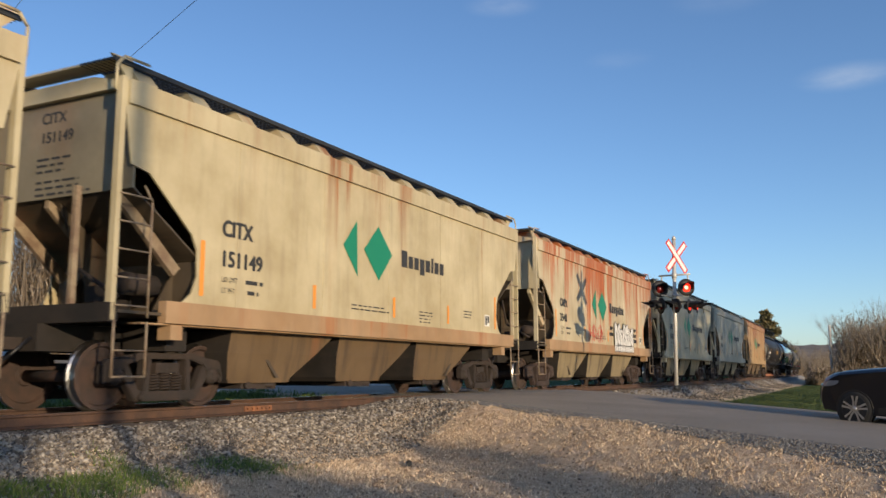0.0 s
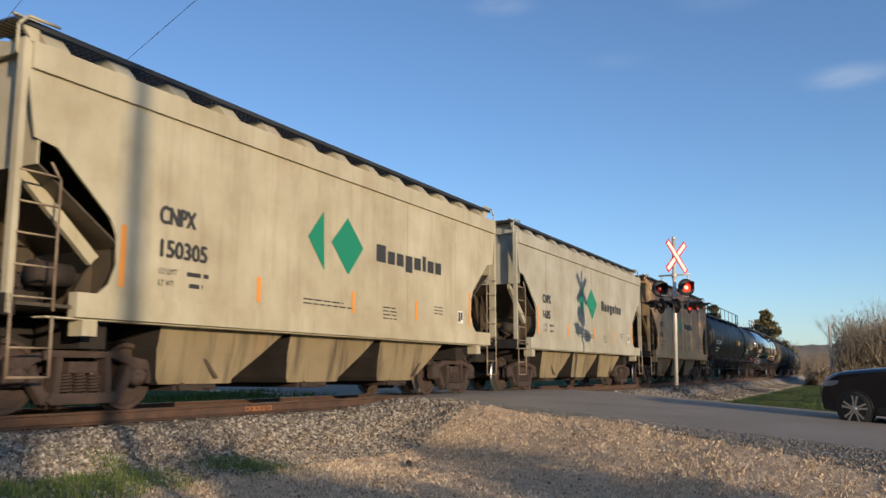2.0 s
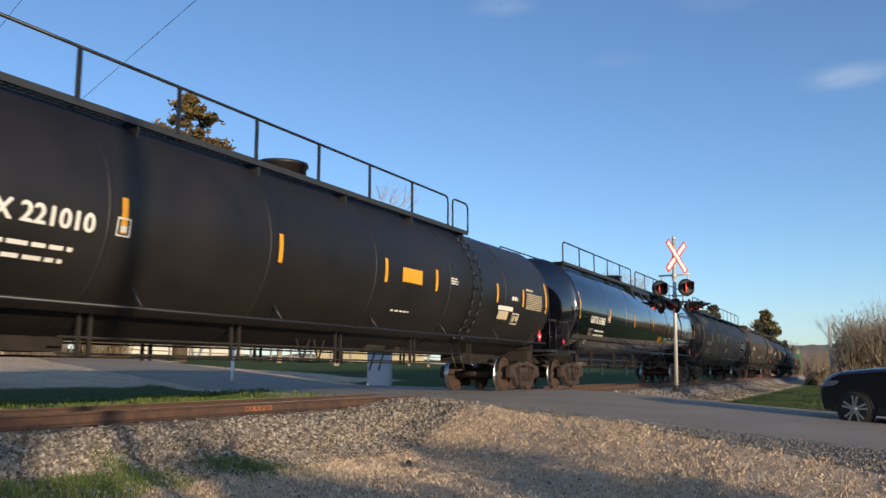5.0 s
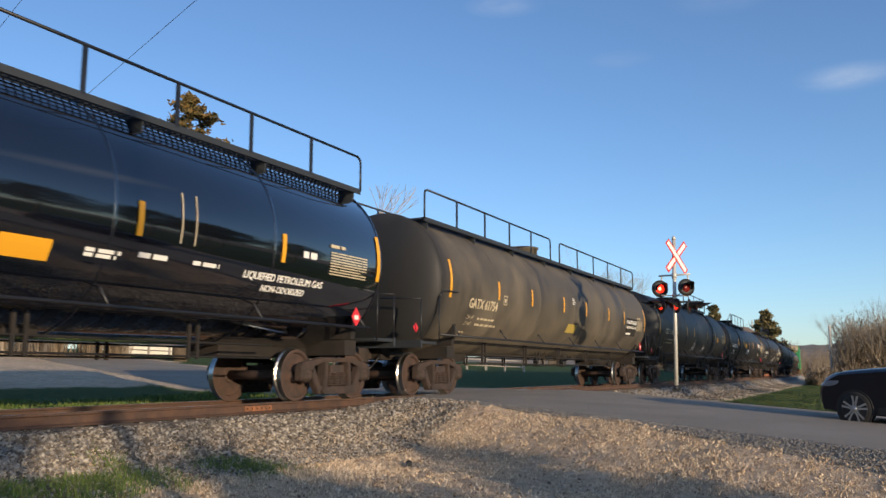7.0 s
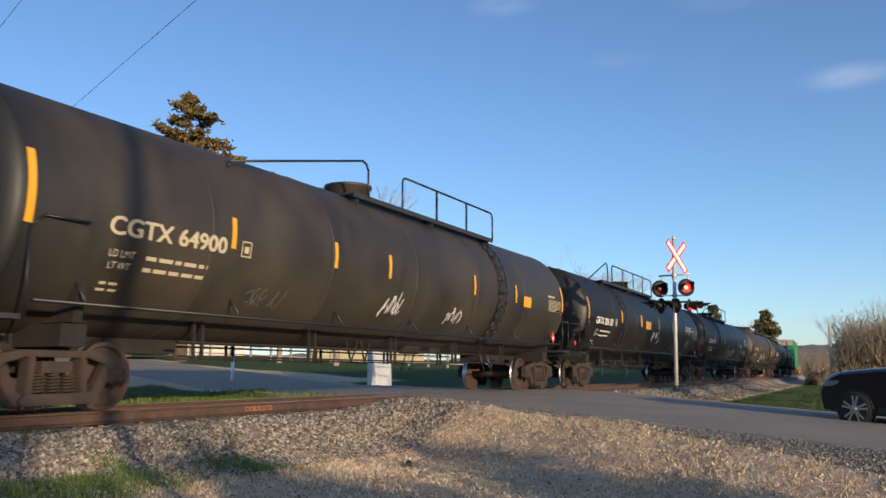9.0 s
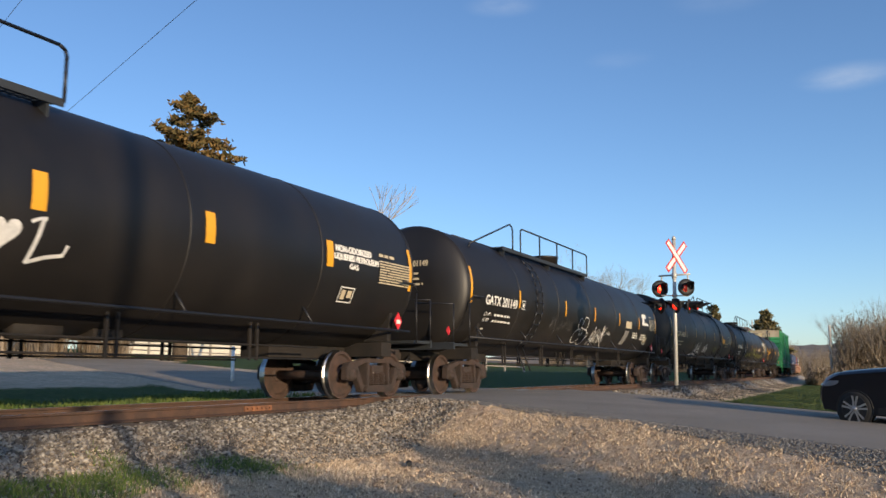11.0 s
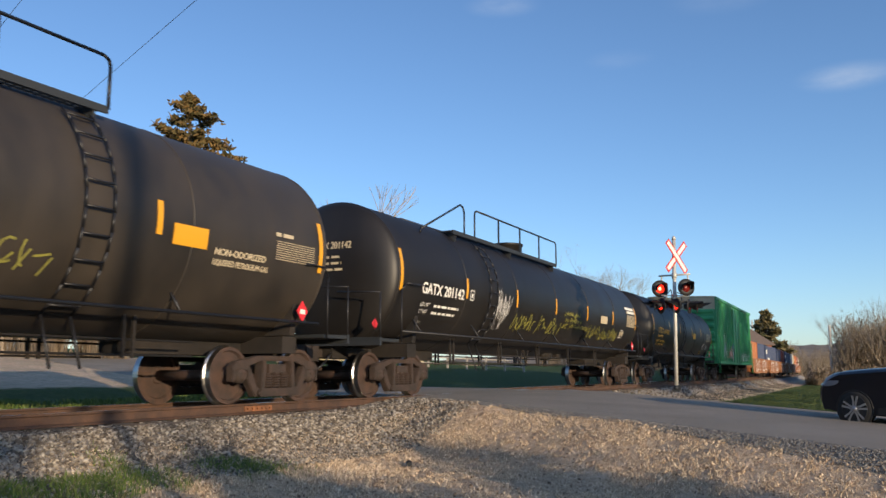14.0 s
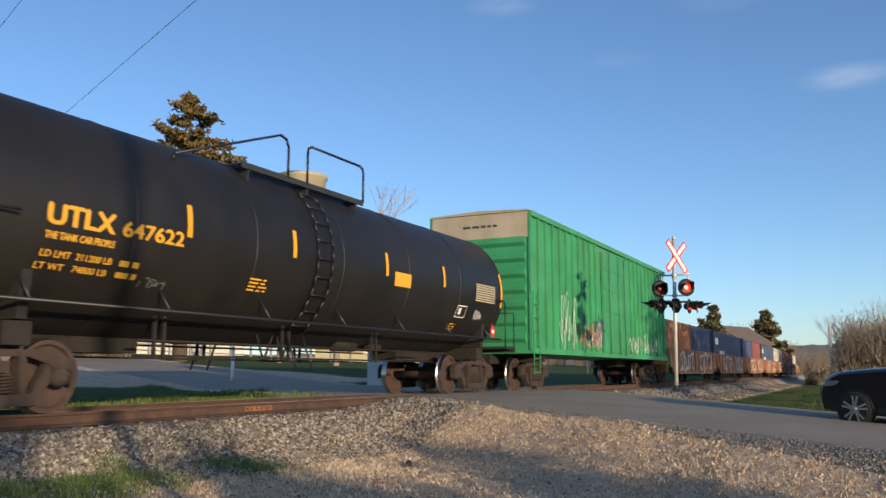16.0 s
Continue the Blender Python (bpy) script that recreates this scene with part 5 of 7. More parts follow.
mark("white_lettering", text_shape("GAS", 7.0, m - 0.15, 0.10, width=0.3, bold=0.010), wrap, M_WHITETEXT, car, "white stencilled lettering")
# satin black tanks with scribbles
car, wrap, tl, zc = tank(car_len(11), M_TANK_BLACK, "satin black tank car with white scribbled tags", tk, strips=(-6.72, -2.90, 0.15, 3.25, 6.17), strip_z=-0.07, ladder_y=-5.35, walk_span=(-6.89, 0.7), lead=-9.05, gap=(-6.15, -5.56), man_y=-0.65, ends=(-9.8, 9.0), back=set_back(11))
join_train(car, 11)
m = zc - 0.08
ids(car, wrap, tl, zc, "GATX", "201149", M_WHITETEXT, tk, u=-8.95, dp=(7.86, -0.28, 1.12, 0.46), fr=(7.35, -0.90), head=True)
mark("faint_tag", scrawl_shape(-4.15, m - 0.80, 2.0, 0.42, 8, 0.016, tk), wrap, M_GREY_TAG, car, "faint grey scribbled tag")
ring = lambda cu, cv, rx, ry, a0, a1, w: ribbon_shape([(cu + rx * math.cos(a0 + (a1 - a0) * i / 15), cv + ry * math.sin(a0 + (a1 - a0) * i / 15)) for i in range(16)], w)
mark("graffiti_tag", ring(-1.25, m - 0.48, 0.20, 0.20, -0.6, 4.6, 0.028) + ring(-0.72, m - 0.44, 0.26, 0.22, -1.4, 3.4, 0.028) + ring(-1.28, m - 0.90, 0.34, 0.26, 1.2, 6.0, 0.028) + ring(-0.62, m - 0.92, 0.32, 0.30, -2.4, 1.9, 0.028) + ring(-0.98, m - 0.72, 0.14, 0.13, 0, 6.3, 0.024) + ring(-0.30, m - 0.82, 0.10, 0.10, 0, 6.3, 0.022), wrap, M_SPRAY_WHITE, car, "white outlined bubble tag")
mark("graffiti_tag", scrawl_shape(0.10, m - 1.10, 1.7, 0.72, 9, 0.026, tk) + ribbon_shape([(0.3, m - 0.95), (0.9, m - 0.75), (1.5, m - 1.0), (1.9, m - 1.2), (2.1, m - 1.25)], 0.028), wrap, M_SPRAY_WHITE, car, "white scribbled tag")
mark("small_tag", scrawl_shape(1.87, m - 0.70, 0.45, 0.10, 4, 0.02, tk), wrap, M_SPRAY_WHITE, car)
mark("white_panel", quad_shape(4.20, m - 0.34, 5.02, m - 0.08), wrap, M_TAN_TEXT, car, "yellowed painted patch")
mark("small_print", lines_shape(5.45, m - 0.52, 0.8, 3, 0.05, 0.09, tk) + lines_shape(6.7, m - 0.55, 0.9, 3, 0.05, 0.09, tk), wrap, M_WHITETEXT, car)
mark("painted_mark", poly_shape([(6.72, m - 0.12), (7.70, m - 0.12), (7.70, m - 0.02), (7.05, m - 0.01), (7.05, m + 0.16), (7.35, m + 0.16), (7.35, m + 0.34), (6.72, m + 0.34)]), wrap, M_WHITETEXT, car, "white painted angle mark")
mark("grey_patch", quad_shape(4.0, m - 1.02, 4.6, m - 0.44, skew=0.22), wrap, mottled("grey_overpaint", (0.15, 0.145, 0.14), (0.2, 0.19, 0.18), 3, 0.7), car, "grey painted-over patch")
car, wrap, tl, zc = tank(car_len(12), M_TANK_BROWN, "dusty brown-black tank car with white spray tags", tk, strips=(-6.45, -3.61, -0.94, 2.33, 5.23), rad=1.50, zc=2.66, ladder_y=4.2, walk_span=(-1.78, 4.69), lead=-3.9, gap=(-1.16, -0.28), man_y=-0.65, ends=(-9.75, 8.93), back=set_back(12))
join_train(car, 12)
m = zc - 0.08
ids(car, wrap, tl, zc, "CGTX", "64833", M_TAN_TEXT, tk, u=-8.65, width=2.15, drop=0.40, dp=(7.7, -0.28, 1.05, 0.32), head=True)
mark("graffiti_tag", ribbon_shape([(-3.75, m - 1.45), (-3.4, m - 1.15), (-3.1, m - 0.60), (-2.95, m - 0.9), (-3.2, m - 1.3), (-2.8, m - 1.0), (-2.55, m - 0.55)], 0.05) + scrawl_shape(-3.0, m - 1.38, 1.25, 0.85, 7, 0.045, tk) + ribbon_shape([(-1.9, m - 0.6), (-2.1, m - 1.0), (-1.5, m - 1.08), (-1.75, m - 1.25), (-2.15, m - 1.45)], 0.05), wrap, M_SPRAY_WHITE, car, "large white sprayed tag")
mark("graffiti_tag", scrawl_shape(-0.72, m - 1.05, 1.15, 0.55, 8, 0.04, tk), wrap, M_SPRAY_WHITE, car, "white sprayed tag")
mark("pale_tag", scrawl_shape(2.5, m - 0.95, 1.2, 0.42, 5, 0.03, tk), wrap, M_SPRAY_YELLOW, car, "pale green sprayed tag")
mark("yellow_panel", quad_shape(5.49, m - 0.32, 6.16, m - 0.03), wrap, M_YELLOW, car, "yellow painted panel")
mark("stencil_lettering", text_shape("NON-ODORIZED", 6.33, m - 0.36, 0.10, width=1.15, bold=0.006), wrap, M_TAN_TEXT, car, "tan stencilled lettering")
mark("stencil_lettering", text_shape("LIQUEFIED PETROLEUM GAS", 6.33, m - 0.51, 0.09, width=1.25, bold=0.004), wrap, M_TAN_TEXT, car, "tan stencilled lettering")
car, wrap, tl, zc = tank(car_len(13), M_TANK_BLACK, "satin black tank car with yellow-green graffiti", tk, strips=(-6.66, -3.53, -0.42, 2.68, 5.72), strip_z=-0.07, ladder_y=-5.2, walk_span=(-6.56, 0.85), lead=-8.21, gap=(-5.93, -5.32), man_y=-0.55, ends=(-9.77, 8.95), back=set_back(13))
join_train(car, 13)
m = zc - 0.08
ids(car, wrap, tl, zc, "GATX", "201142", M_WHITETEXT, tk, u=-8.88, dp=(7.6, -0.30, 1.2, 0.46), fr=(6.9, -0.76), head=True)
mark("graffiti_tag", scrawl_shape(-4.95, m - 0.60, 0.95, 0.65, 9, 0.018, tk) + scrawl_shape(-4.75, m - 0.92, 0.6, 0.9, 5, 0.018, tk), wrap, M_SPRAY_WHITE, car, "white sprayed tag")
mark("graffiti_word", scrawl_shape(-3.65, m - 0.92, 3.9, 0.45, 13, 0.035, tk) + zig_shape(-3.2, m - 0.85, 1.0, 0.35, 7, 0.03, tk), wrap, M_SPRAY_YELLOW, car, "yellow-green sprayed lettering strokes")
mark("graffiti_word", scrawl_shape(0.3, m - 0.28, 1.6, 0.15, 7, 0.03, tk) + scrawl_shape(0.4, m - 0.48, 1.8, 0.15, 7, 0.03, tk) + scrawl_shape(0.3, m - 0.68, 2.7, 0.17, 10, 0.03, tk), wrap, M_SPRAY_YELLOW, car, "yellow-green sprayed lettering strokes")
mark("graffiti_word", scrawl_shape(2.9, m - 0.92, 3.8, 0.42, 16, 0.035, tk), wrap, M_SPRAY_YELLOW, car, "yellow-green sprayed lettering strokes")
mark("white_panel", quad_shape(4.20, m - 0.33, 5.0, m - 0.07), wrap, M_TAN_TEXT, car, "yellowed painted patch")
mark("white_strip", quad_shape(7.5, m + 0.36, 8.75, m + 0.46), wrap, M_WHITETEXT, car, "white painted strip")
mark("white_strip", quad_shape(7.75, m + 0.22, 8.85, m + 0.32), wrap, M_WHITETEXT, car, "white painted strip")
# tank with amber stencils
car, wrap, tl, zc = tank(car_len(14), M_TANK_BLACK, "black tank car with amber stencils and cream manway", tk, strips=(-4.09, -1.66, 1.33, 3.82), strip_z=0.11, ladder_y=-0.85, walk_span=(-2.55, 1.07), lead=-4.05, gap=(-1.35, -0.79), man_y=0.55, dome="cream", rad=1.44, zc=2.60, ends=(-7.25, 7.05), back=set_back(14))
join_train(car, 14)
m = zc - 0.08
u = -6.39
mark("stencil_lettering", text_shape("UTLX", u, m - 0.27, 0.25, width=1.0, bold=0.018), wrap, M_AMBER, car, "amber stencilled reporting mark")
mark("stencil_number", text_shape("647622", u + 1.12, m - 0.27, 0.20, width=1.08, bold=0.012), wrap, M_AMBER, car, "amber stencilled car number")
mark("small_print", text_shape("THE TANK CAR PEOPLE", u + 0.02, m - 0.44, 0.09, width=1.02, bold=0.005) + text_shape("LD LMT  211200 LB", u + 0.02, m - 0.66, 0.09, width=1.05, bold=0.003) + text_shape("LT WT   74800 LB", u, m - 0.82, 0.09, width=1.05, bold=0.003) + lines_shape(u + 1.2, m - 0.66, 0.35, 1, 0.08, 0.1, tk) + lines_shape(u + 1.2, m - 0.82, 0.35, 1, 0.08, 0.1, tk), wrap, M_AMBER, car)
mark("yellow_panel", quad_shape(1.64, m - 0.28, 2.30, m - 0.0), wrap, M_AMBER, car, "amber painted panel")
mark("stencil_panel", panel(5.5, m - 0.31, 1.15, 0.44, 8, tk), wrap, M_TAN_TEXT, car, "pale stencilled data panel")
mark("small_print", lines_shape(-2.65, m - 0.58, 0.5, 4, 0.03, 0.06, tk) + lines_shape(4.6, m - 0.95, 0.35, 3, 0.03, 0.07, tk), wrap, M_AMBER, car)
mark("data_frame", frame_shape(4.65, m - 0.76, 0.5, 0.30, 0.022), wrap, M_WHITETEXT, car, "white outlined plate")
mark("data_block", quad_shape(4.75, m - 0.68, 4.88, m - 0.52, cuts=1), wrap, M_WHITETEXT, car)
mark("graffiti_tag", scrawl_shape(-4.85, m - 0.90, 0.55, 0.14, 4, 0.02, tk), wrap, M_GREY_TAG, car, "faint grey scribble")
mark("graffiti_tag", scrawl_shape(5.6, m - 0.75, 0.45, 0.25, 3, 0.03, tk), wrap, M_SPRAY_WHITE, car, "small white tag")


# ---- green boxcar ----
def boxcar(L):
    car = empty("boxcar", "green ribbed boxcar with white-topped end and graffiti", "boxcar", "cars of the freight train")
    half, e, X, z0, z1 = L / 2, L / 2 - 0.55, 1.52, 1.02, 5.02
    bm = bmesh.new()
    box(bm, -X, X, -e, e, z0, z1)
    part("body", bm, M_GREENCAR, car)
    bm = bmesh.new()
    slab(bm, [(-X - 0.04, z1), (X + 0.04, z1), (X + 0.04, z1 + 0.04), (0, z1 + 0.10), (-X - 0.04, z1 + 0.04)], 1, -e - 0.04, e + 0.04)
    part("roof", bm, M_CREAM_CLEAN, car, "off-white roof")
    for s in (-1, 1):
        bm = bmesh.new()
        for y in list(np.arange(-e + 0.02, -1.7, 0.62)) + list(np.arange(1.75, e, 0.62)):
            box(bm, *sorted((s * X, s * (X + 0.07))), y - 0.05, y + 0.05, z0 + 0.1, z1 - 0.05)
        box(bm, *sorted((s * X, s * (X + 0.09))), -e, e, z0, z0 + 0.16)
        box(bm, *sorted((s * X, s * (X + 0.09))), -e, e, z1 - 0.14, z1 + 0.01)
        part("side_ribs", bm, M_GREENCAR, car)
        bm = bmesh.new()
        box(bm, *sorted((s * (X + 0.02), s * (X + 0.10))), -1.55, 1.6, z0 + 0.17, z1 - 0.3)
        for z in (1.9, 2.6, 3.4, 4.1):
            box(bm, *sorted((s * (X + 0.10), s * (X + 0.125))), -1.5, 1.55, z, z + 0.08)
        for y in (-0.9, 0.3, 1.1):
            rod(bm, (s * (X + 0.16), y, z0 + 0.1), (s * (X + 0.16), y, z1 - 0.3), 0.025, 6)
        part("sliding_door", bm, M_GREENCAR, car, "green sliding plug door with lock rods")
    for k in (-1, 1):
        bm = bmesh.new()
        for z in np.arange(z0 + 0.3, z1 - 0.9, 0.45):
            slab(bm, [(k * e, z), (k * (e + 0.09), z + 0.10), (k * (e + 0.09), z + 0.2), (k * e, z + 0.30)], 0, -X + 0.1, X - 0.1)
        part("end_ribs", bm, M_GREENCAR, car)
        bm = bmesh.new()
        box(bm, -X + 0.01, X - 0.01, *sorted((k * (e + 0.003), k * (e + 0.02))), z1 - 0.75, z1 - 0.02)
        part("end_top_panel", bm, M_CREAM_CLEAN, car, "off-white top panel of the car's end")
        bm = bmesh.new()
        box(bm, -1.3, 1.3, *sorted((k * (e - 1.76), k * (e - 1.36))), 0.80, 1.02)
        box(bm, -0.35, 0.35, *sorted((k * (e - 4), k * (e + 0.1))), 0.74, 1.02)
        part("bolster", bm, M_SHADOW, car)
        for s in (-1, 1):
            bm = bmesh.new()
            x = s * (X + 0.10)
            for z in np.arange(0.5, 2.7, 0.38):
                pipe(bm, [(x, k * (e - 0.05), z), (x, k * (e - 0.5), z)], 0.016)
            pipe(bm, [(x, k * (e - 0.05), 0.45), (x, k * (e - 0.05), 2.75)], 0.018)
            pipe(bm, [(x, k * (e - 0.5), 0.45), (x, k * (e - 0.5), 2.75)], 0.018)
            part("ladder", bm, M_GREENCAR, car)
    add_truck(car, -(e - 1.56), GEAR_RUST)
    add_truck(car, e - 1.56, GEAR_RUST)
    add_couplers(car, half)
    g = random.Random(5)
    on_side = lambda u, v, d: (X + 0.074 + d, u, v)
    M_SPRAY_BLUE = material("dark_blue_spray_paint", (0.03, 0.07, 0.14), 0.6)
    mark("graffiti_tag", scrawl_shape(-6.2, 1.3, 1.6, 1.5, 6, 0.035, g) + scrawl_shape(-3.9, 1.3, 2.2, 0.9, 9, 0.035, g) + scrawl_shape(1.8, 1.25, 4.6, 0.7, 14, 0.035, g), on_side, M_SPRAY_WHITE, car, "faded white graffiti")
    mark("red_tag", scrawl_shape(-4.4, 1.3, 2.4, 0.8, 9, 0.04, g), on_side, M_SPRAY_RED, car, "red graffiti strokes")
    mark("dark_tag", scrawl_shape(-2.6, 1.5, 1.0, 0.9, 6, 0.05, g) + scrawl_shape(-0.9, 1.4, 2.2, 1.1, 9, 0.06, g), on_side, M_SPRAY_BLUE, car, "dark graffiti strokes")
    mark("end_lettering", text_shape("CNLX", -0.2, z1 - 0.95, 0.16, bold=0.01) + lines_shape(0.5, z1 - 0.95, 0.6, 1, 0.14, 0.1, g), lambda u, v, d: (u, -(e + 0.022) - d, v + 0.02), M_WHITETEXT, car)
    mark("end_print", lines_shape(-0.5, z1 - 0.40, 1.4, 1, 0.07, 0.1, g), lambda u, v, d: (u, -(e + 0.024) - d, v), M_DARKTEXT, car)
    return car


join_train(boxcar(car_len(15)), 15)


# ---- well cars with containers ----
def well_car(L, boxes, rnd):
    car = empty("well_car", "rust-brown well car with graffiti on its sides", "well car", "cars of the freight train")
    half, e = L / 2, L / 2 - 0.35
    bm = bmesh.new()
    for s in (-1, 1):
        slab(bm, [(-e, 0.85), (-e + 1.4, 0.42), (e - 1.4, 0.42), (e, 0.85), (e, 1.62), (-e, 1.62)], 0, s * 1.40, s * 1.50)
        for y in np.arange(-e + 0.6, e, 1.1):
            box(bm, *sorted((s * 1.50, s * 1.55)), y - 0.05, y + 0.05, 0.5, 1.58)
    box(bm, -1.4, 1.4, -e + 1.5, e - 1.5, 0.42, 0.50)
    for k in (-1, 1):
        box(bm, -1.4, 1.4, *sorted((k * e, k * (e - 1.4))), 0.85, 1.05)
    part("well", bm, M_WELL, car)
    on_side = lambda u, v, d: (1.556 + d, u, v)
    mark("graffiti_tag", tag_shape(-4.5, 0.55, 3.8, 0.95, 7, 0.10, rnd) + tag_shape(0.8, 0.55, 3.6, 0.95, 7, 0.10, rnd), on_side, rnd.choice((M_SPRAY_WHITE, M_SPRAY_YELLOW, M_SPRAY_WHITE)), car, "sprayed graffiti")
    add_truck(car, -e + 0.2) if L > 0 else None
    for u0, u1, mt in boxes:
        bm = bmesh.new()
        z0, z1, X = 0.52, 3.0, 1.22
        box(bm, -X, X, u0, u1, z0, z1)
        for s in (-1, 1):
            for y in np.arange(u0 + 0.2, u1 - 0.1, 0.28):
                slab(bm, [(s * X, y), (s * (X + 0.035), y + 0.04), (s * (X + 0.035), y + 0.12), (s * X, y + 0.16)], 2, z0 + 0.12, z1 - 0.1)
        for x in (-X, X):
            for y in (u0, u1):
                box(bm, x - 0.05, x + 0.05, y - 0.05, y + 0.05, z0, z1 + 0.01)
        part("container", bm, mt, car, "steel freight container")
        if rnd.random() < 0.6:
            mark("painted_name", quad_shape(u0 + 0.5, 2.2, u0 + 1.6, 2.6, cuts=1) + quad_shape(u0 + 2.0, 1.5, min(u0 + 4.0, u1 - 0.2), 1.85, cuts=1), lambda u, v, d: (X + 0.04 + d, u, v), M_WHITETEXT, car)
    add_couplers(car, half)
    return car


M_WELL = car_paint("rusty_well_paint", (0.34, 0.15, 0.065), 0.6)
M_BOX_ORANGE = car_paint("rust_orange_container", (0.42, 0.15, 0.05), 0.4)
M_BOX_BLUE = car_paint("navy_container", (0.035, 0.06, 0.14), 0.02)
M_BOX_RED = car_paint("maroon_container", (0.22, 0.05, 0.04), 0.1)
M_BOX_PALE = car_paint("pale_container", (0.50, 0.46, 0.38), 0.2)
LOADS = [[(-6.2, -0.1, M_BOX_ORANGE), (0.1, 6.2, M_BOX_BLUE)], [(-6.1, 6.1, M_BOX_BLUE)], [(-6.1, 0.0, M_BOX_BLUE), (0.1, 6.2, M_BOX_RED)], [(-6.1, 6.1, M_BOX_BLUE)], [(-6.1, 6.1, M_BOX_PALE)], [(-6.1, 6.1, M_BOX_ORANGE)], [(-6.1, 6.1, M_BOX_RED)], [(-6.1, 6.1, M_BOX_PALE)], [(-6.1, 6.1, M_BOX_BLUE)]]
for load in LOADS:
    COUPLED.append(COUPLED[-1] + 13.6)
    join_train(well_car(13.6, load, tk), len(COUPLED) - 2)

# ---- crossing signal ----
M_POST = mottled("aluminium_post", (0.55, 0.53, 0.48), (0.62, 0.60, 0.55), 4.0, 0.5, 0.3)
M_SIGNAL_BLACK = material("matt_black_signal_paint", (0.012, 0.012, 0.013), 0.6)
M_SIGN_WHITE = material("white_sign_sheet", (0.78, 0.76, 0.72), 0.5)
M_SIGN_RED = material("red_sign_border", (0.62, 0.04, 0.04), 0.45)
M_LENS_DARK = material("unlit_red_lens", (0.16, 0.012, 0.010), 0.15)


def glowing(name, col, power):
    m = material(name, col, 0.3)
    b = m.node_tree.nodes["Principled BSDF"]
    b.inputs["Emission Color"].default_value = (*col, 1)
    b.inputs["Emission Strength"].default_value = power
    return m


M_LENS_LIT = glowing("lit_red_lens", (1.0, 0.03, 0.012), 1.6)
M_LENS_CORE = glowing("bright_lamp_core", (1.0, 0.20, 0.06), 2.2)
FLASHERS = []


def build_signal():
    sig = empty("crossing_signal", "level crossing signal with white and red crossbuck and red flashing lamps", "crossing signal")
    sig.matrix_basis = pose(-5.14, 24.78, 0.01) @ Matrix.Rotation(radians(1.1), 4, Vector((-0.453, 0.8915, 0))) @ Matrix.Diagonal((0.965, 0.965, 0.965, 1.0))
    bm = bmesh.new()
    rod(bm, (0, 0, -0.05), (0, 0, 4.50), 0.056, 16)
    part("mast", bm, M_POST, sig, "grey aluminium mast")
    bm = bmesh.new()
    slab(bm, [(-0.10, -0.10), (0.10, -0.10), (0.10, 0.10), (-0.10, 0.10)], 2, -0.06, 0.0)
    lathe(bm, [(-0.01, 0.085), (0.12, 0.07), (0.14, 0.0)], 12, axis=2)
    box(bm, 0.05, 0.13, -0.06, 0.04, 0.02, 0.14)
    part("base", bm, M_GRATE, sig, "dark base casting with junction box")
    bm = bmesh.new()
    lathe(bm, [(4.48, 0.065), (4.56, 0.05), (4.60, 0.0)], 12, axis=2)
    part("cap", bm, M_POST, sig)
    # the road comes from here: signs and the upper lamps face it
    face = Matrix.Rotation(radians(-14.0), 4, "Z")
    road_face = Matrix.Rotation(radians(63.4), 4, "Z")
    for k, tilt in enumerate((45.0, -45.0)):
        y = -0.085 - 0.02 * k
        m = road_face @ Matrix.Translation((0.0, y, 3.95)) @ Matrix.Rotation(radians(tilt), 4, "Y")
        bm = bmesh.new()
        slab(bm, [(-0.105, -0.62), (0.105, -0.62), (0.105, 0.62), (-0.105, 0.62)], 1, -0.004, 0.004)
        b = part("crossbuck_blade", bm, M_SIGN_RED, sig, "white sign blade with red border")
        b.matrix_basis = m
        bm = bmesh.new()
        slab(bm, [(-0.060, -0.575), (0.060, -0.575), (0.060, 0.575), (-0.060, 0.575)], 1, -0.009, -0.005)
        part("blade_face", bm, M_SIGN_WHITE, b)

    def head(x, z, turn, dist, r, name="lamp_head", reach=0.30):
        """A lamp with round background, long hood and the lens that turns its lit face to the road."""
        m = Matrix.Translation((x, 0, z)) @ Matrix.Rotation(radians(turn), 4, "Z") @ Matrix.Translation((0, dist, 0))
        bm = bmesh.new()
        lathe(bm, [(0.16, 0.0), (0.16, r * 0.35), (0.06, r * 0.52), (0.015, r * 0.54), (0.015, r), (0.0, r), (0.0, r * 0.52)], 28, axis=1)
        hd = part(name, bm, M_SIGNAL_BLACK, sig, "black lamp head with round background")
        hd.matrix_basis = m
        bm = bmesh.new()
        n, rr = 18, r * 0.56
        A, B = [], []
        for i in range(n + 1):
            a = radians(-25) + radians(230) * i / n
            long = reach * (0.35 + 0.65 * max(0.0, math.sin(a)))
            for ring, q, y in ((A, rr, -0.003), (B, rr * 1.03, -long)):
                ring.append(bm.verts.new((q * math.cos(a), y, q * math.sin(a))))
        for i in range(n):
            bm.faces.new((A[i], A[i + 1], B[i + 1], B[i]))
        bmesh.ops.solidify(bm, geom=bm.faces[:], thickness=0.006)
        part("hood", bm, M_SIGNAL_BLACK, hd)
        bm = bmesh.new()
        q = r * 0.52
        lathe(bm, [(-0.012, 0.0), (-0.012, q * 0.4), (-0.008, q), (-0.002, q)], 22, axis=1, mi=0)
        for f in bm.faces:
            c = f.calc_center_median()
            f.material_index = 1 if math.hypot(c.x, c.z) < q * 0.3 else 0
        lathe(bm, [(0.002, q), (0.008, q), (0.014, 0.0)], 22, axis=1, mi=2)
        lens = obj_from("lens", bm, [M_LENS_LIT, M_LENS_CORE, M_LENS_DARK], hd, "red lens")
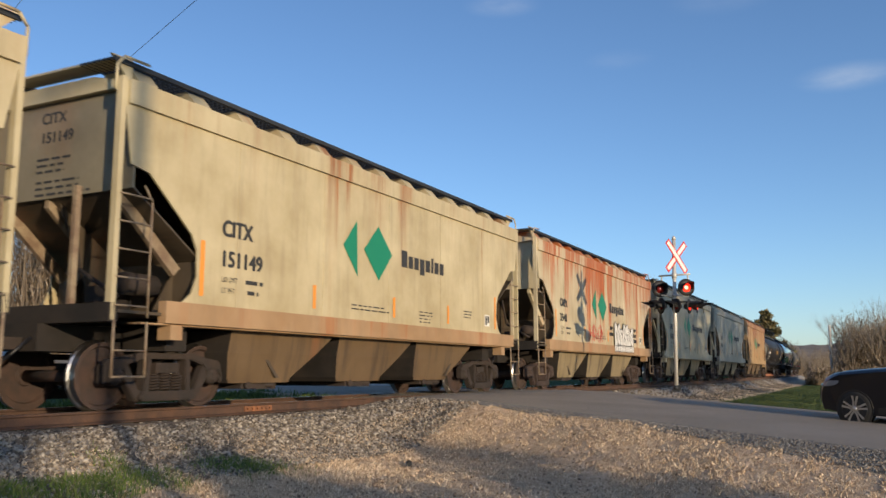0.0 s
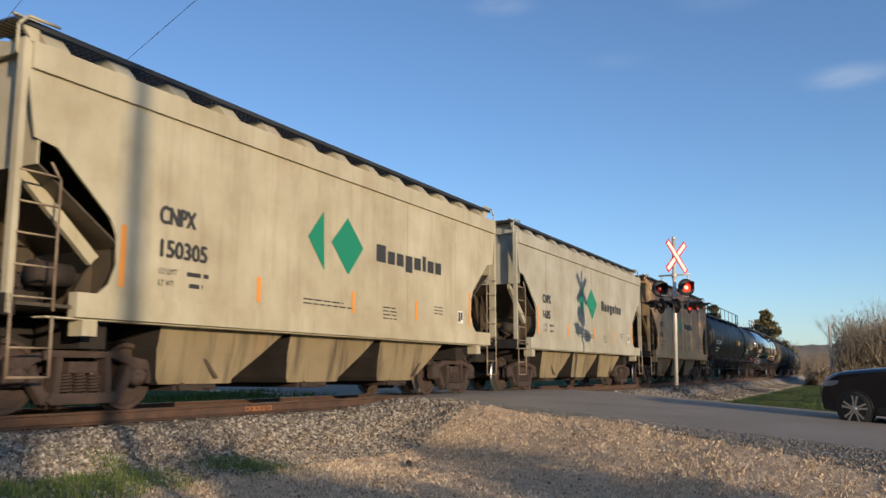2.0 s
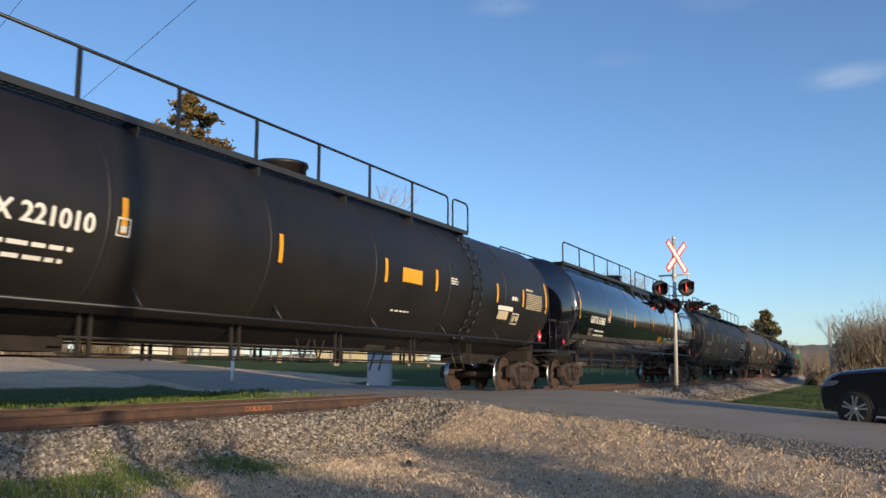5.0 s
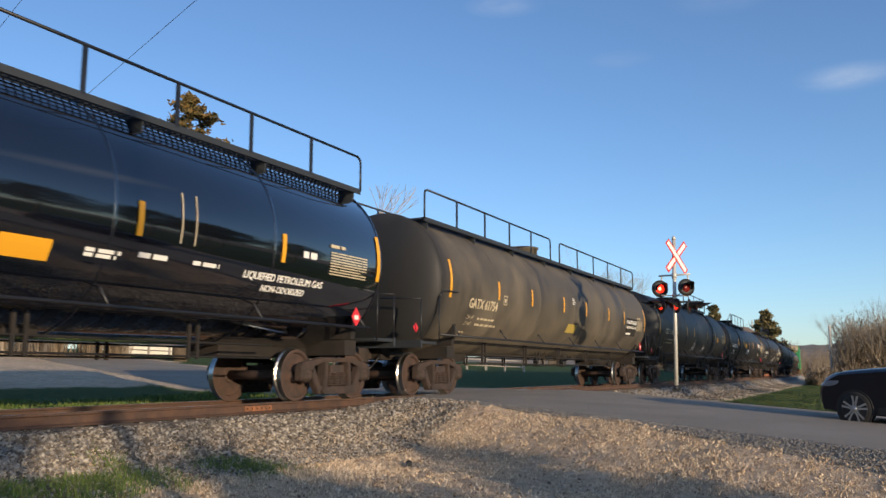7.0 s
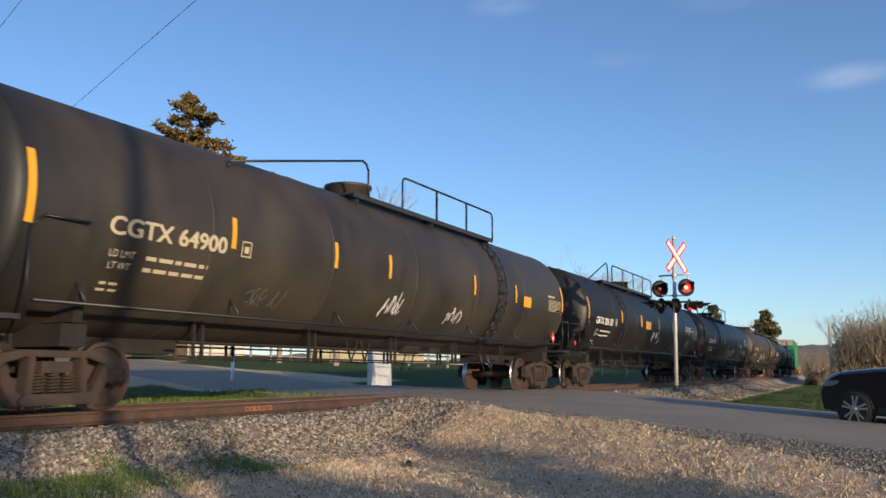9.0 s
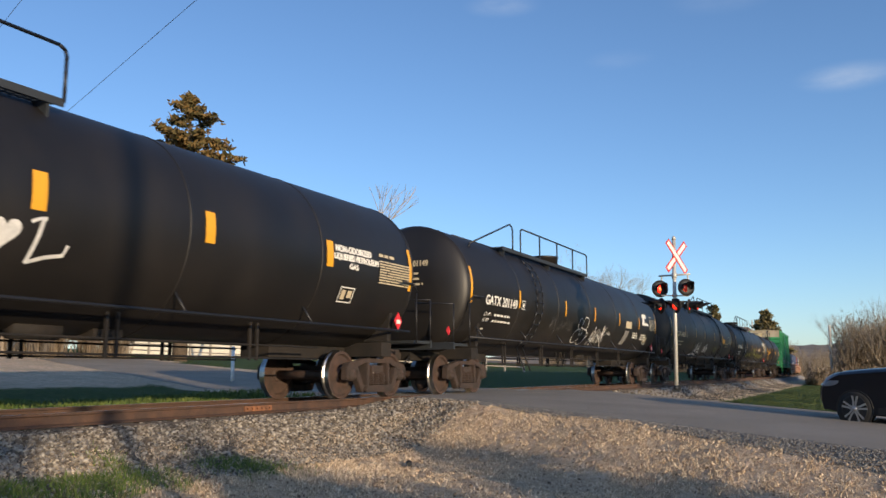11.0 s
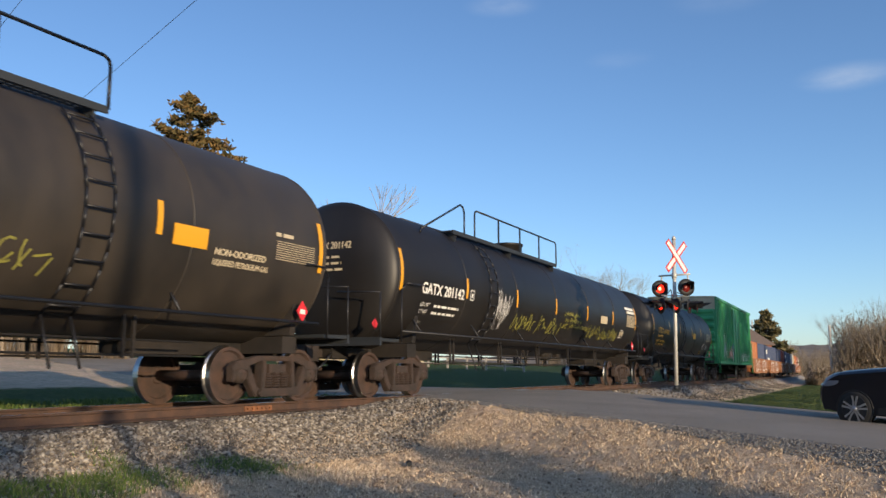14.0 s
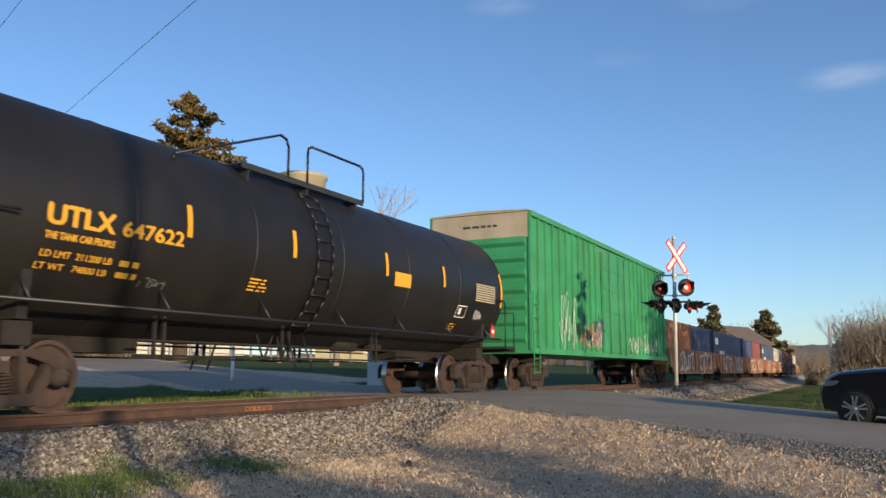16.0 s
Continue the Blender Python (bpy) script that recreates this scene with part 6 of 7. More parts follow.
        return hd, lens

    # upper pair, to the road
    bm = bmesh.new()
    rod(bm, face @ Vector((-0.50, 0.0, 3.40)), face @ Vector((0.50, 0.0, 3.40)), 0.028, 10)
    lathe(bm, [(3.31, 0.075), (3.47, 0.075)], 12, axis=2)
    for s in (-1, 1):
        a, b = face @ Vector((s * 0.42, 0.0, 3.40)), face @ Vector((s * 0.42, 0.06, 3.02))
        rod(bm, a, b, 0.024, 8)
    part("upper_arm", bm, M_POST, sig, "grey lamp arm")
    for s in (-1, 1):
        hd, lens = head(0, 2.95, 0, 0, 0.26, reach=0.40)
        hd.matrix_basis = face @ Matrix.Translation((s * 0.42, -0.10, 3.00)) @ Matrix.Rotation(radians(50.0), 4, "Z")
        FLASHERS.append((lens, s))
    # lower arms carry lamps for the other approaches, seen from the side and behind
    R = Vector((0.8915, 0.453, 0))
    bm = bmesh.new()
    rod(bm, R * -0.74 + Vector((0, 0, 2.60)), R * 0.84 + Vector((0, 0, 2.60)), 0.034, 10)
    lathe(bm, [(2.52, 0.085), (2.68, 0.085)], 12, axis=2)
    part("lower_arm", bm, M_SIGNAL_BLACK, sig, "black lamp arm")
    bm = bmesh.new()
    lathe(bm, [(2.74, 0.075), (2.82, 0.075)], 12, axis=2)
    rod(bm, R * -0.40 + Vector((0, 0, 2.78)), R * 0.42 + Vector((0, 0, 2.78)), 0.018, 8)
    part("brace", bm, M_POST, sig, "grey arm brace")
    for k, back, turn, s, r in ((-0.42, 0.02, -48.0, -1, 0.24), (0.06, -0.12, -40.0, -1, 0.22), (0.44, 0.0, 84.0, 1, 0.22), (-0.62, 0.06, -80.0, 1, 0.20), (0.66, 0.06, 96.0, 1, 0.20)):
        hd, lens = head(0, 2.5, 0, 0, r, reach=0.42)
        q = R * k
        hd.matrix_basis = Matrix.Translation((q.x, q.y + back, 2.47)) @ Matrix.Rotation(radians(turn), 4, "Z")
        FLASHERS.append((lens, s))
    return sig


build_signal()


# ---- waiting car ----
def car_paint_gloss():
    m = material("gloss_midnight_paint", (0.006, 0.007, 0.012), 0.34, 0.0, 0.35)
    b = m.node_tree.nodes["Principled BSDF"]
    b.inputs["Coat Weight"].default_value = 0.15
    b.inputs["Coat Roughness"].default_value = 0.06
    return m


M_CARPAINT = car_paint_gloss()
M_TYRE = mottled("tyre_rubber", (0.018, 0.018, 0.018), (0.03, 0.029, 0.028), 6, 0.85)
M_ALLOY = material("silver_alloy", (0.46, 0.46, 0.47), 0.36, 0.85)
M_CARGLASS = material("dark_car_glass", (0.01, 0.012, 0.014), 0.04, 0.0, 0.8)
M_HEADLAMP = material("clear_headlamp", (0.22, 0.23, 0.25), 0.10, 0.0, 0.8)
M_TRIM = material("black_plastic_trim", (0.015, 0.015, 0.015), 0.55)


def build_car():
    """Along +y its nose; origin on the road under the middle of the front axle."""
    car = empty("waiting_car", "dark midnight-blue crossover car waiting at the crossing with silver wheels", "car")
    prof = [(0.84, 0.30), (0.90, 0.46), (0.89, 0.62), (0.84, 0.76), (0.74, 0.86), (0.58, 0.93), (0.30, 0.985), (-0.05, 1.03), (-0.40, 1.07), (-0.66, 1.10), (-0.76, 1.13), (-1.05, 1.33), (-1.35, 1.50), (-1.65, 1.59), (-2.1, 1.63), (-2.7, 1.63), (-3.2, 1.57), (-3.5, 1.36), (-3.66, 1.06), (-3.72, 0.68), (-3.66, 0.36), (-3.1, 0.26), (-1.4, 0.24), (-0.4, 0.25), (0.4, 0.26)]
    n = len(prof)

    def skin(x, y, z, out=0.0):
        """A point of the body: the profile at a width x, drawn in towards nose, tail and roof."""
        q = abs(x) / 0.90
        if y > 0.3:
            y = y - 0.20 * q ** 4 * (y - 0.3) / 0.6 - 0.07 * q ** 2
        if y < -3.2:
            y = y + 0.20 * q ** 3
        if y > -0.8 and z > 0.7:
            z = z - 0.07 * q ** 4
        w = x
        if z > 1.06:
            w = x * (1 - 0.25 * min(1, (z - 1.06) / 0.52))
        elif z < 0.40:
            w = x * (1 - 0.012 * (0.40 - z) / 0.15)
        if y > 0.35:
            w = w * (1 - 0.16 * ((y - 0.35) / 0.5) ** 2)
        return (w + out * (1 if x > 0 else -1) * q ** 2, y + (out * (1 - q ** 2) if y > 0.4 else 0), z)

    xs = [-0.90, -0.885, -0.84, -0.74, -0.55, -0.28, 0.0, 0.28, 0.55, 0.74, 0.84, 0.885, 0.90]
    bm = bmesh.new()
    rings = [[bm.verts.new(skin(x, y, z - 0.025 * (abs(x) > 0.88))) for y, z in prof] for x in xs]
    for A, B in zip(rings[:-1], rings[1:]):
        for k in range(n):
            bm.faces.new((A[k], B[k], B[(k + 1) % n], A[(k + 1) % n])).smooth = True
    # sides: strips from the sill up to the profile's upper line
    for ring in (rings[0], rings[-1]):
        bm.faces.new(ring[:10] + ring[18:])
        bm.faces.new(ring[9:19])
    bmesh.ops.recalc_face_normals(bm, faces=bm.faces)
    part("body", bm, M_CARPAINT, car)
    for s in (-1, 1):
        for ya in (0.0, -2.72):
            bm = bmesh.new()
            lathe(bm, [(s * 0.80, 0.0), (s * 0.80, 0.335), (s * 0.903, 0.335), (s * 0.905, 0.333), (s * 0.903, 0.325), (s * 0.903, 0.0)], 30, axis=0, centre=(ya, 0.315))
            part("wheel_arch", bm, M_TRIM, car, "black wheel arch")
            bm = bmesh.new()
            lathe(bm, [(s * 0.70, 0.22), (s * 0.70, 0.30), (s * 0.74, 0.315), (s * 0.885, 0.315), (s * 0.908, 0.30), (s * 0.908, 0.235)], 34, axis=0, centre=(ya, 0.315))
            w = part("wheel", bm, M_TYRE, car, "black tyre")
            bm = bmesh.new()
            lathe(bm, [(s * 0.80, 0.0), (s * 0.80, 0.232), (s * 0.911, 0.236), (s * 0.911, 0.22), (s * 0.906, 0.21), (s * 0.906, 0.0)], 34, axis=0, centre=(ya, 0.315))
            part("rim", bm, M_TRIM, w)
            bm = bmesh.new()
            for i in range(5):
                a = i * math.tau / 5 + 0.35
                ca, sa = math.cos(a), math.sin(a)
                P = lambda r, o: (ya + r * ca - o * sa, 0.315 + r * sa + o * ca)
                for d in (-1, 1):
                    slab(bm, [P(0.03, d * 0.004), P(0.11, d * 0.006), P(0.225, d * 0.026), P(0.225, d * 0.062), P(0.11, d * 0.036), P(0.03, d * 0.034)], 0, s * 0.900, s * 0.916)
            lathe(bm, [(s * 0.89, 0.05), (s * 0.920, 0.045), (s * 0.922, 0.0)], 14, axis=0, centre=(ya, 0.315))
            part("spokes", bm, M_ALLOY, w, "five-spoke silver wheel face")
        # headlamp wrapped round the wing's corner
        bm = bmesh.new()
        grid = []
        for i in range(7):
            x = s * (0.60 + 0.30 * i / 6)
            row = []
            for jj in range(4):
                w = jj / 3
                y, z = 0.89 + (0.70 - 0.89) * w, 0.70 + (0.845 - 0.70) * w
                row.append(bm.verts.new(skin(x, y, z, 0.012)))
            grid.append(row)
        for i in range(3):
            y = 0.62 - 0.17 * i
            grid.append([bm.verts.new(skin(s * 0.90, y, 0.76 + 0.035 * i + (0.10 - 0.03 * i) * jj / 3, 0.012)) for jj in range(4)])
        for A, B in zip(grid[:-1], grid[1:]):
            for jj in range(3):
                bm.faces.new((A[jj], B[jj], B[jj + 1], A[jj + 1])).smooth = True
        bmesh.ops.recalc_face_normals(bm, faces=bm.faces)
        part("headlamp", bm, M_HEADLAMP, car, "clear headlamp wrapped round the wing")
        bm = bmesh.new()
        outer = [(-0.86, 1.12), (-1.15, 1.32), (-1.45, 1.47), (-1.75, 1.54), (-2.1, 1.57), (-2.7, 1.57), (-3.1, 1.50), (-3.38, 1.22), (-3.30, 1.13), (-2.2, 1.10)]
        A = [bm.verts.new((s * 0.90 * (1 - 0.25 * min(1, (z - 1.06) / 0.52)) + s * 0.012, y, z)) for y, z in outer]
        B = [bm.verts.new((v.co.x - s * 0.04, v.co.y, v.co.z)) for v in A]
        bm.faces.new(A)
        bm.faces.new(B[::-1])
        for i in range(len(A)):
            bm.faces.new((A[i], B[i], B[(i + 1) % len(A)], A[(i + 1) % len(A)]))
        bmesh.ops.recalc_face_normals(bm, faces=bm.faces)
        part("side_window", bm, M_CARGLASS, car, "dark side glass")
        bm = bmesh.new()
        slab(bm, [(-0.86, 1.10), (-1.04, 1.09), (-1.06, 1.25), (-0.92, 1.24)], 0, s * 0.88, s * 1.08)
        bmesh.ops.bevel(bm, geom=bm.edges[:], offset=0.025, segments=2, affect="EDGES")
        part("door_mirror", bm, M_CARPAINT, car)
        bm = bmesh.new()
        box(bm, *sorted((s * 0.86, s * 0.912)), -2.3, -0.42, 0.25, 0.36)
        part("door_sill", bm, M_TRIM, car)
        bm = bmesh.new()
        slab(bm, [(-3.70, 0.78), (-3.35, 0.84), (-3.45, 1.02), (-3.66, 0.98)], 0, s * 0.70, s * 0.89)
        part("tail_lamp", bm, M_SIGN_RED, car, "red tail lamp")
    bm = bmesh.new()
    A = [bm.verts.new((x, y, z)) for x, y, z in ((-0.74, -0.80, 1.168), (0.74, -0.80, 1.168), (0.60, -1.34, 1.505), (-0.60, -1.34, 1.505))]
    B = [bm.verts.new((v.co.x, v.co.y + 0.012, v.co.z + 0.016)) for v in A]
    bm.faces.new(A)
    bm.faces.new(B)
    for i in range(4):
        bm.faces.new((A[i], A[(i + 1) % 4], B[(i + 1) % 4], B[i]))
    bmesh.ops.recalc_face_normals(bm, faces=bm.faces)
    part("windscreen", bm, M_CARGLASS, car, "dark windscreen")
    bm = bmesh.new()
    slab(bm, [(0.885, 0.40), (0.915, 0.45), (0.905, 0.62), (0.87, 0.66)], 0, -0.42, 0.42)
    part("grille", bm, M_TRIM, car)
    # nose towards the track, along the road
    car.matrix_basis = Matrix.Translation((-0.02, 17.69, -0.45)) @ Matrix.Rotation(radians(63.4), 4, "Z") @ Matrix.Rotation(radians(2.6), 4, "X")
    return car


build_car()

# ---- trees and brush ----
M_BARK = mottled("grey_brown_bark", (0.10, 0.075, 0.055), (0.16, 0.12, 0.085), 6, 0.9, grain=0.5, grain_scale=30)
M_TWIG = mottled("pale_brown_twigs", (0.24, 0.19, 0.14), (0.33, 0.27, 0.20), 0.8, 0.9)


def leafy(name, a, b):
    m = material(name, a, 0.75, 0.0, 0.25)
    geo = m.node_tree.nodes.new("ShaderNodeNewGeometry")
    c = ramp(m, geo.outputs["Random Per Island"], [(0.1, a), (0.9, b)])
    colour(m, c)
    return m


M_PINE = leafy("pine_needles", (0.060, 0.055, 0.020), (0.20, 0.125, 0.045))
M_SPRUCE = leafy("spruce_needles", (0.075, 0.075, 0.032), (0.20, 0.16, 0.08))
M_LEAF = leafy("spring_leaves", (0.05, 0.075, 0.02), (0.14, 0.12, 0.04))
M_BRUSH = leafy("brown_brush_twigs", (0.19, 0.145, 0.10), (0.40, 0.32, 0.23))
M_STRAW = leafy("dry_straw", (0.30, 0.20, 0.125), (0.95, 0.77, 0.55))
M_VERGE = leafy("mown_verge_blades", (0.035, 0.060, 0.016), (0.10, 0.118, 0.040))
M_BLADE = leafy("green_grass_blades", (0.05, 0.10, 0.018), (0.19, 0.23, 0.06))


def needle_clump(V, F, c, r, n, rnd, flat=0.5, size=0.22):
    for _ in range(n):
        d = Vector((rnd.gauss(0, 1), rnd.gauss(0, 1), rnd.gauss(0, flat)))
        p = c + d * r * 0.5
        a = Vector((rnd.uniform(-1, 1), rnd.uniform(-1, 1), rnd.uniform(-0.3, 0.9))).normalized() * size * rnd.uniform(0.6, 1.3)
        b = a.cross(Vector((rnd.uniform(-1, 1), rnd.uniform(-1, 1), rnd.uniform(-1, 1)))).normalized() * size * 0.35
        k = len(V)
        V += [tuple(p - b), tuple(p + b), tuple(p + a + b * 0.3), tuple(p + a - b * 0.3)]
        F.append((k, k + 1, k + 2, k + 3))


def conifer(name, label, base, height, width, mat, rnd, start=0.15, ragged=0.5, whorls=22, clump=34, size=0.30, round_top=1.6):
    tree = empty(name, label, "tree")
    tree.matrix_basis = Matrix.Translation(base)
    bm = bmesh.new()
    rod(bm, (0, 0, -0.3), (0, 0, height * 0.55), width * 0.05 + 0.12, 9, width * 0.03 + 0.06)
    rod(bm, (0, 0, height * 0.55), (0.05, 0, height * 0.97), width * 0.03 + 0.06, 7, 0.03)
    V, F = [], []
    for k in range(whorls):
        w = k / (whorls - 1)
        z = height * (start + (1 - start) * w)
        reach = width / 2 * (1 - w ** round_top) * (0.55 + 0.45 * min(1, 4 * (w + 0.08)))
        nb = rnd.randint(4, 6)
        for i in range(nb):
            a = rnd.uniform(0, 6.28)
            L = max(0.25, reach * rnd.uniform(1 - ragged, 1.1))
            tip = Vector((math.cos(a) * L, math.sin(a) * L, z + L * rnd.uniform(-0.05, 0.32)))
            root = Vector((0, 0, z - 0.1))
            rod(bm, root, tip, 0.035 + L * 0.008, 4, 0.012, caps=False)
            steps = max(2, int(L / 0.55))
            for s in range(steps):
                q = root.lerp(tip, 0.35 + 0.65 * (s + 1) / steps)
                needle_clump(V, F, q, 0.28 + 0.16 * L / steps, int(clump * rnd.uniform(0.6, 1.2)), rnd, 0.5, size)
    part("trunk", bm, M_BARK, tree)
    me = mesh_from("crown", V, F, [mat], smooth=False)
    cr = new("crown", me)
    cr.parent = tree
    return tree


def bare_tree(name, label, base, height, rnd, mat=None, spread=0.55, depth=5, r0=None, leaves=0, leaf_mat=None, leaf=0.12):
    tree = empty(name, label, "tree")
    tree.matrix_basis = Matrix.Translation(base)
    bm = bmesh.new()
    V, F = [], []

    def grow(p, d, L, r, n):
        q = p + d * L
        rod(bm, p, q, r, 6 if n > 3 else 3, r * 0.68, caps=False)
        if n == 0:
            if leaves:
                needle_clump(V, F, q, 0.5, leaves, rnd, 0.8, leaf)
            return
        for _ in range(rnd.choice((2, 3, 3))):
            e = (d + Vector((rnd.gauss(0, spread), rnd.gauss(0, spread), rnd.uniform(-0.12, 0.35)))).normalized()
            grow(q, e, L * rnd.uniform(0.62, 0.86), r * 0.6, n - 1)

    grow(Vector((0, 0, -0.3)), Vector((rnd.uniform(-0.05, 0.05), rnd.uniform(-0.05, 0.05), 1)).normalized(), height * 0.27, r0 or height * 0.018, depth)
    part("trunk", bm, mat or M_TWIG, tree)
    if leaves:
        cr = new("crown", mesh_from("crown", V, F, [leaf_mat or M_LEAF], smooth=False))
        cr.parent = tree
    return tree


def gz(x, y):
    return float(ground_z(np.array([x]), np.array([y]))[0])


rt = random.Random(21)
# tall ragged pine beyond the road, lit by the low sun
conifer("pine_tree", "tall ragged pine with sunlit brownish needles", (-42.2, 43.6, gz(-42.2, 43.6)), 18.5, 8.2, M_PINE, rt, start=0.30, ragged=0.55, whorls=27, clump=30, size=0.32, round_top=5.0)
conifer("spruce_tree", "dark narrow spruce beyond the track", (-20.2, 124.2, gz(-20.2, 124.2)), 9.6, 4.6, M_SPRUCE, rt, start=0.1, ragged=0.3, whorls=20, clump=12, size=0.5)
conifer("spruce_tree", "dark narrow spruce beyond the track", (-23.0, 131.0, gz(-23.0, 131.0)), 8.0, 4.2, M_SPRUCE, rt, start=0.1, ragged=0.3, whorls=16, clump=12, size=0.5)
conifer("cedar_tree", "broad dark evergreen with a rounded top", (-16.0, 149.0, gz(-16.0, 149.0)), 10.2, 9.0, M_SPRUCE, rt, start=0.05, ragged=0.35, whorls=18, clump=16, size=0.75)
bare_tree("bare_tree", "bare thin-branched tree in early spring", (-38.7, 57.2, gz(-38.7, 57.2)), 16.0, rt, depth=5, spread=0.33)
bare_tree("bare_tree", "bare thin-branched tree in early spring", (-41.5, 53.5, gz(-41.5, 53.5)), 13.2, rt, depth=5, spread=0.33)
for x, y, hgt in ((-25.6, 87.0, 12.0), (-23.8, 90.0, 9.5), (-27.4, 88.0, 10.0)):
    bare_tree("bare_tree", "bare rounded tree with a haze of twigs", (x, y, gz(x, y)), hgt, rt, depth=8, spread=0.38, r0=0.16)
# shrubs against the sky at the left edge
for x, y, hgt in ((-48.2, 36.6, 13.8), (-51.5, 34.5, 15.0), (-46.5, 33.5, 12.0)):
    bare_tree("bare_tree", "bare brownish tree with a haze of twigs", (x, y, gz(x, y)), hgt, rt, depth=8, spread=0.40, r0=0.13)


def thicket(name, label, spots, rnd, hmin, hmax, mat, twigs=46):
    """Dense leafless brush: many thin upright twigs in clumps."""
    V, F = [], []
    for x, y in spots:
        z0 = gz(x, y)
        top = rnd.uniform(hmin, hmax)
        for _ in range(twigs):
            a, r = rnd.uniform(0, 6.28), rnd.uniform(0, 1.3)
            p = Vector((x + math.cos(a) * r * 0.5, y + math.sin(a) * r * 0.5, z0 - 0.2))
            lean = Vector((math.cos(a) * r * 0.22 + rnd.gauss(0, 0.08), math.sin(a) * r * 0.22 + rnd.gauss(0, 0.08), 1)).normalized()
            L = top * rnd.uniform(0.45, 1.0)
            w = 0.022 * rnd.uniform(0.6, 1.6)
            mid = p + lean * L * 0.55
            end = mid + (lean + Vector((rnd.gauss(0, 0.22), rnd.gauss(0, 0.22), 0))).normalized() * L * 0.45
            for q0, q1, w0, w1 in ((p, mid, w, w * 0.7), (mid, end, w * 0.7, w * 0.2)):
                k = len(V)
                V += [(q0.x - w0, q0.y, q0.z), (q0.x + w0, q0.y, q0.z), (q0.x, q0.y + w0, q0.z), (q1.x - w1, q1.y, q1.z), (q1.x + w1, q1.y, q1.z), (q1.x, q1.y + w1, q1.z)]
                F += [(k, k + 1, k + 4, k + 3), (k + 1, k + 2, k + 5, k + 4), (k + 2, k, k + 3, k + 5)]
            for _ in range(18):
                q = p.lerp(end, rnd.uniform(0.15, 1.0))
                d = Vector((rnd.gauss(0, 1), rnd.gauss(0, 1), rnd.uniform(-0.2, 1.0))).normalized() * rnd.uniform(0.25, 0.9)
                s = d.cross(Vector((0, 0, 1))).normalized() * 0.045 if d.z < 0.98 else Vector((0.045, 0, 0))
                k = len(V)
                V += [tuple(q - s), tuple(q + s), tuple(q + d)]
                F.append((k, k + 1, k + 2))
    ob = new(name, mesh_from(name, V, F, [mat], smooth=False))
    return tagged(ob, label, "brush", kind="stuff")


rb = random.Random(4)
spots = []
for k in range(240):
    y = rb.uniform(98, 126)
    spots.append((-2.6 + abs(rb.gauss(0, 1)) * 5.5, y))
thicket("thicket", "dense leafless brown brush beside the track", spots, rb, 4.0, 8.8, M_BRUSH, 62)
low = [(rb.uniform(-6.2, 8), rb.uniform(92, 99)) for _ in range(60)]
left_wood = [(-46.5 + rb.uniform(-5.5, 3.5), 37.6 + rb.uniform(-4.0, 3.2)) for _ in range(26)]
thicket("tall_thicket", "tall leafless wood beyond the track", left_wood, rb, 9.0, 15.0, M_BRUSH, 44)
thicket("low_thicket", "low dark brown scrub in front of the brush", low, rb, 1.2, 2.6, M_BRUSH, 40)
for x, y, hgt in ((-1.2, 104, 9.6), (1.6, 100, 10.4), (-3.8, 108, 9.0), (3.0, 96, 10.0), (0.4, 97, 9.2), (-2.4, 98, 8.6), (4.6, 101, 11.0), (-4.6, 112, 9.4), (2.4, 106, 10.6), (6.0, 98, 10.0)):
    bare_tree("bare_tree", "bare sapling standing in brown brush", (x, y, gz(x, y)), hgt, rb, depth=6, spread=0.42, r0=0.07)
far_spots = [(rb.uniform(-62, -19), rb.uniform(150, 230)) for _ in range(150)] + [(rb.uniform(-34, -7), rb.uniform(235, 300)) for _ in range(90)]
thicket("far_wood", "far leafless wood along the track's bend", far_spots, rb, 6.0, 11.0, M_BRUSH, 34)


# wooded ridge on the horizon
def ridge():
    m = mottled("far_wooded_hill", (0.20, 0.145, 0.095), (0.32, 0.235, 0.155), 0.03, 0.95, grain_scale=0.35)
    V, F = [], []
    n = 260
    r = random.Random(8)
    h = 24.0
    for k in range(n):
        x = -900 + 1500 * k / (n - 1)
        y = 700 - 0.12 * (x + 60)
        h = 20 + 5 * math.sin(x * 0.006 + 0.8) + 3 * math.sin(x * 0.021)
        V += [(x, y - 260, -2), (x, y - 120, h * 0.5), (x, y, h + r.uniform(-0.8, 1.6)), (x, y + 200, -2)]
    for k in range(n - 1):
        for j in range(3):
            F.append((4 * k + j, 4 * k + j + 1, 4 * k + 5 + j, 4 * k + 4 + j))
    tagged(new("ridge", mesh_from("ridge", V, F, [m])), "low wooded hills on the horizon", "hills", kind="structure")


ridge()


# ---- poles and wires ----
def pole(name, label, x, y, height, r, mat, arm=0.0, turn=0.0):
    z = gz(x, y)
    p = empty(name, label, "utility pole")
    p.matrix_basis = pose(x, y, z, 0, 0, turn)
    bm = bmesh.new()
    rod(bm, (0, 0, -0.4), (0, 0, height), r, 12, r * 0.7)
    part("pole_shaft", bm, mat, p)
    if arm:
        bm = bmesh.new()
        box(bm, -arm, arm, -0.06, 0.06, height - 0.7, height - 0.56)
        for q in (-0.9, -0.45, 0.45, 0.9):
            lathe(bm, [(height - 0.56, 0.03), (height - 0.5, 0.06), (height - 0.42, 0.05), (height - 0.4, 0.0)], 8, axis=2, centre=(q * arm, 0))
        part("cross_arm", bm, mat, p)
    return p


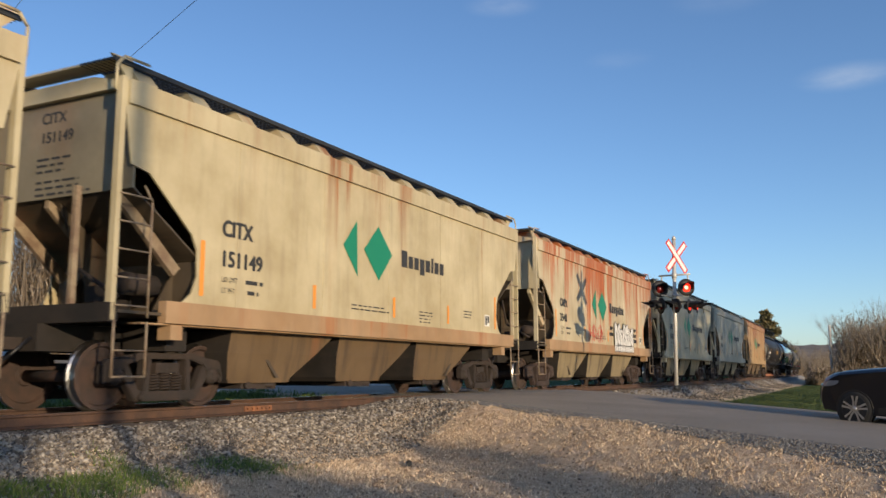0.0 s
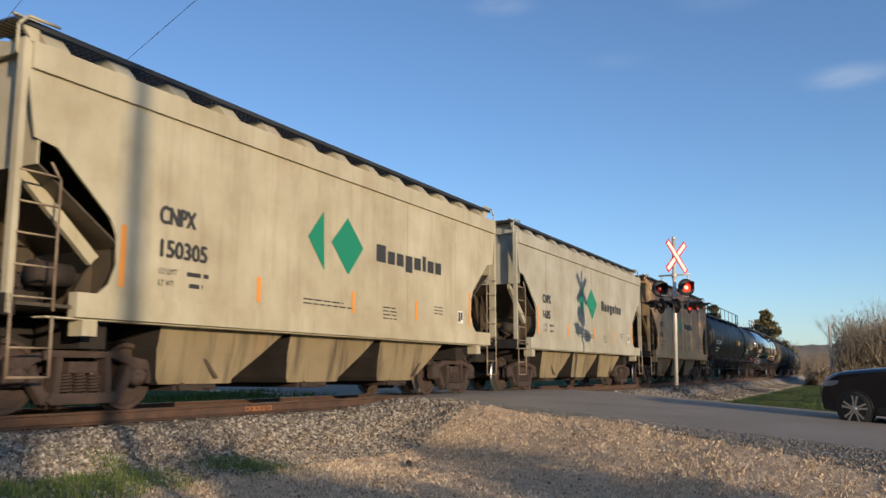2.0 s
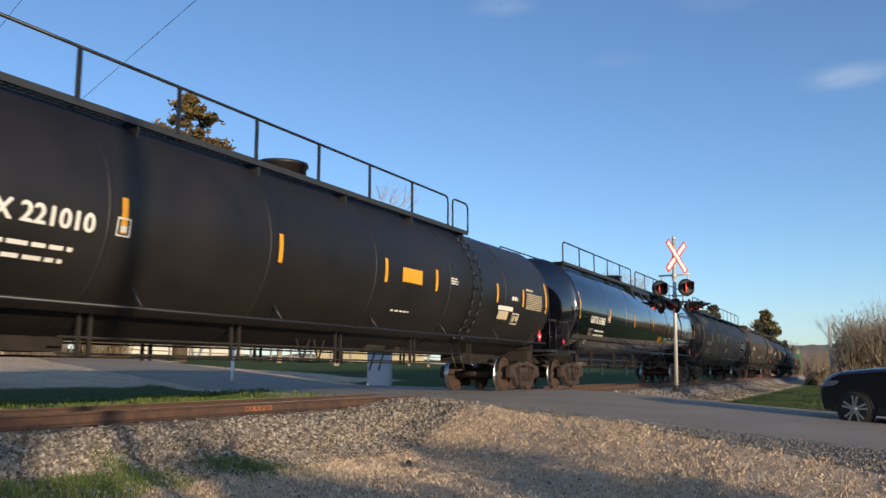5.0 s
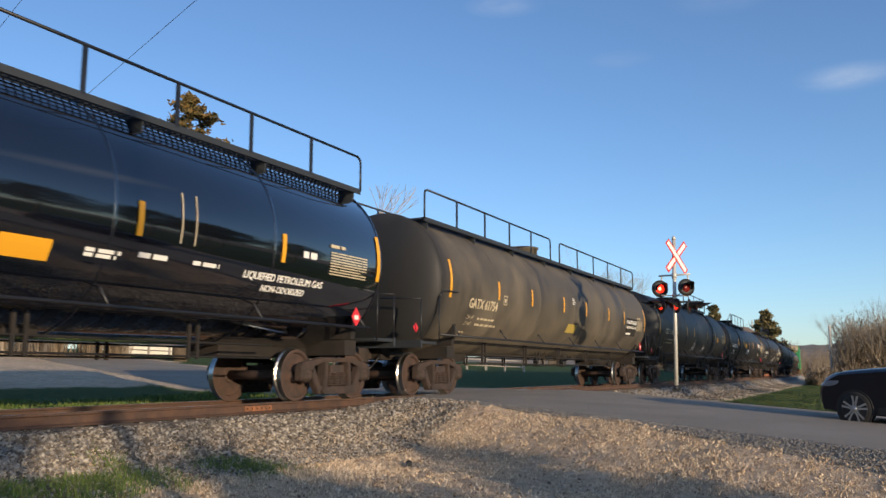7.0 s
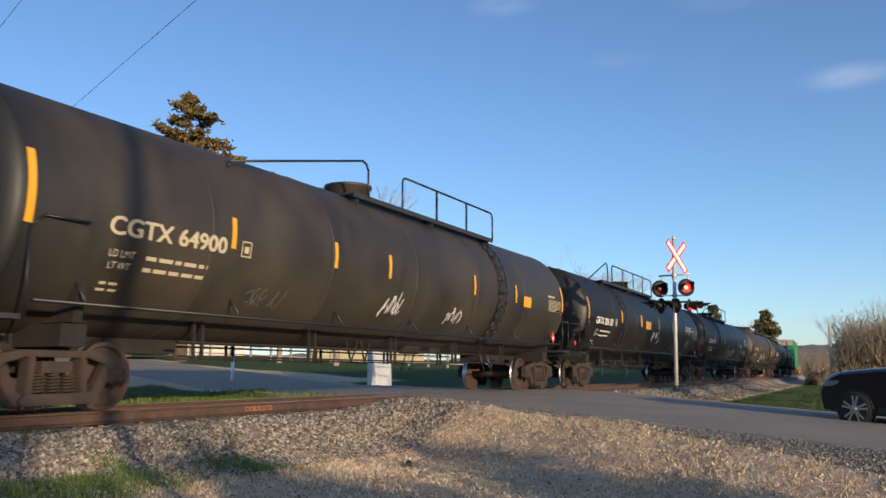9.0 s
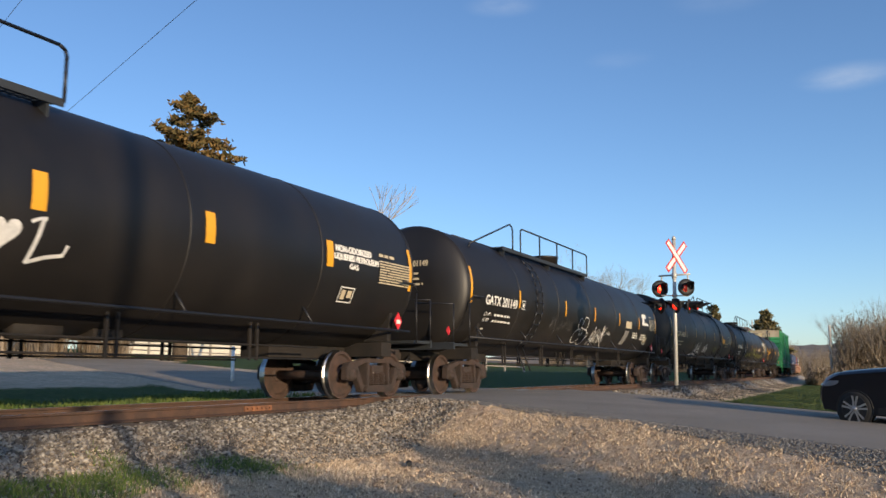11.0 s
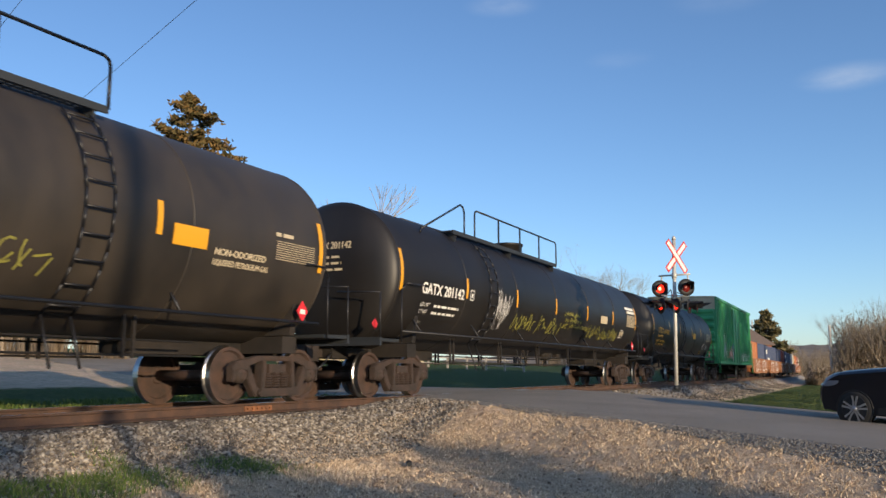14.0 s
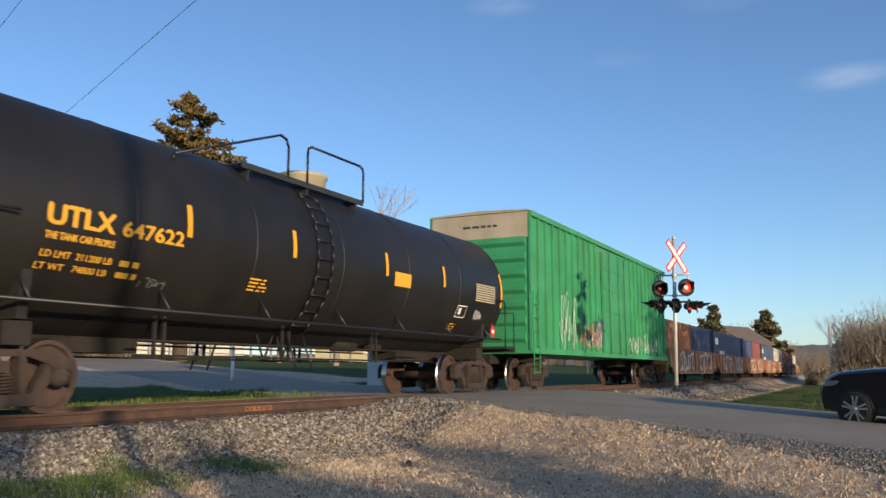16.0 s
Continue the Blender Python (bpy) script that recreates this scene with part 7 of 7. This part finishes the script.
M_POLE = mottled("weathered_pole_wood", (0.25, 0.20, 0.15), (0.34, 0.28, 0.21), 2.0, 0.9)
M_POLE_PALE = mottled("pale_bleached_pole", (0.52, 0.46, 0.38), (0.6, 0.54, 0.46), 2.0, 0.85)
pole("utility_pole", "pale bleached pole in front of the brush", -4.3, 99.0, 6.3, 0.17, M_POLE_PALE)
pole("utility_pole", "slim pale pole beside the far house", -19.3, 158.6, 9.8, 0.14, M_POLE_PALE)
pole("utility_pole", "wooden utility pole beside the road behind the viewpoint", 22.6, -9.94, 12.0, 0.16, M_POLE, 1.1, 60)
M_WIRE = material("weathered_grey_cable", (0.16, 0.19, 0.24), 0.6)


def wire(a, b, r, sag, label):
    bm = bmesh.new()
    a, b = Vector(a), Vector(b)
    pts = []
    for k in range(25):
        w = k / 24
        p = a.lerp(b, w)
        p.z -= sag * 4 * w * (1 - w)
        pts.append(p)
    pipe(bm, pts, r, 4)
    tagged(obj_from("overhead_wire", bm, M_WIRE), label, "overhead wire")


wire((24.3, -3.5, 9.0), (-74.3, 42.0, 9.0), 0.009, 0.0, "thin dark overhead cable against the sky")
wire((22.2, -4.6, 9.0), (-77.9, 38.0, 9.0), 0.007, 0.0, "thin dark overhead cable against the sky")


# ---- beyond the track ----
M_CABINET = mottled("pale_grey_cabinet_paint", (0.50, 0.52, 0.54), (0.56, 0.57, 0.58), 2.0, 0.5)
cab = empty("signal_cabinet", "pale grey metal signal cabinet beside the crossing", "cabinet")
cab.matrix_basis = pose(-18.8, 31.1, gz(-18.8, 31.1) - 0.02, 0, 0, 27)
bm = bmesh.new()
box(bm, -0.5, 0.5, -0.35, 0.35, 0.0, 1.62)
bmesh.ops.bevel(bm, geom=bm.edges[:], offset=0.02, segments=2, affect="EDGES")
part("body", bm, M_CABINET, cab)
bm = bmesh.new()
slab(bm, [(-0.40, 1.62), (0.40, 1.62), (0.40, 1.66), (0.0, 1.74), (-0.40, 1.66)], 0, -0.55, 0.55)
part("lid", bm, M_CABINET, cab)
for s in (-1, 1):
    bm = bmesh.new()
    box(bm, s * 0.245 - 0.225, s * 0.245 + 0.225, -0.365, -0.352, 0.12, 1.54)
    box(bm, s * 0.05 - 0.02, s * 0.05 + 0.02, -0.39, -0.366, 0.75, 0.95)
    part("door", bm, M_CABINET, cab, "cabinet door with handle")

# white marker post, pale fences and houses across the field
bm = bmesh.new()
rod(bm, (0, 0, -0.2), (0, 0, 1.35), 0.07, 10)
lathe(bm, [(1.35, 0.07), (1.40, 0.0)], 10, axis=2)
mp = tagged(obj_from("marker_post", bm, M_SIGN_WHITE), "white marker post beside the road", "post")
mp.matrix_basis = pose(-22.4, 26.0, gz(-22.4, 26.0) + 0.02)

M_FENCE = mottled("weathered_grey_fence_wood", (0.30, 0.27, 0.23), (0.38, 0.34, 0.29), 2.0, 0.85)
M_SIDING = mottled("cream_siding", (0.62, 0.58, 0.48), (0.68, 0.64, 0.54), 1.0, 0.7)
M_SIDING_YELLOW = mottled("yellow_siding", (0.42, 0.36, 0.20), (0.46, 0.40, 0.24), 1.0, 0.7)
M_BRICKHOUSE = mottled("red_brown_siding", (0.26, 0.11, 0.07), (0.32, 0.14, 0.09), 1.0, 0.8)
M_SHINGLE = mottled("brown_shingles", (0.12, 0.09, 0.075), (0.18, 0.13, 0.10), 2.0, 0.9)
M_PANE = material("house_window_glass", (0.03, 0.035, 0.04), 0.08)


def house(label, x, y, w, d, hgt, rise, wall, turn):
    z = gz(x, y)
    hs = empty("house", label, "house")
    hs.matrix_basis = pose(x, y, z - 0.1, 0, 0, turn)
    bm = bmesh.new()
    slab(bm, [(-d / 2, 0), (d / 2, 0), (d / 2, hgt), (0, hgt + rise), (-d / 2, hgt)], 0, -w / 2, w / 2)
    part("wall", bm, wall, hs)
    bm = bmesh.new()
    for s in (-1, 1):
        slab(bm, [(s * (d / 2 + 0.4), hgt - 0.4 * rise / (d / 2)), (0, hgt + rise), (0, hgt + rise + 0.16), (s * (d / 2 + 0.4), hgt - 0.4 * rise / (d / 2) + 0.16)], 0, -w / 2 - 0.4, w / 2 + 0.4)
    part("roof", bm, M_SHINGLE, hs)
    for k in range(3):
        for s in (-1, 1):
            bm = bmesh.new()
            xx = -w / 2 + w * (k + 0.5) / 3
            box(bm, xx - 0.55, xx + 0.55, *sorted((s * d / 2, s * (d / 2 + 0.06))), 1.0, 2.3)
            win = part("window", bm, M_SIGN_WHITE, hs, "white window frame")
            bm = bmesh.new()
            box(bm, xx - 0.46, xx + 0.46, *sorted((s * (d / 2 + 0.061), s * (d / 2 + 0.075))), 1.09, 2.21)
            part("pane", bm, M_PANE, win)
    return hs


house("small red-brown house with a low roof", -20.0, 141.0, 9.0, 8.0, 5.2, 2.6, M_BRICKHOUSE, 70)
house("cream house with brown roof across the field", -64.0, 66.0, 13.0, 8.0, 3.0, 2.4, M_SIDING, 40)
house("yellow house with brown roof across the field", -52.0, 84.0, 12.0, 8.0, 3.0, 2.4, M_SIDING_YELLOW, 30)
house("cream house with brown roof across the field", -92.0, 60.0, 13.0, 9.0, 3.0, 2.4, M_SIDING, 50)


def fence(x0, y0, x1, y1, n, label):
    f = empty("field_fence", label, "fence")
    a, b = Vector((x0, y0, gz(x0, y0))), Vector((x1, y1, gz(x1, y1)))
    for k in range(n):
        p = a.lerp(b, k / (n - 1))
        bm = bmesh.new()
        box(bm, p.x - 0.08, p.x + 0.08, p.y - 0.08, p.y + 0.08, p.z - 0.2, p.z + 1.25)
        part("post", bm, M_FENCE, f)
    for z in (0.45, 1.0):
        bm = bmesh.new()
        rod(bm, a + Vector((0, 0, z)), b + Vector((0, 0, z)), 0.06, 6)
        part("rail", bm, M_FENCE, f)


fence(-62.0, 55.0, -30.0, 76.0, 22, "weathered grey post and rail fence across the field")

# ---- what shades the ground from behind the viewpoint ----
rs = random.Random(31)
for along_sun, q, hgt in ((30.0, -4.0, 8.8), (31.0, -0.8, 7.6)):
    x = -5.0 + along_sun * 0.868 + (q - 5.0) * 0.497
    y = 9.0 - along_sun * 0.497 + (q - 5.0) * 0.868
    bare_tree("leafing_tree", "young tree behind the viewpoint with sparse leaves", (x, y, gz(x, y)), hgt, rs, depth=5, spread=0.6, leaves=9, leaf=0.30)


def hedge_bush(x, y, top, width, rnd, clumps=150):
    """A dense bush of the hedge: stems and a crown of many leaf clumps."""
    bush = empty("hedge_bush", "dense leafy bush of the hedge behind the viewpoint", "bush", "hedge behind the viewpoint")
    bush.matrix_basis = Matrix.Translation((x, y, gz(x, y)))
    bm = bmesh.new()
    V, F = [], []
    for _ in range(9):
        a, r = rnd.uniform(0, 6.28), rnd.uniform(0.1, 0.9) * width / 2
        rod(bm, (0, 0, -0.2), (math.cos(a) * r, math.sin(a) * r, top * rnd.uniform(0.6, 0.95)), 0.04, 5, 0.012)
    for _ in range(clumps):
        a, z = rnd.uniform(0, 6.28), rnd.uniform(0.08, 1.0)
        r = width / 2 * math.sqrt(rnd.random()) * (1.0 - 0.55 * max(0, z - 0.6) / 0.4)
        needle_clump(V, F, Vector((math.cos(a) * r, math.sin(a) * r, z * top * rnd.uniform(0.9, 1.0))), 0.6, 14, rnd, 0.8, 0.26)
    part("stems", bm, M_BARK, bush)
    cr = new("crown", mesh_from("crown", V, F, [M_LEAF], smooth=False))
    cr.parent = bush


for s0, q, hgt, wide, clumps in ((18.4, 6.9, 4.9, 1.0, 110), (17.6, 7.6, 5.0, 0.8, 90), (18.2, 3.6, 5.3, 1.1, 110), (17.2, 4.1, 4.9, 0.9, 90), (14.0, 5.6, 3.0, 1.6, 120), (10.0, 7.6, 3.1, 1.2, 120), (18.6, 2.2, 5.1, 1.5, 42), (18.0, 0.7, 5.0, 1.4, 36), (18.3, 5.2, 5.0, 1.3, 26)):
    hedge_bush(s0 * 0.868 + q * 0.497, -s0 * 0.497 + q * 0.868, hgt, wide, rs, clumps)

# a row of trees along the field beside the road, which shades the train beyond the crossing
for k in range(5):
    ty = 40.0 + 6.4 * k
    d = 27.0 + rs.uniform(-2.0, 2.0)
    x, y = -8.6 + float(track_dx(ty)) + 0.868 * d, ty - 0.497 * d
    tree = empty("field_tree", "leafing tree of the row beside the field", "tree", "row of field trees")
    tree.matrix_basis = Matrix.Translation((x, y, gz(x, y)))
    bm = bmesh.new()
    V, F = [], []
    rod(bm, (0, 0, -0.3), (0.1, 0, 5.0), 0.22, 8, 0.14)
    for _ in range(12):
        a, z = rs.uniform(0, 6.28), rs.uniform(4.4, 8.6)
        rod(bm, (0.1, 0, z - 1.2), (math.cos(a) * 2.6, math.sin(a) * 2.6, z + 0.4), 0.06, 5, 0.02)
    for _ in range(170):
        a, z = rs.uniform(0, 6.28), rs.uniform(0.0, 1.0)
        r = 3.6 * math.sqrt(rs.random()) * math.sqrt(max(0.08, 1 - (2 * z - 0.9) ** 2 * 0.8))
        needle_clump(V, F, Vector((math.cos(a) * r, math.sin(a) * r, 4.9 + z * 5.4)), 0.9, 34, rs, 0.7, 0.25)
    part("trunk", bm, M_BARK, tree)
    cr = new("crown", mesh_from("crown", V, F, [M_LEAF], smooth=False))
    cr.parent = tree

# ---- stones and blades on the ground ----
def scatter_stones(name, label, pts, sizes, mats, seed):
    """Many small angular stones as one mesh."""
    t = (1 + 5 ** 0.5) / 2
    base = np.array([(-1, t, 0), (1, t, 0), (-1, -t, 0), (1, -t, 0), (0, -1, t), (0, 1, t), (0, -1, -t), (0, 1, -t), (t, 0, -1), (t, 0, 1), (-t, 0, -1), (-t, 0, 1)], float) / 1.9
    tri = np.array([(0, 11, 5), (0, 5, 1), (0, 1, 7), (0, 7, 10), (0, 10, 11), (1, 5, 9), (5, 11, 4), (11, 10, 2), (10, 7, 6), (7, 1, 8), (3, 9, 4), (3, 4, 2), (3, 2, 6), (3, 6, 8), (3, 8, 9), (4, 9, 5), (2, 4, 11), (6, 2, 10), (8, 6, 7), (9, 8, 1)])
    r = np.random.RandomState(seed)
    n = len(pts)
    ang = r.rand(n) * math.tau
    sc = sizes[:, None] * (0.6 + 0.8 * r.rand(n, 3))
    sc[:, 2] *= 0.75
    jit = 1 + 0.45 * (r.rand(n, 12, 1) - 0.5)
    V = base[None] * jit * sc[:, None, :]
    ca, sa = np.cos(ang)[:, None], np.sin(ang)[:, None]
    x, y = V[..., 0] * ca - V[..., 1] * sa, V[..., 0] * sa + V[..., 1] * ca
    tl = (r.rand(n, 1) - 0.5) * 1.2
    z = V[..., 2] + x * tl
    P = np.stack([x, y, z], -1) + pts[:, None, :]
    F = (tri[None] + 12 * np.arange(n)[:, None, None]).reshape(-1, 3)
    me = bpy.data.meshes.new(name)
    me.vertices.add(n * 12)
    me.vertices.foreach_set("co", P.astype(np.float32).ravel())
    me.loops.add(len(F) * 3)
    me.loops.foreach_set("vertex_index", F.astype(np.int32).ravel())
    me.polygons.add(len(F))
    me.polygons.foreach_set("loop_start", np.arange(0, len(F) * 3, 3, dtype=np.int32))
    me.update(calc_edges=True)
    me.validate()
    for m in mats:
        me.materials.append(m)
    return tagged(new(name, me), label, "gravel", kind="stuff")


def scatter_blades(name, label, pts, hts, mat, seed, lean=0.6, width=0.010):
    r = np.random.RandomState(seed)
    n = len(pts)
    a = r.rand(n) * math.tau
    w = width * (0.6 + 0.8 * r.rand(n))
    dx, dy = np.cos(a) * w, np.sin(a) * w
    b = r.rand(n) * math.tau
    k = lean * r.rand(n)
    tip = np.stack([np.cos(b) * k * hts, np.sin(b) * k * hts, hts], -1)
    side = np.stack([dx, dy, 0 * dx], -1)
    P = np.stack([pts - side, pts + side, pts + tip * 0.55 * [1, 1, 1.15] + side * 0.7, pts + tip * 0.55 * [1, 1, 1.15] - side * 0.7, pts + tip], 1)
    i = 5 * np.arange(n)[:, None]
    q = np.concatenate([i + [[0, 1, 2]], i + [[0, 2, 3]], i + [[3, 2, 4]]], 0)
    me = bpy.data.meshes.new(name)
    me.vertices.add(n * 5)
    me.vertices.foreach_set("co", P.astype(np.float32).ravel())
    me.loops.add(len(q) * 3)
    me.loops.foreach_set("vertex_index", q.astype(np.int32).ravel())
    me.polygons.add(len(q))
    me.polygons.foreach_set("loop_start", np.arange(0, len(q) * 3, 3, dtype=np.int32))
    me.update(calc_edges=True)
    me.validate()
    me.materials.append(mat)
    return tagged(new(name, me), label, "grass", kind="stuff")


def stone_stuff(name, a, b, c):
    m = material(name, a, 0.9, 0.0, 0.3)
    geo = m.node_tree.nodes.new("ShaderNodeNewGeometry")
    col = ramp(m, geo.outputs["Random Per Island"], [(0.0, a), (0.5, b), (1.0, c)])
    f = ramp(m, noisy(m, 60.0, 3.0, 0.6), [(0.3, (0.75, 0.75, 0.75)), (0.7, (1.15, 1.15, 1.15))])
    colour(m, mixc(m, 1.0, col, f, "MULTIPLY"))
    return m


M_BALLAST = stone_stuff("crushed_ballast_stone", (0.065, 0.053, 0.043), (0.18, 0.152, 0.122), (0.44, 0.395, 0.33))
M_FAR_BALLAST = stone_stuff("dirty_ballast_stone", (0.07, 0.058, 0.047), (0.15, 0.125, 0.10), (0.30, 0.265, 0.22))
M_CLOD = stone_stuff("dry_earth_clods", (0.09, 0.060, 0.040), (0.34, 0.24, 0.16), (0.60, 0.47, 0.34))
M_SHOULDER = stone_stuff("road_shoulder_gravel", (0.11, 0.105, 0.10), (0.17, 0.163, 0.153), (0.26, 0.245, 0.225))


def on_ground(x, y, lift):
    z = ground_z(x, y)
    rough = np.clip(road_gap(x, y) / 0.4, 0, 1)
    z = z + rough * ((hash_noise(x, y, 1.7, 3) - 0.5) * 0.12 + (hash_noise(x, y, 0.35, 5) - 0.5) * 0.035) * (np.abs(x - track_dx(y) - XC) > 1.35)
    return np.stack([x, y, z + lift], -1)


rg = np.random.RandomState(12)
# ballast: on the near shoulder and between the rails, near the crossing
n = 38000
x = XC + 0.85 + np.abs(rg.rand(n)) * 2.35
y = 4.0 + rg.rand(n) * 13.2
keep = (road_gap(x, y) > 0.1) & (rg.rand(n) < np.clip(1.25 - (x - XC - 2.2) / 1.2, 0, 1)) & (rg.rand(n) < np.clip(1.6 - (y - 4) / 14, 0.3, 1))
x, y = x[keep], y[keep]
scatter_stones("ballast", "grey crushed stone ballast along the rail", on_ground(x, y, 0.012), 0.009 + 0.026 * rg.rand(len(x)) ** 2, [M_BALLAST], 1)
n = 5000
x = XC + (rg.rand(n) - 0.5) * 4.4
y = 4.0 + rg.rand(n) * 12.5
keep = (np.abs(np.abs(x - XC) - 0.75) > 0.09) & (x < XC + 0.9)
x, y = x[keep], y[keep]
scatter_stones("ballast_between_rails", "grey crushed stone between the rails", on_ground(x, y, 0.01), 0.02 + 0.02 * rg.rand(len(x)), [M_BALLAST], 2)
n = 7000
y = 27.0 + rg.rand(n) * 60
x = XC + track_dx(y) + 0.95 + rg.rand(n) * 2.6
scatter_stones("far_ballast", "grey crushed stone ballast beyond the road", on_ground(x, y, 0.015), 0.02 + 0.04 * rg.rand(len(x)) ** 2, [M_FAR_BALLAST], 3)
# shoulder of the road
n = 26000
x = -9.0 + rg.rand(n) * 11.5
near = 11.7 - 0.5 * x
y = near - rg.rand(n) ** 1.6 * np.interp(x, [-7.0, -3.0, 1.5], [0.40, 0.60, 1.15]) + 0.06
scatter_stones("shoulder_gravel", "grey loose gravel along the asphalt's edge", on_ground(x, y, 0.006), 0.006 + 0.013 * rg.rand(n) ** 2, [M_SHOULDER], 4)
# loose stones over the dirt
n = 22000
x = -8.0 + rg.rand(n) * 10.0
y = 6.5 + rg.rand(n) * 9.5
keep = road_gap(x, y) > 0.5
x, y = x[keep], y[keep]
scatter_stones("loose_stones", "loose stones on the dry dirt", on_ground(x, y, 0.004), 0.004 + 0.018 * rg.rand(len(x)) ** 4, [M_CLOD], 5)
# dry straw
n = 380000
x = -8.2 + rg.rand(n) * 10.4
y = 5.5 + rg.rand(n) * 10.5
dens = 0.10 + 0.90 * np.clip((0.40 * hash_noise(x, y, 0.9, 21) + 0.60 * hash_noise(x, y, 0.13, 22) - 0.43) / 0.10, 0, 1)
keep = (road_gap(x, y) > np.interp(x, [-7.0, -3.0, 1.5], [0.22, 0.38, 0.80])) & (rg.rand(n) < dens) & (x - XC > 1.9)
x, y = x[keep], y[keep]
scatter_blades("dry_grass", "short dry straw-coloured grass on the verge", on_ground(x, y, -0.005), 0.014 + 0.036 * rg.rand(len(x)) ** 1.4, M_STRAW, 6, 1.9, 0.0042)
# green grass near the ballast's foot, behind the rails and on the far verge
n = 60000
x = -8.6 + rg.rand(n) * 3.4
y = 4.0 + rg.rand(n) * 6.5
g = grass_mask(x, y) + 0.35 * (hash_noise(x, y, 0.6, 9) - 0.5)
patch = np.exp(-(((x + 7.15) / 0.42) ** 2 + ((y - 8.55) / 0.40) ** 2)) + np.exp(-(((x + 7.75) / 0.22) ** 2 + ((y - 7.1) / 0.2) ** 2))
keep = rg.rand(n) < np.maximum(np.clip(g * 1.2 - 0.25, 0, 1), patch * 0.9)
x, y = x[keep], y[keep]
scatter_blades("green_grass", "fresh green grass at the foot of the ballast", on_ground(x, y, -0.01), 0.035 + 0.085 * rg.rand(len(x)), M_BLADE, 7, 1.1, 0.005)
n = 40000
x = XC - 1.6 - rg.rand(n) ** 1.5 * 6
y = 4.0 + rg.rand(n) * 22
keep = (road_gap(x, y) > 0.2) & (rg.rand(n) < 0.3 + 0.7 * (hash_noise(x, y, 0.8, 14) > 0.45))
x, y = x[keep], y[keep]
scatter_blades("far_side_grass", "green grass beyond the rails", on_ground(x, y, -0.02), 0.05 + 0.11 * rg.rand(len(x)), M_BLADE, 8, 0.8, 0.012)
n = 50000
y = 24.0 + rg.rand(n) ** 1.6 * 60
x = XC + track_dx(y) + 3.7 + rg.rand(n) * 14
keep = (road_gap(x, y) > 0.35)
x, y = x[keep], y[keep]
scatter_blades("verge_grass", "green mown grass beside the track", on_ground(x, y, -0.02), 0.03 + 0.07 * rg.rand(len(x)), M_VERGE, 9, 1.0, 0.014)
# a short piece of pipe lying in the dirt
bm = bmesh.new()
rod(bm, (-0.09, 0, 0.045), (0.09, 0, 0.045), 0.045, 14, caps=False)
rod(bm, (-0.088, 0, 0.045), (0.088, 0, 0.045), 0.036, 14)
pp = tagged(obj_from("pipe_stub", bm, M_TRIM), "short dark piece of pipe lying in the dirt", "pipe")
pp.matrix_basis = pose(-6.0, 10.75, float(on_ground(np.array([-6.0]), np.array([10.75]), 0)[0][2]), 0, 0, 120)
# pale rocks beside the far ballast
M_ROCK = mottled("pale_rock", (0.45, 0.42, 0.38), (0.6, 0.57, 0.52), 5.0, 0.9)
rr = random.Random(17)
for k in range(9):
    x, y = -4.9 + rr.uniform(-0.6, 0.9), 27.4 + rr.uniform(-0.8, 1.2)
    bm = bmesh.new()
    bmesh.ops.create_icosphere(bm, subdivisions=2, radius=rr.uniform(0.10, 0.26))
    for v in bm.verts:
        v.co *= rr.uniform(0.8, 1.15)
        v.co.z *= 0.6
    rk = tagged(obj_from("rock", bm, M_ROCK), "pale grey rock lying beside the ballast", "rock", "rocks beside the track")
    rk.matrix_basis = pose(x, y, gz(x, y) + 0.05, 0, 0, rr.uniform(0, 360))



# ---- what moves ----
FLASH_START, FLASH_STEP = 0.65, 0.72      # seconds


def motions():
    times = [0.5 * k for k in range(33)]
    for car, s0, length in TRAIN:
        h = length * 0.33
        rows = []
        for t in times:
            s = s0 - run(t)
            xa, ya, _ = along(s - h)
            xb, yb, _ = along(s + h)
            a = math.atan2(-(xb - xa), yb - ya)
            rows.append((t, Matrix.Translation(((xa + xb) / 2, (ya + yb) / 2, 0)) @ Matrix.Rotation(a, 4, "Z")))
        walk(car, rows)
    # wheels roll with the train
    for k, ws in enumerate(WHEELSETS[:64]):
        rest = ws.matrix_basis.copy()
        turn0 = k * 0.7
        walk(ws, [(n / FPS, rest @ Matrix.Rotation(turn0 + run(n / FPS) / WR, 4, "X")) for n in range(16 * FPS + 1)])
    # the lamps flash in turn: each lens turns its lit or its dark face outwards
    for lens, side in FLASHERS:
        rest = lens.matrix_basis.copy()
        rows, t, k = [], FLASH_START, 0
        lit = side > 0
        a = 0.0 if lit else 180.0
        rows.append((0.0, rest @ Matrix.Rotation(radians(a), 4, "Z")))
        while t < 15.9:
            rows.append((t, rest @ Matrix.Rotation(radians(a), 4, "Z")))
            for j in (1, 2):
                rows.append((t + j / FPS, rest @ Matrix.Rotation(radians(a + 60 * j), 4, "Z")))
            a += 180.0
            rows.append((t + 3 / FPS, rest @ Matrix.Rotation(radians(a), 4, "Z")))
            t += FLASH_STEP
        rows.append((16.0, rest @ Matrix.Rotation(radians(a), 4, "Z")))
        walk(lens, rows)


motions()
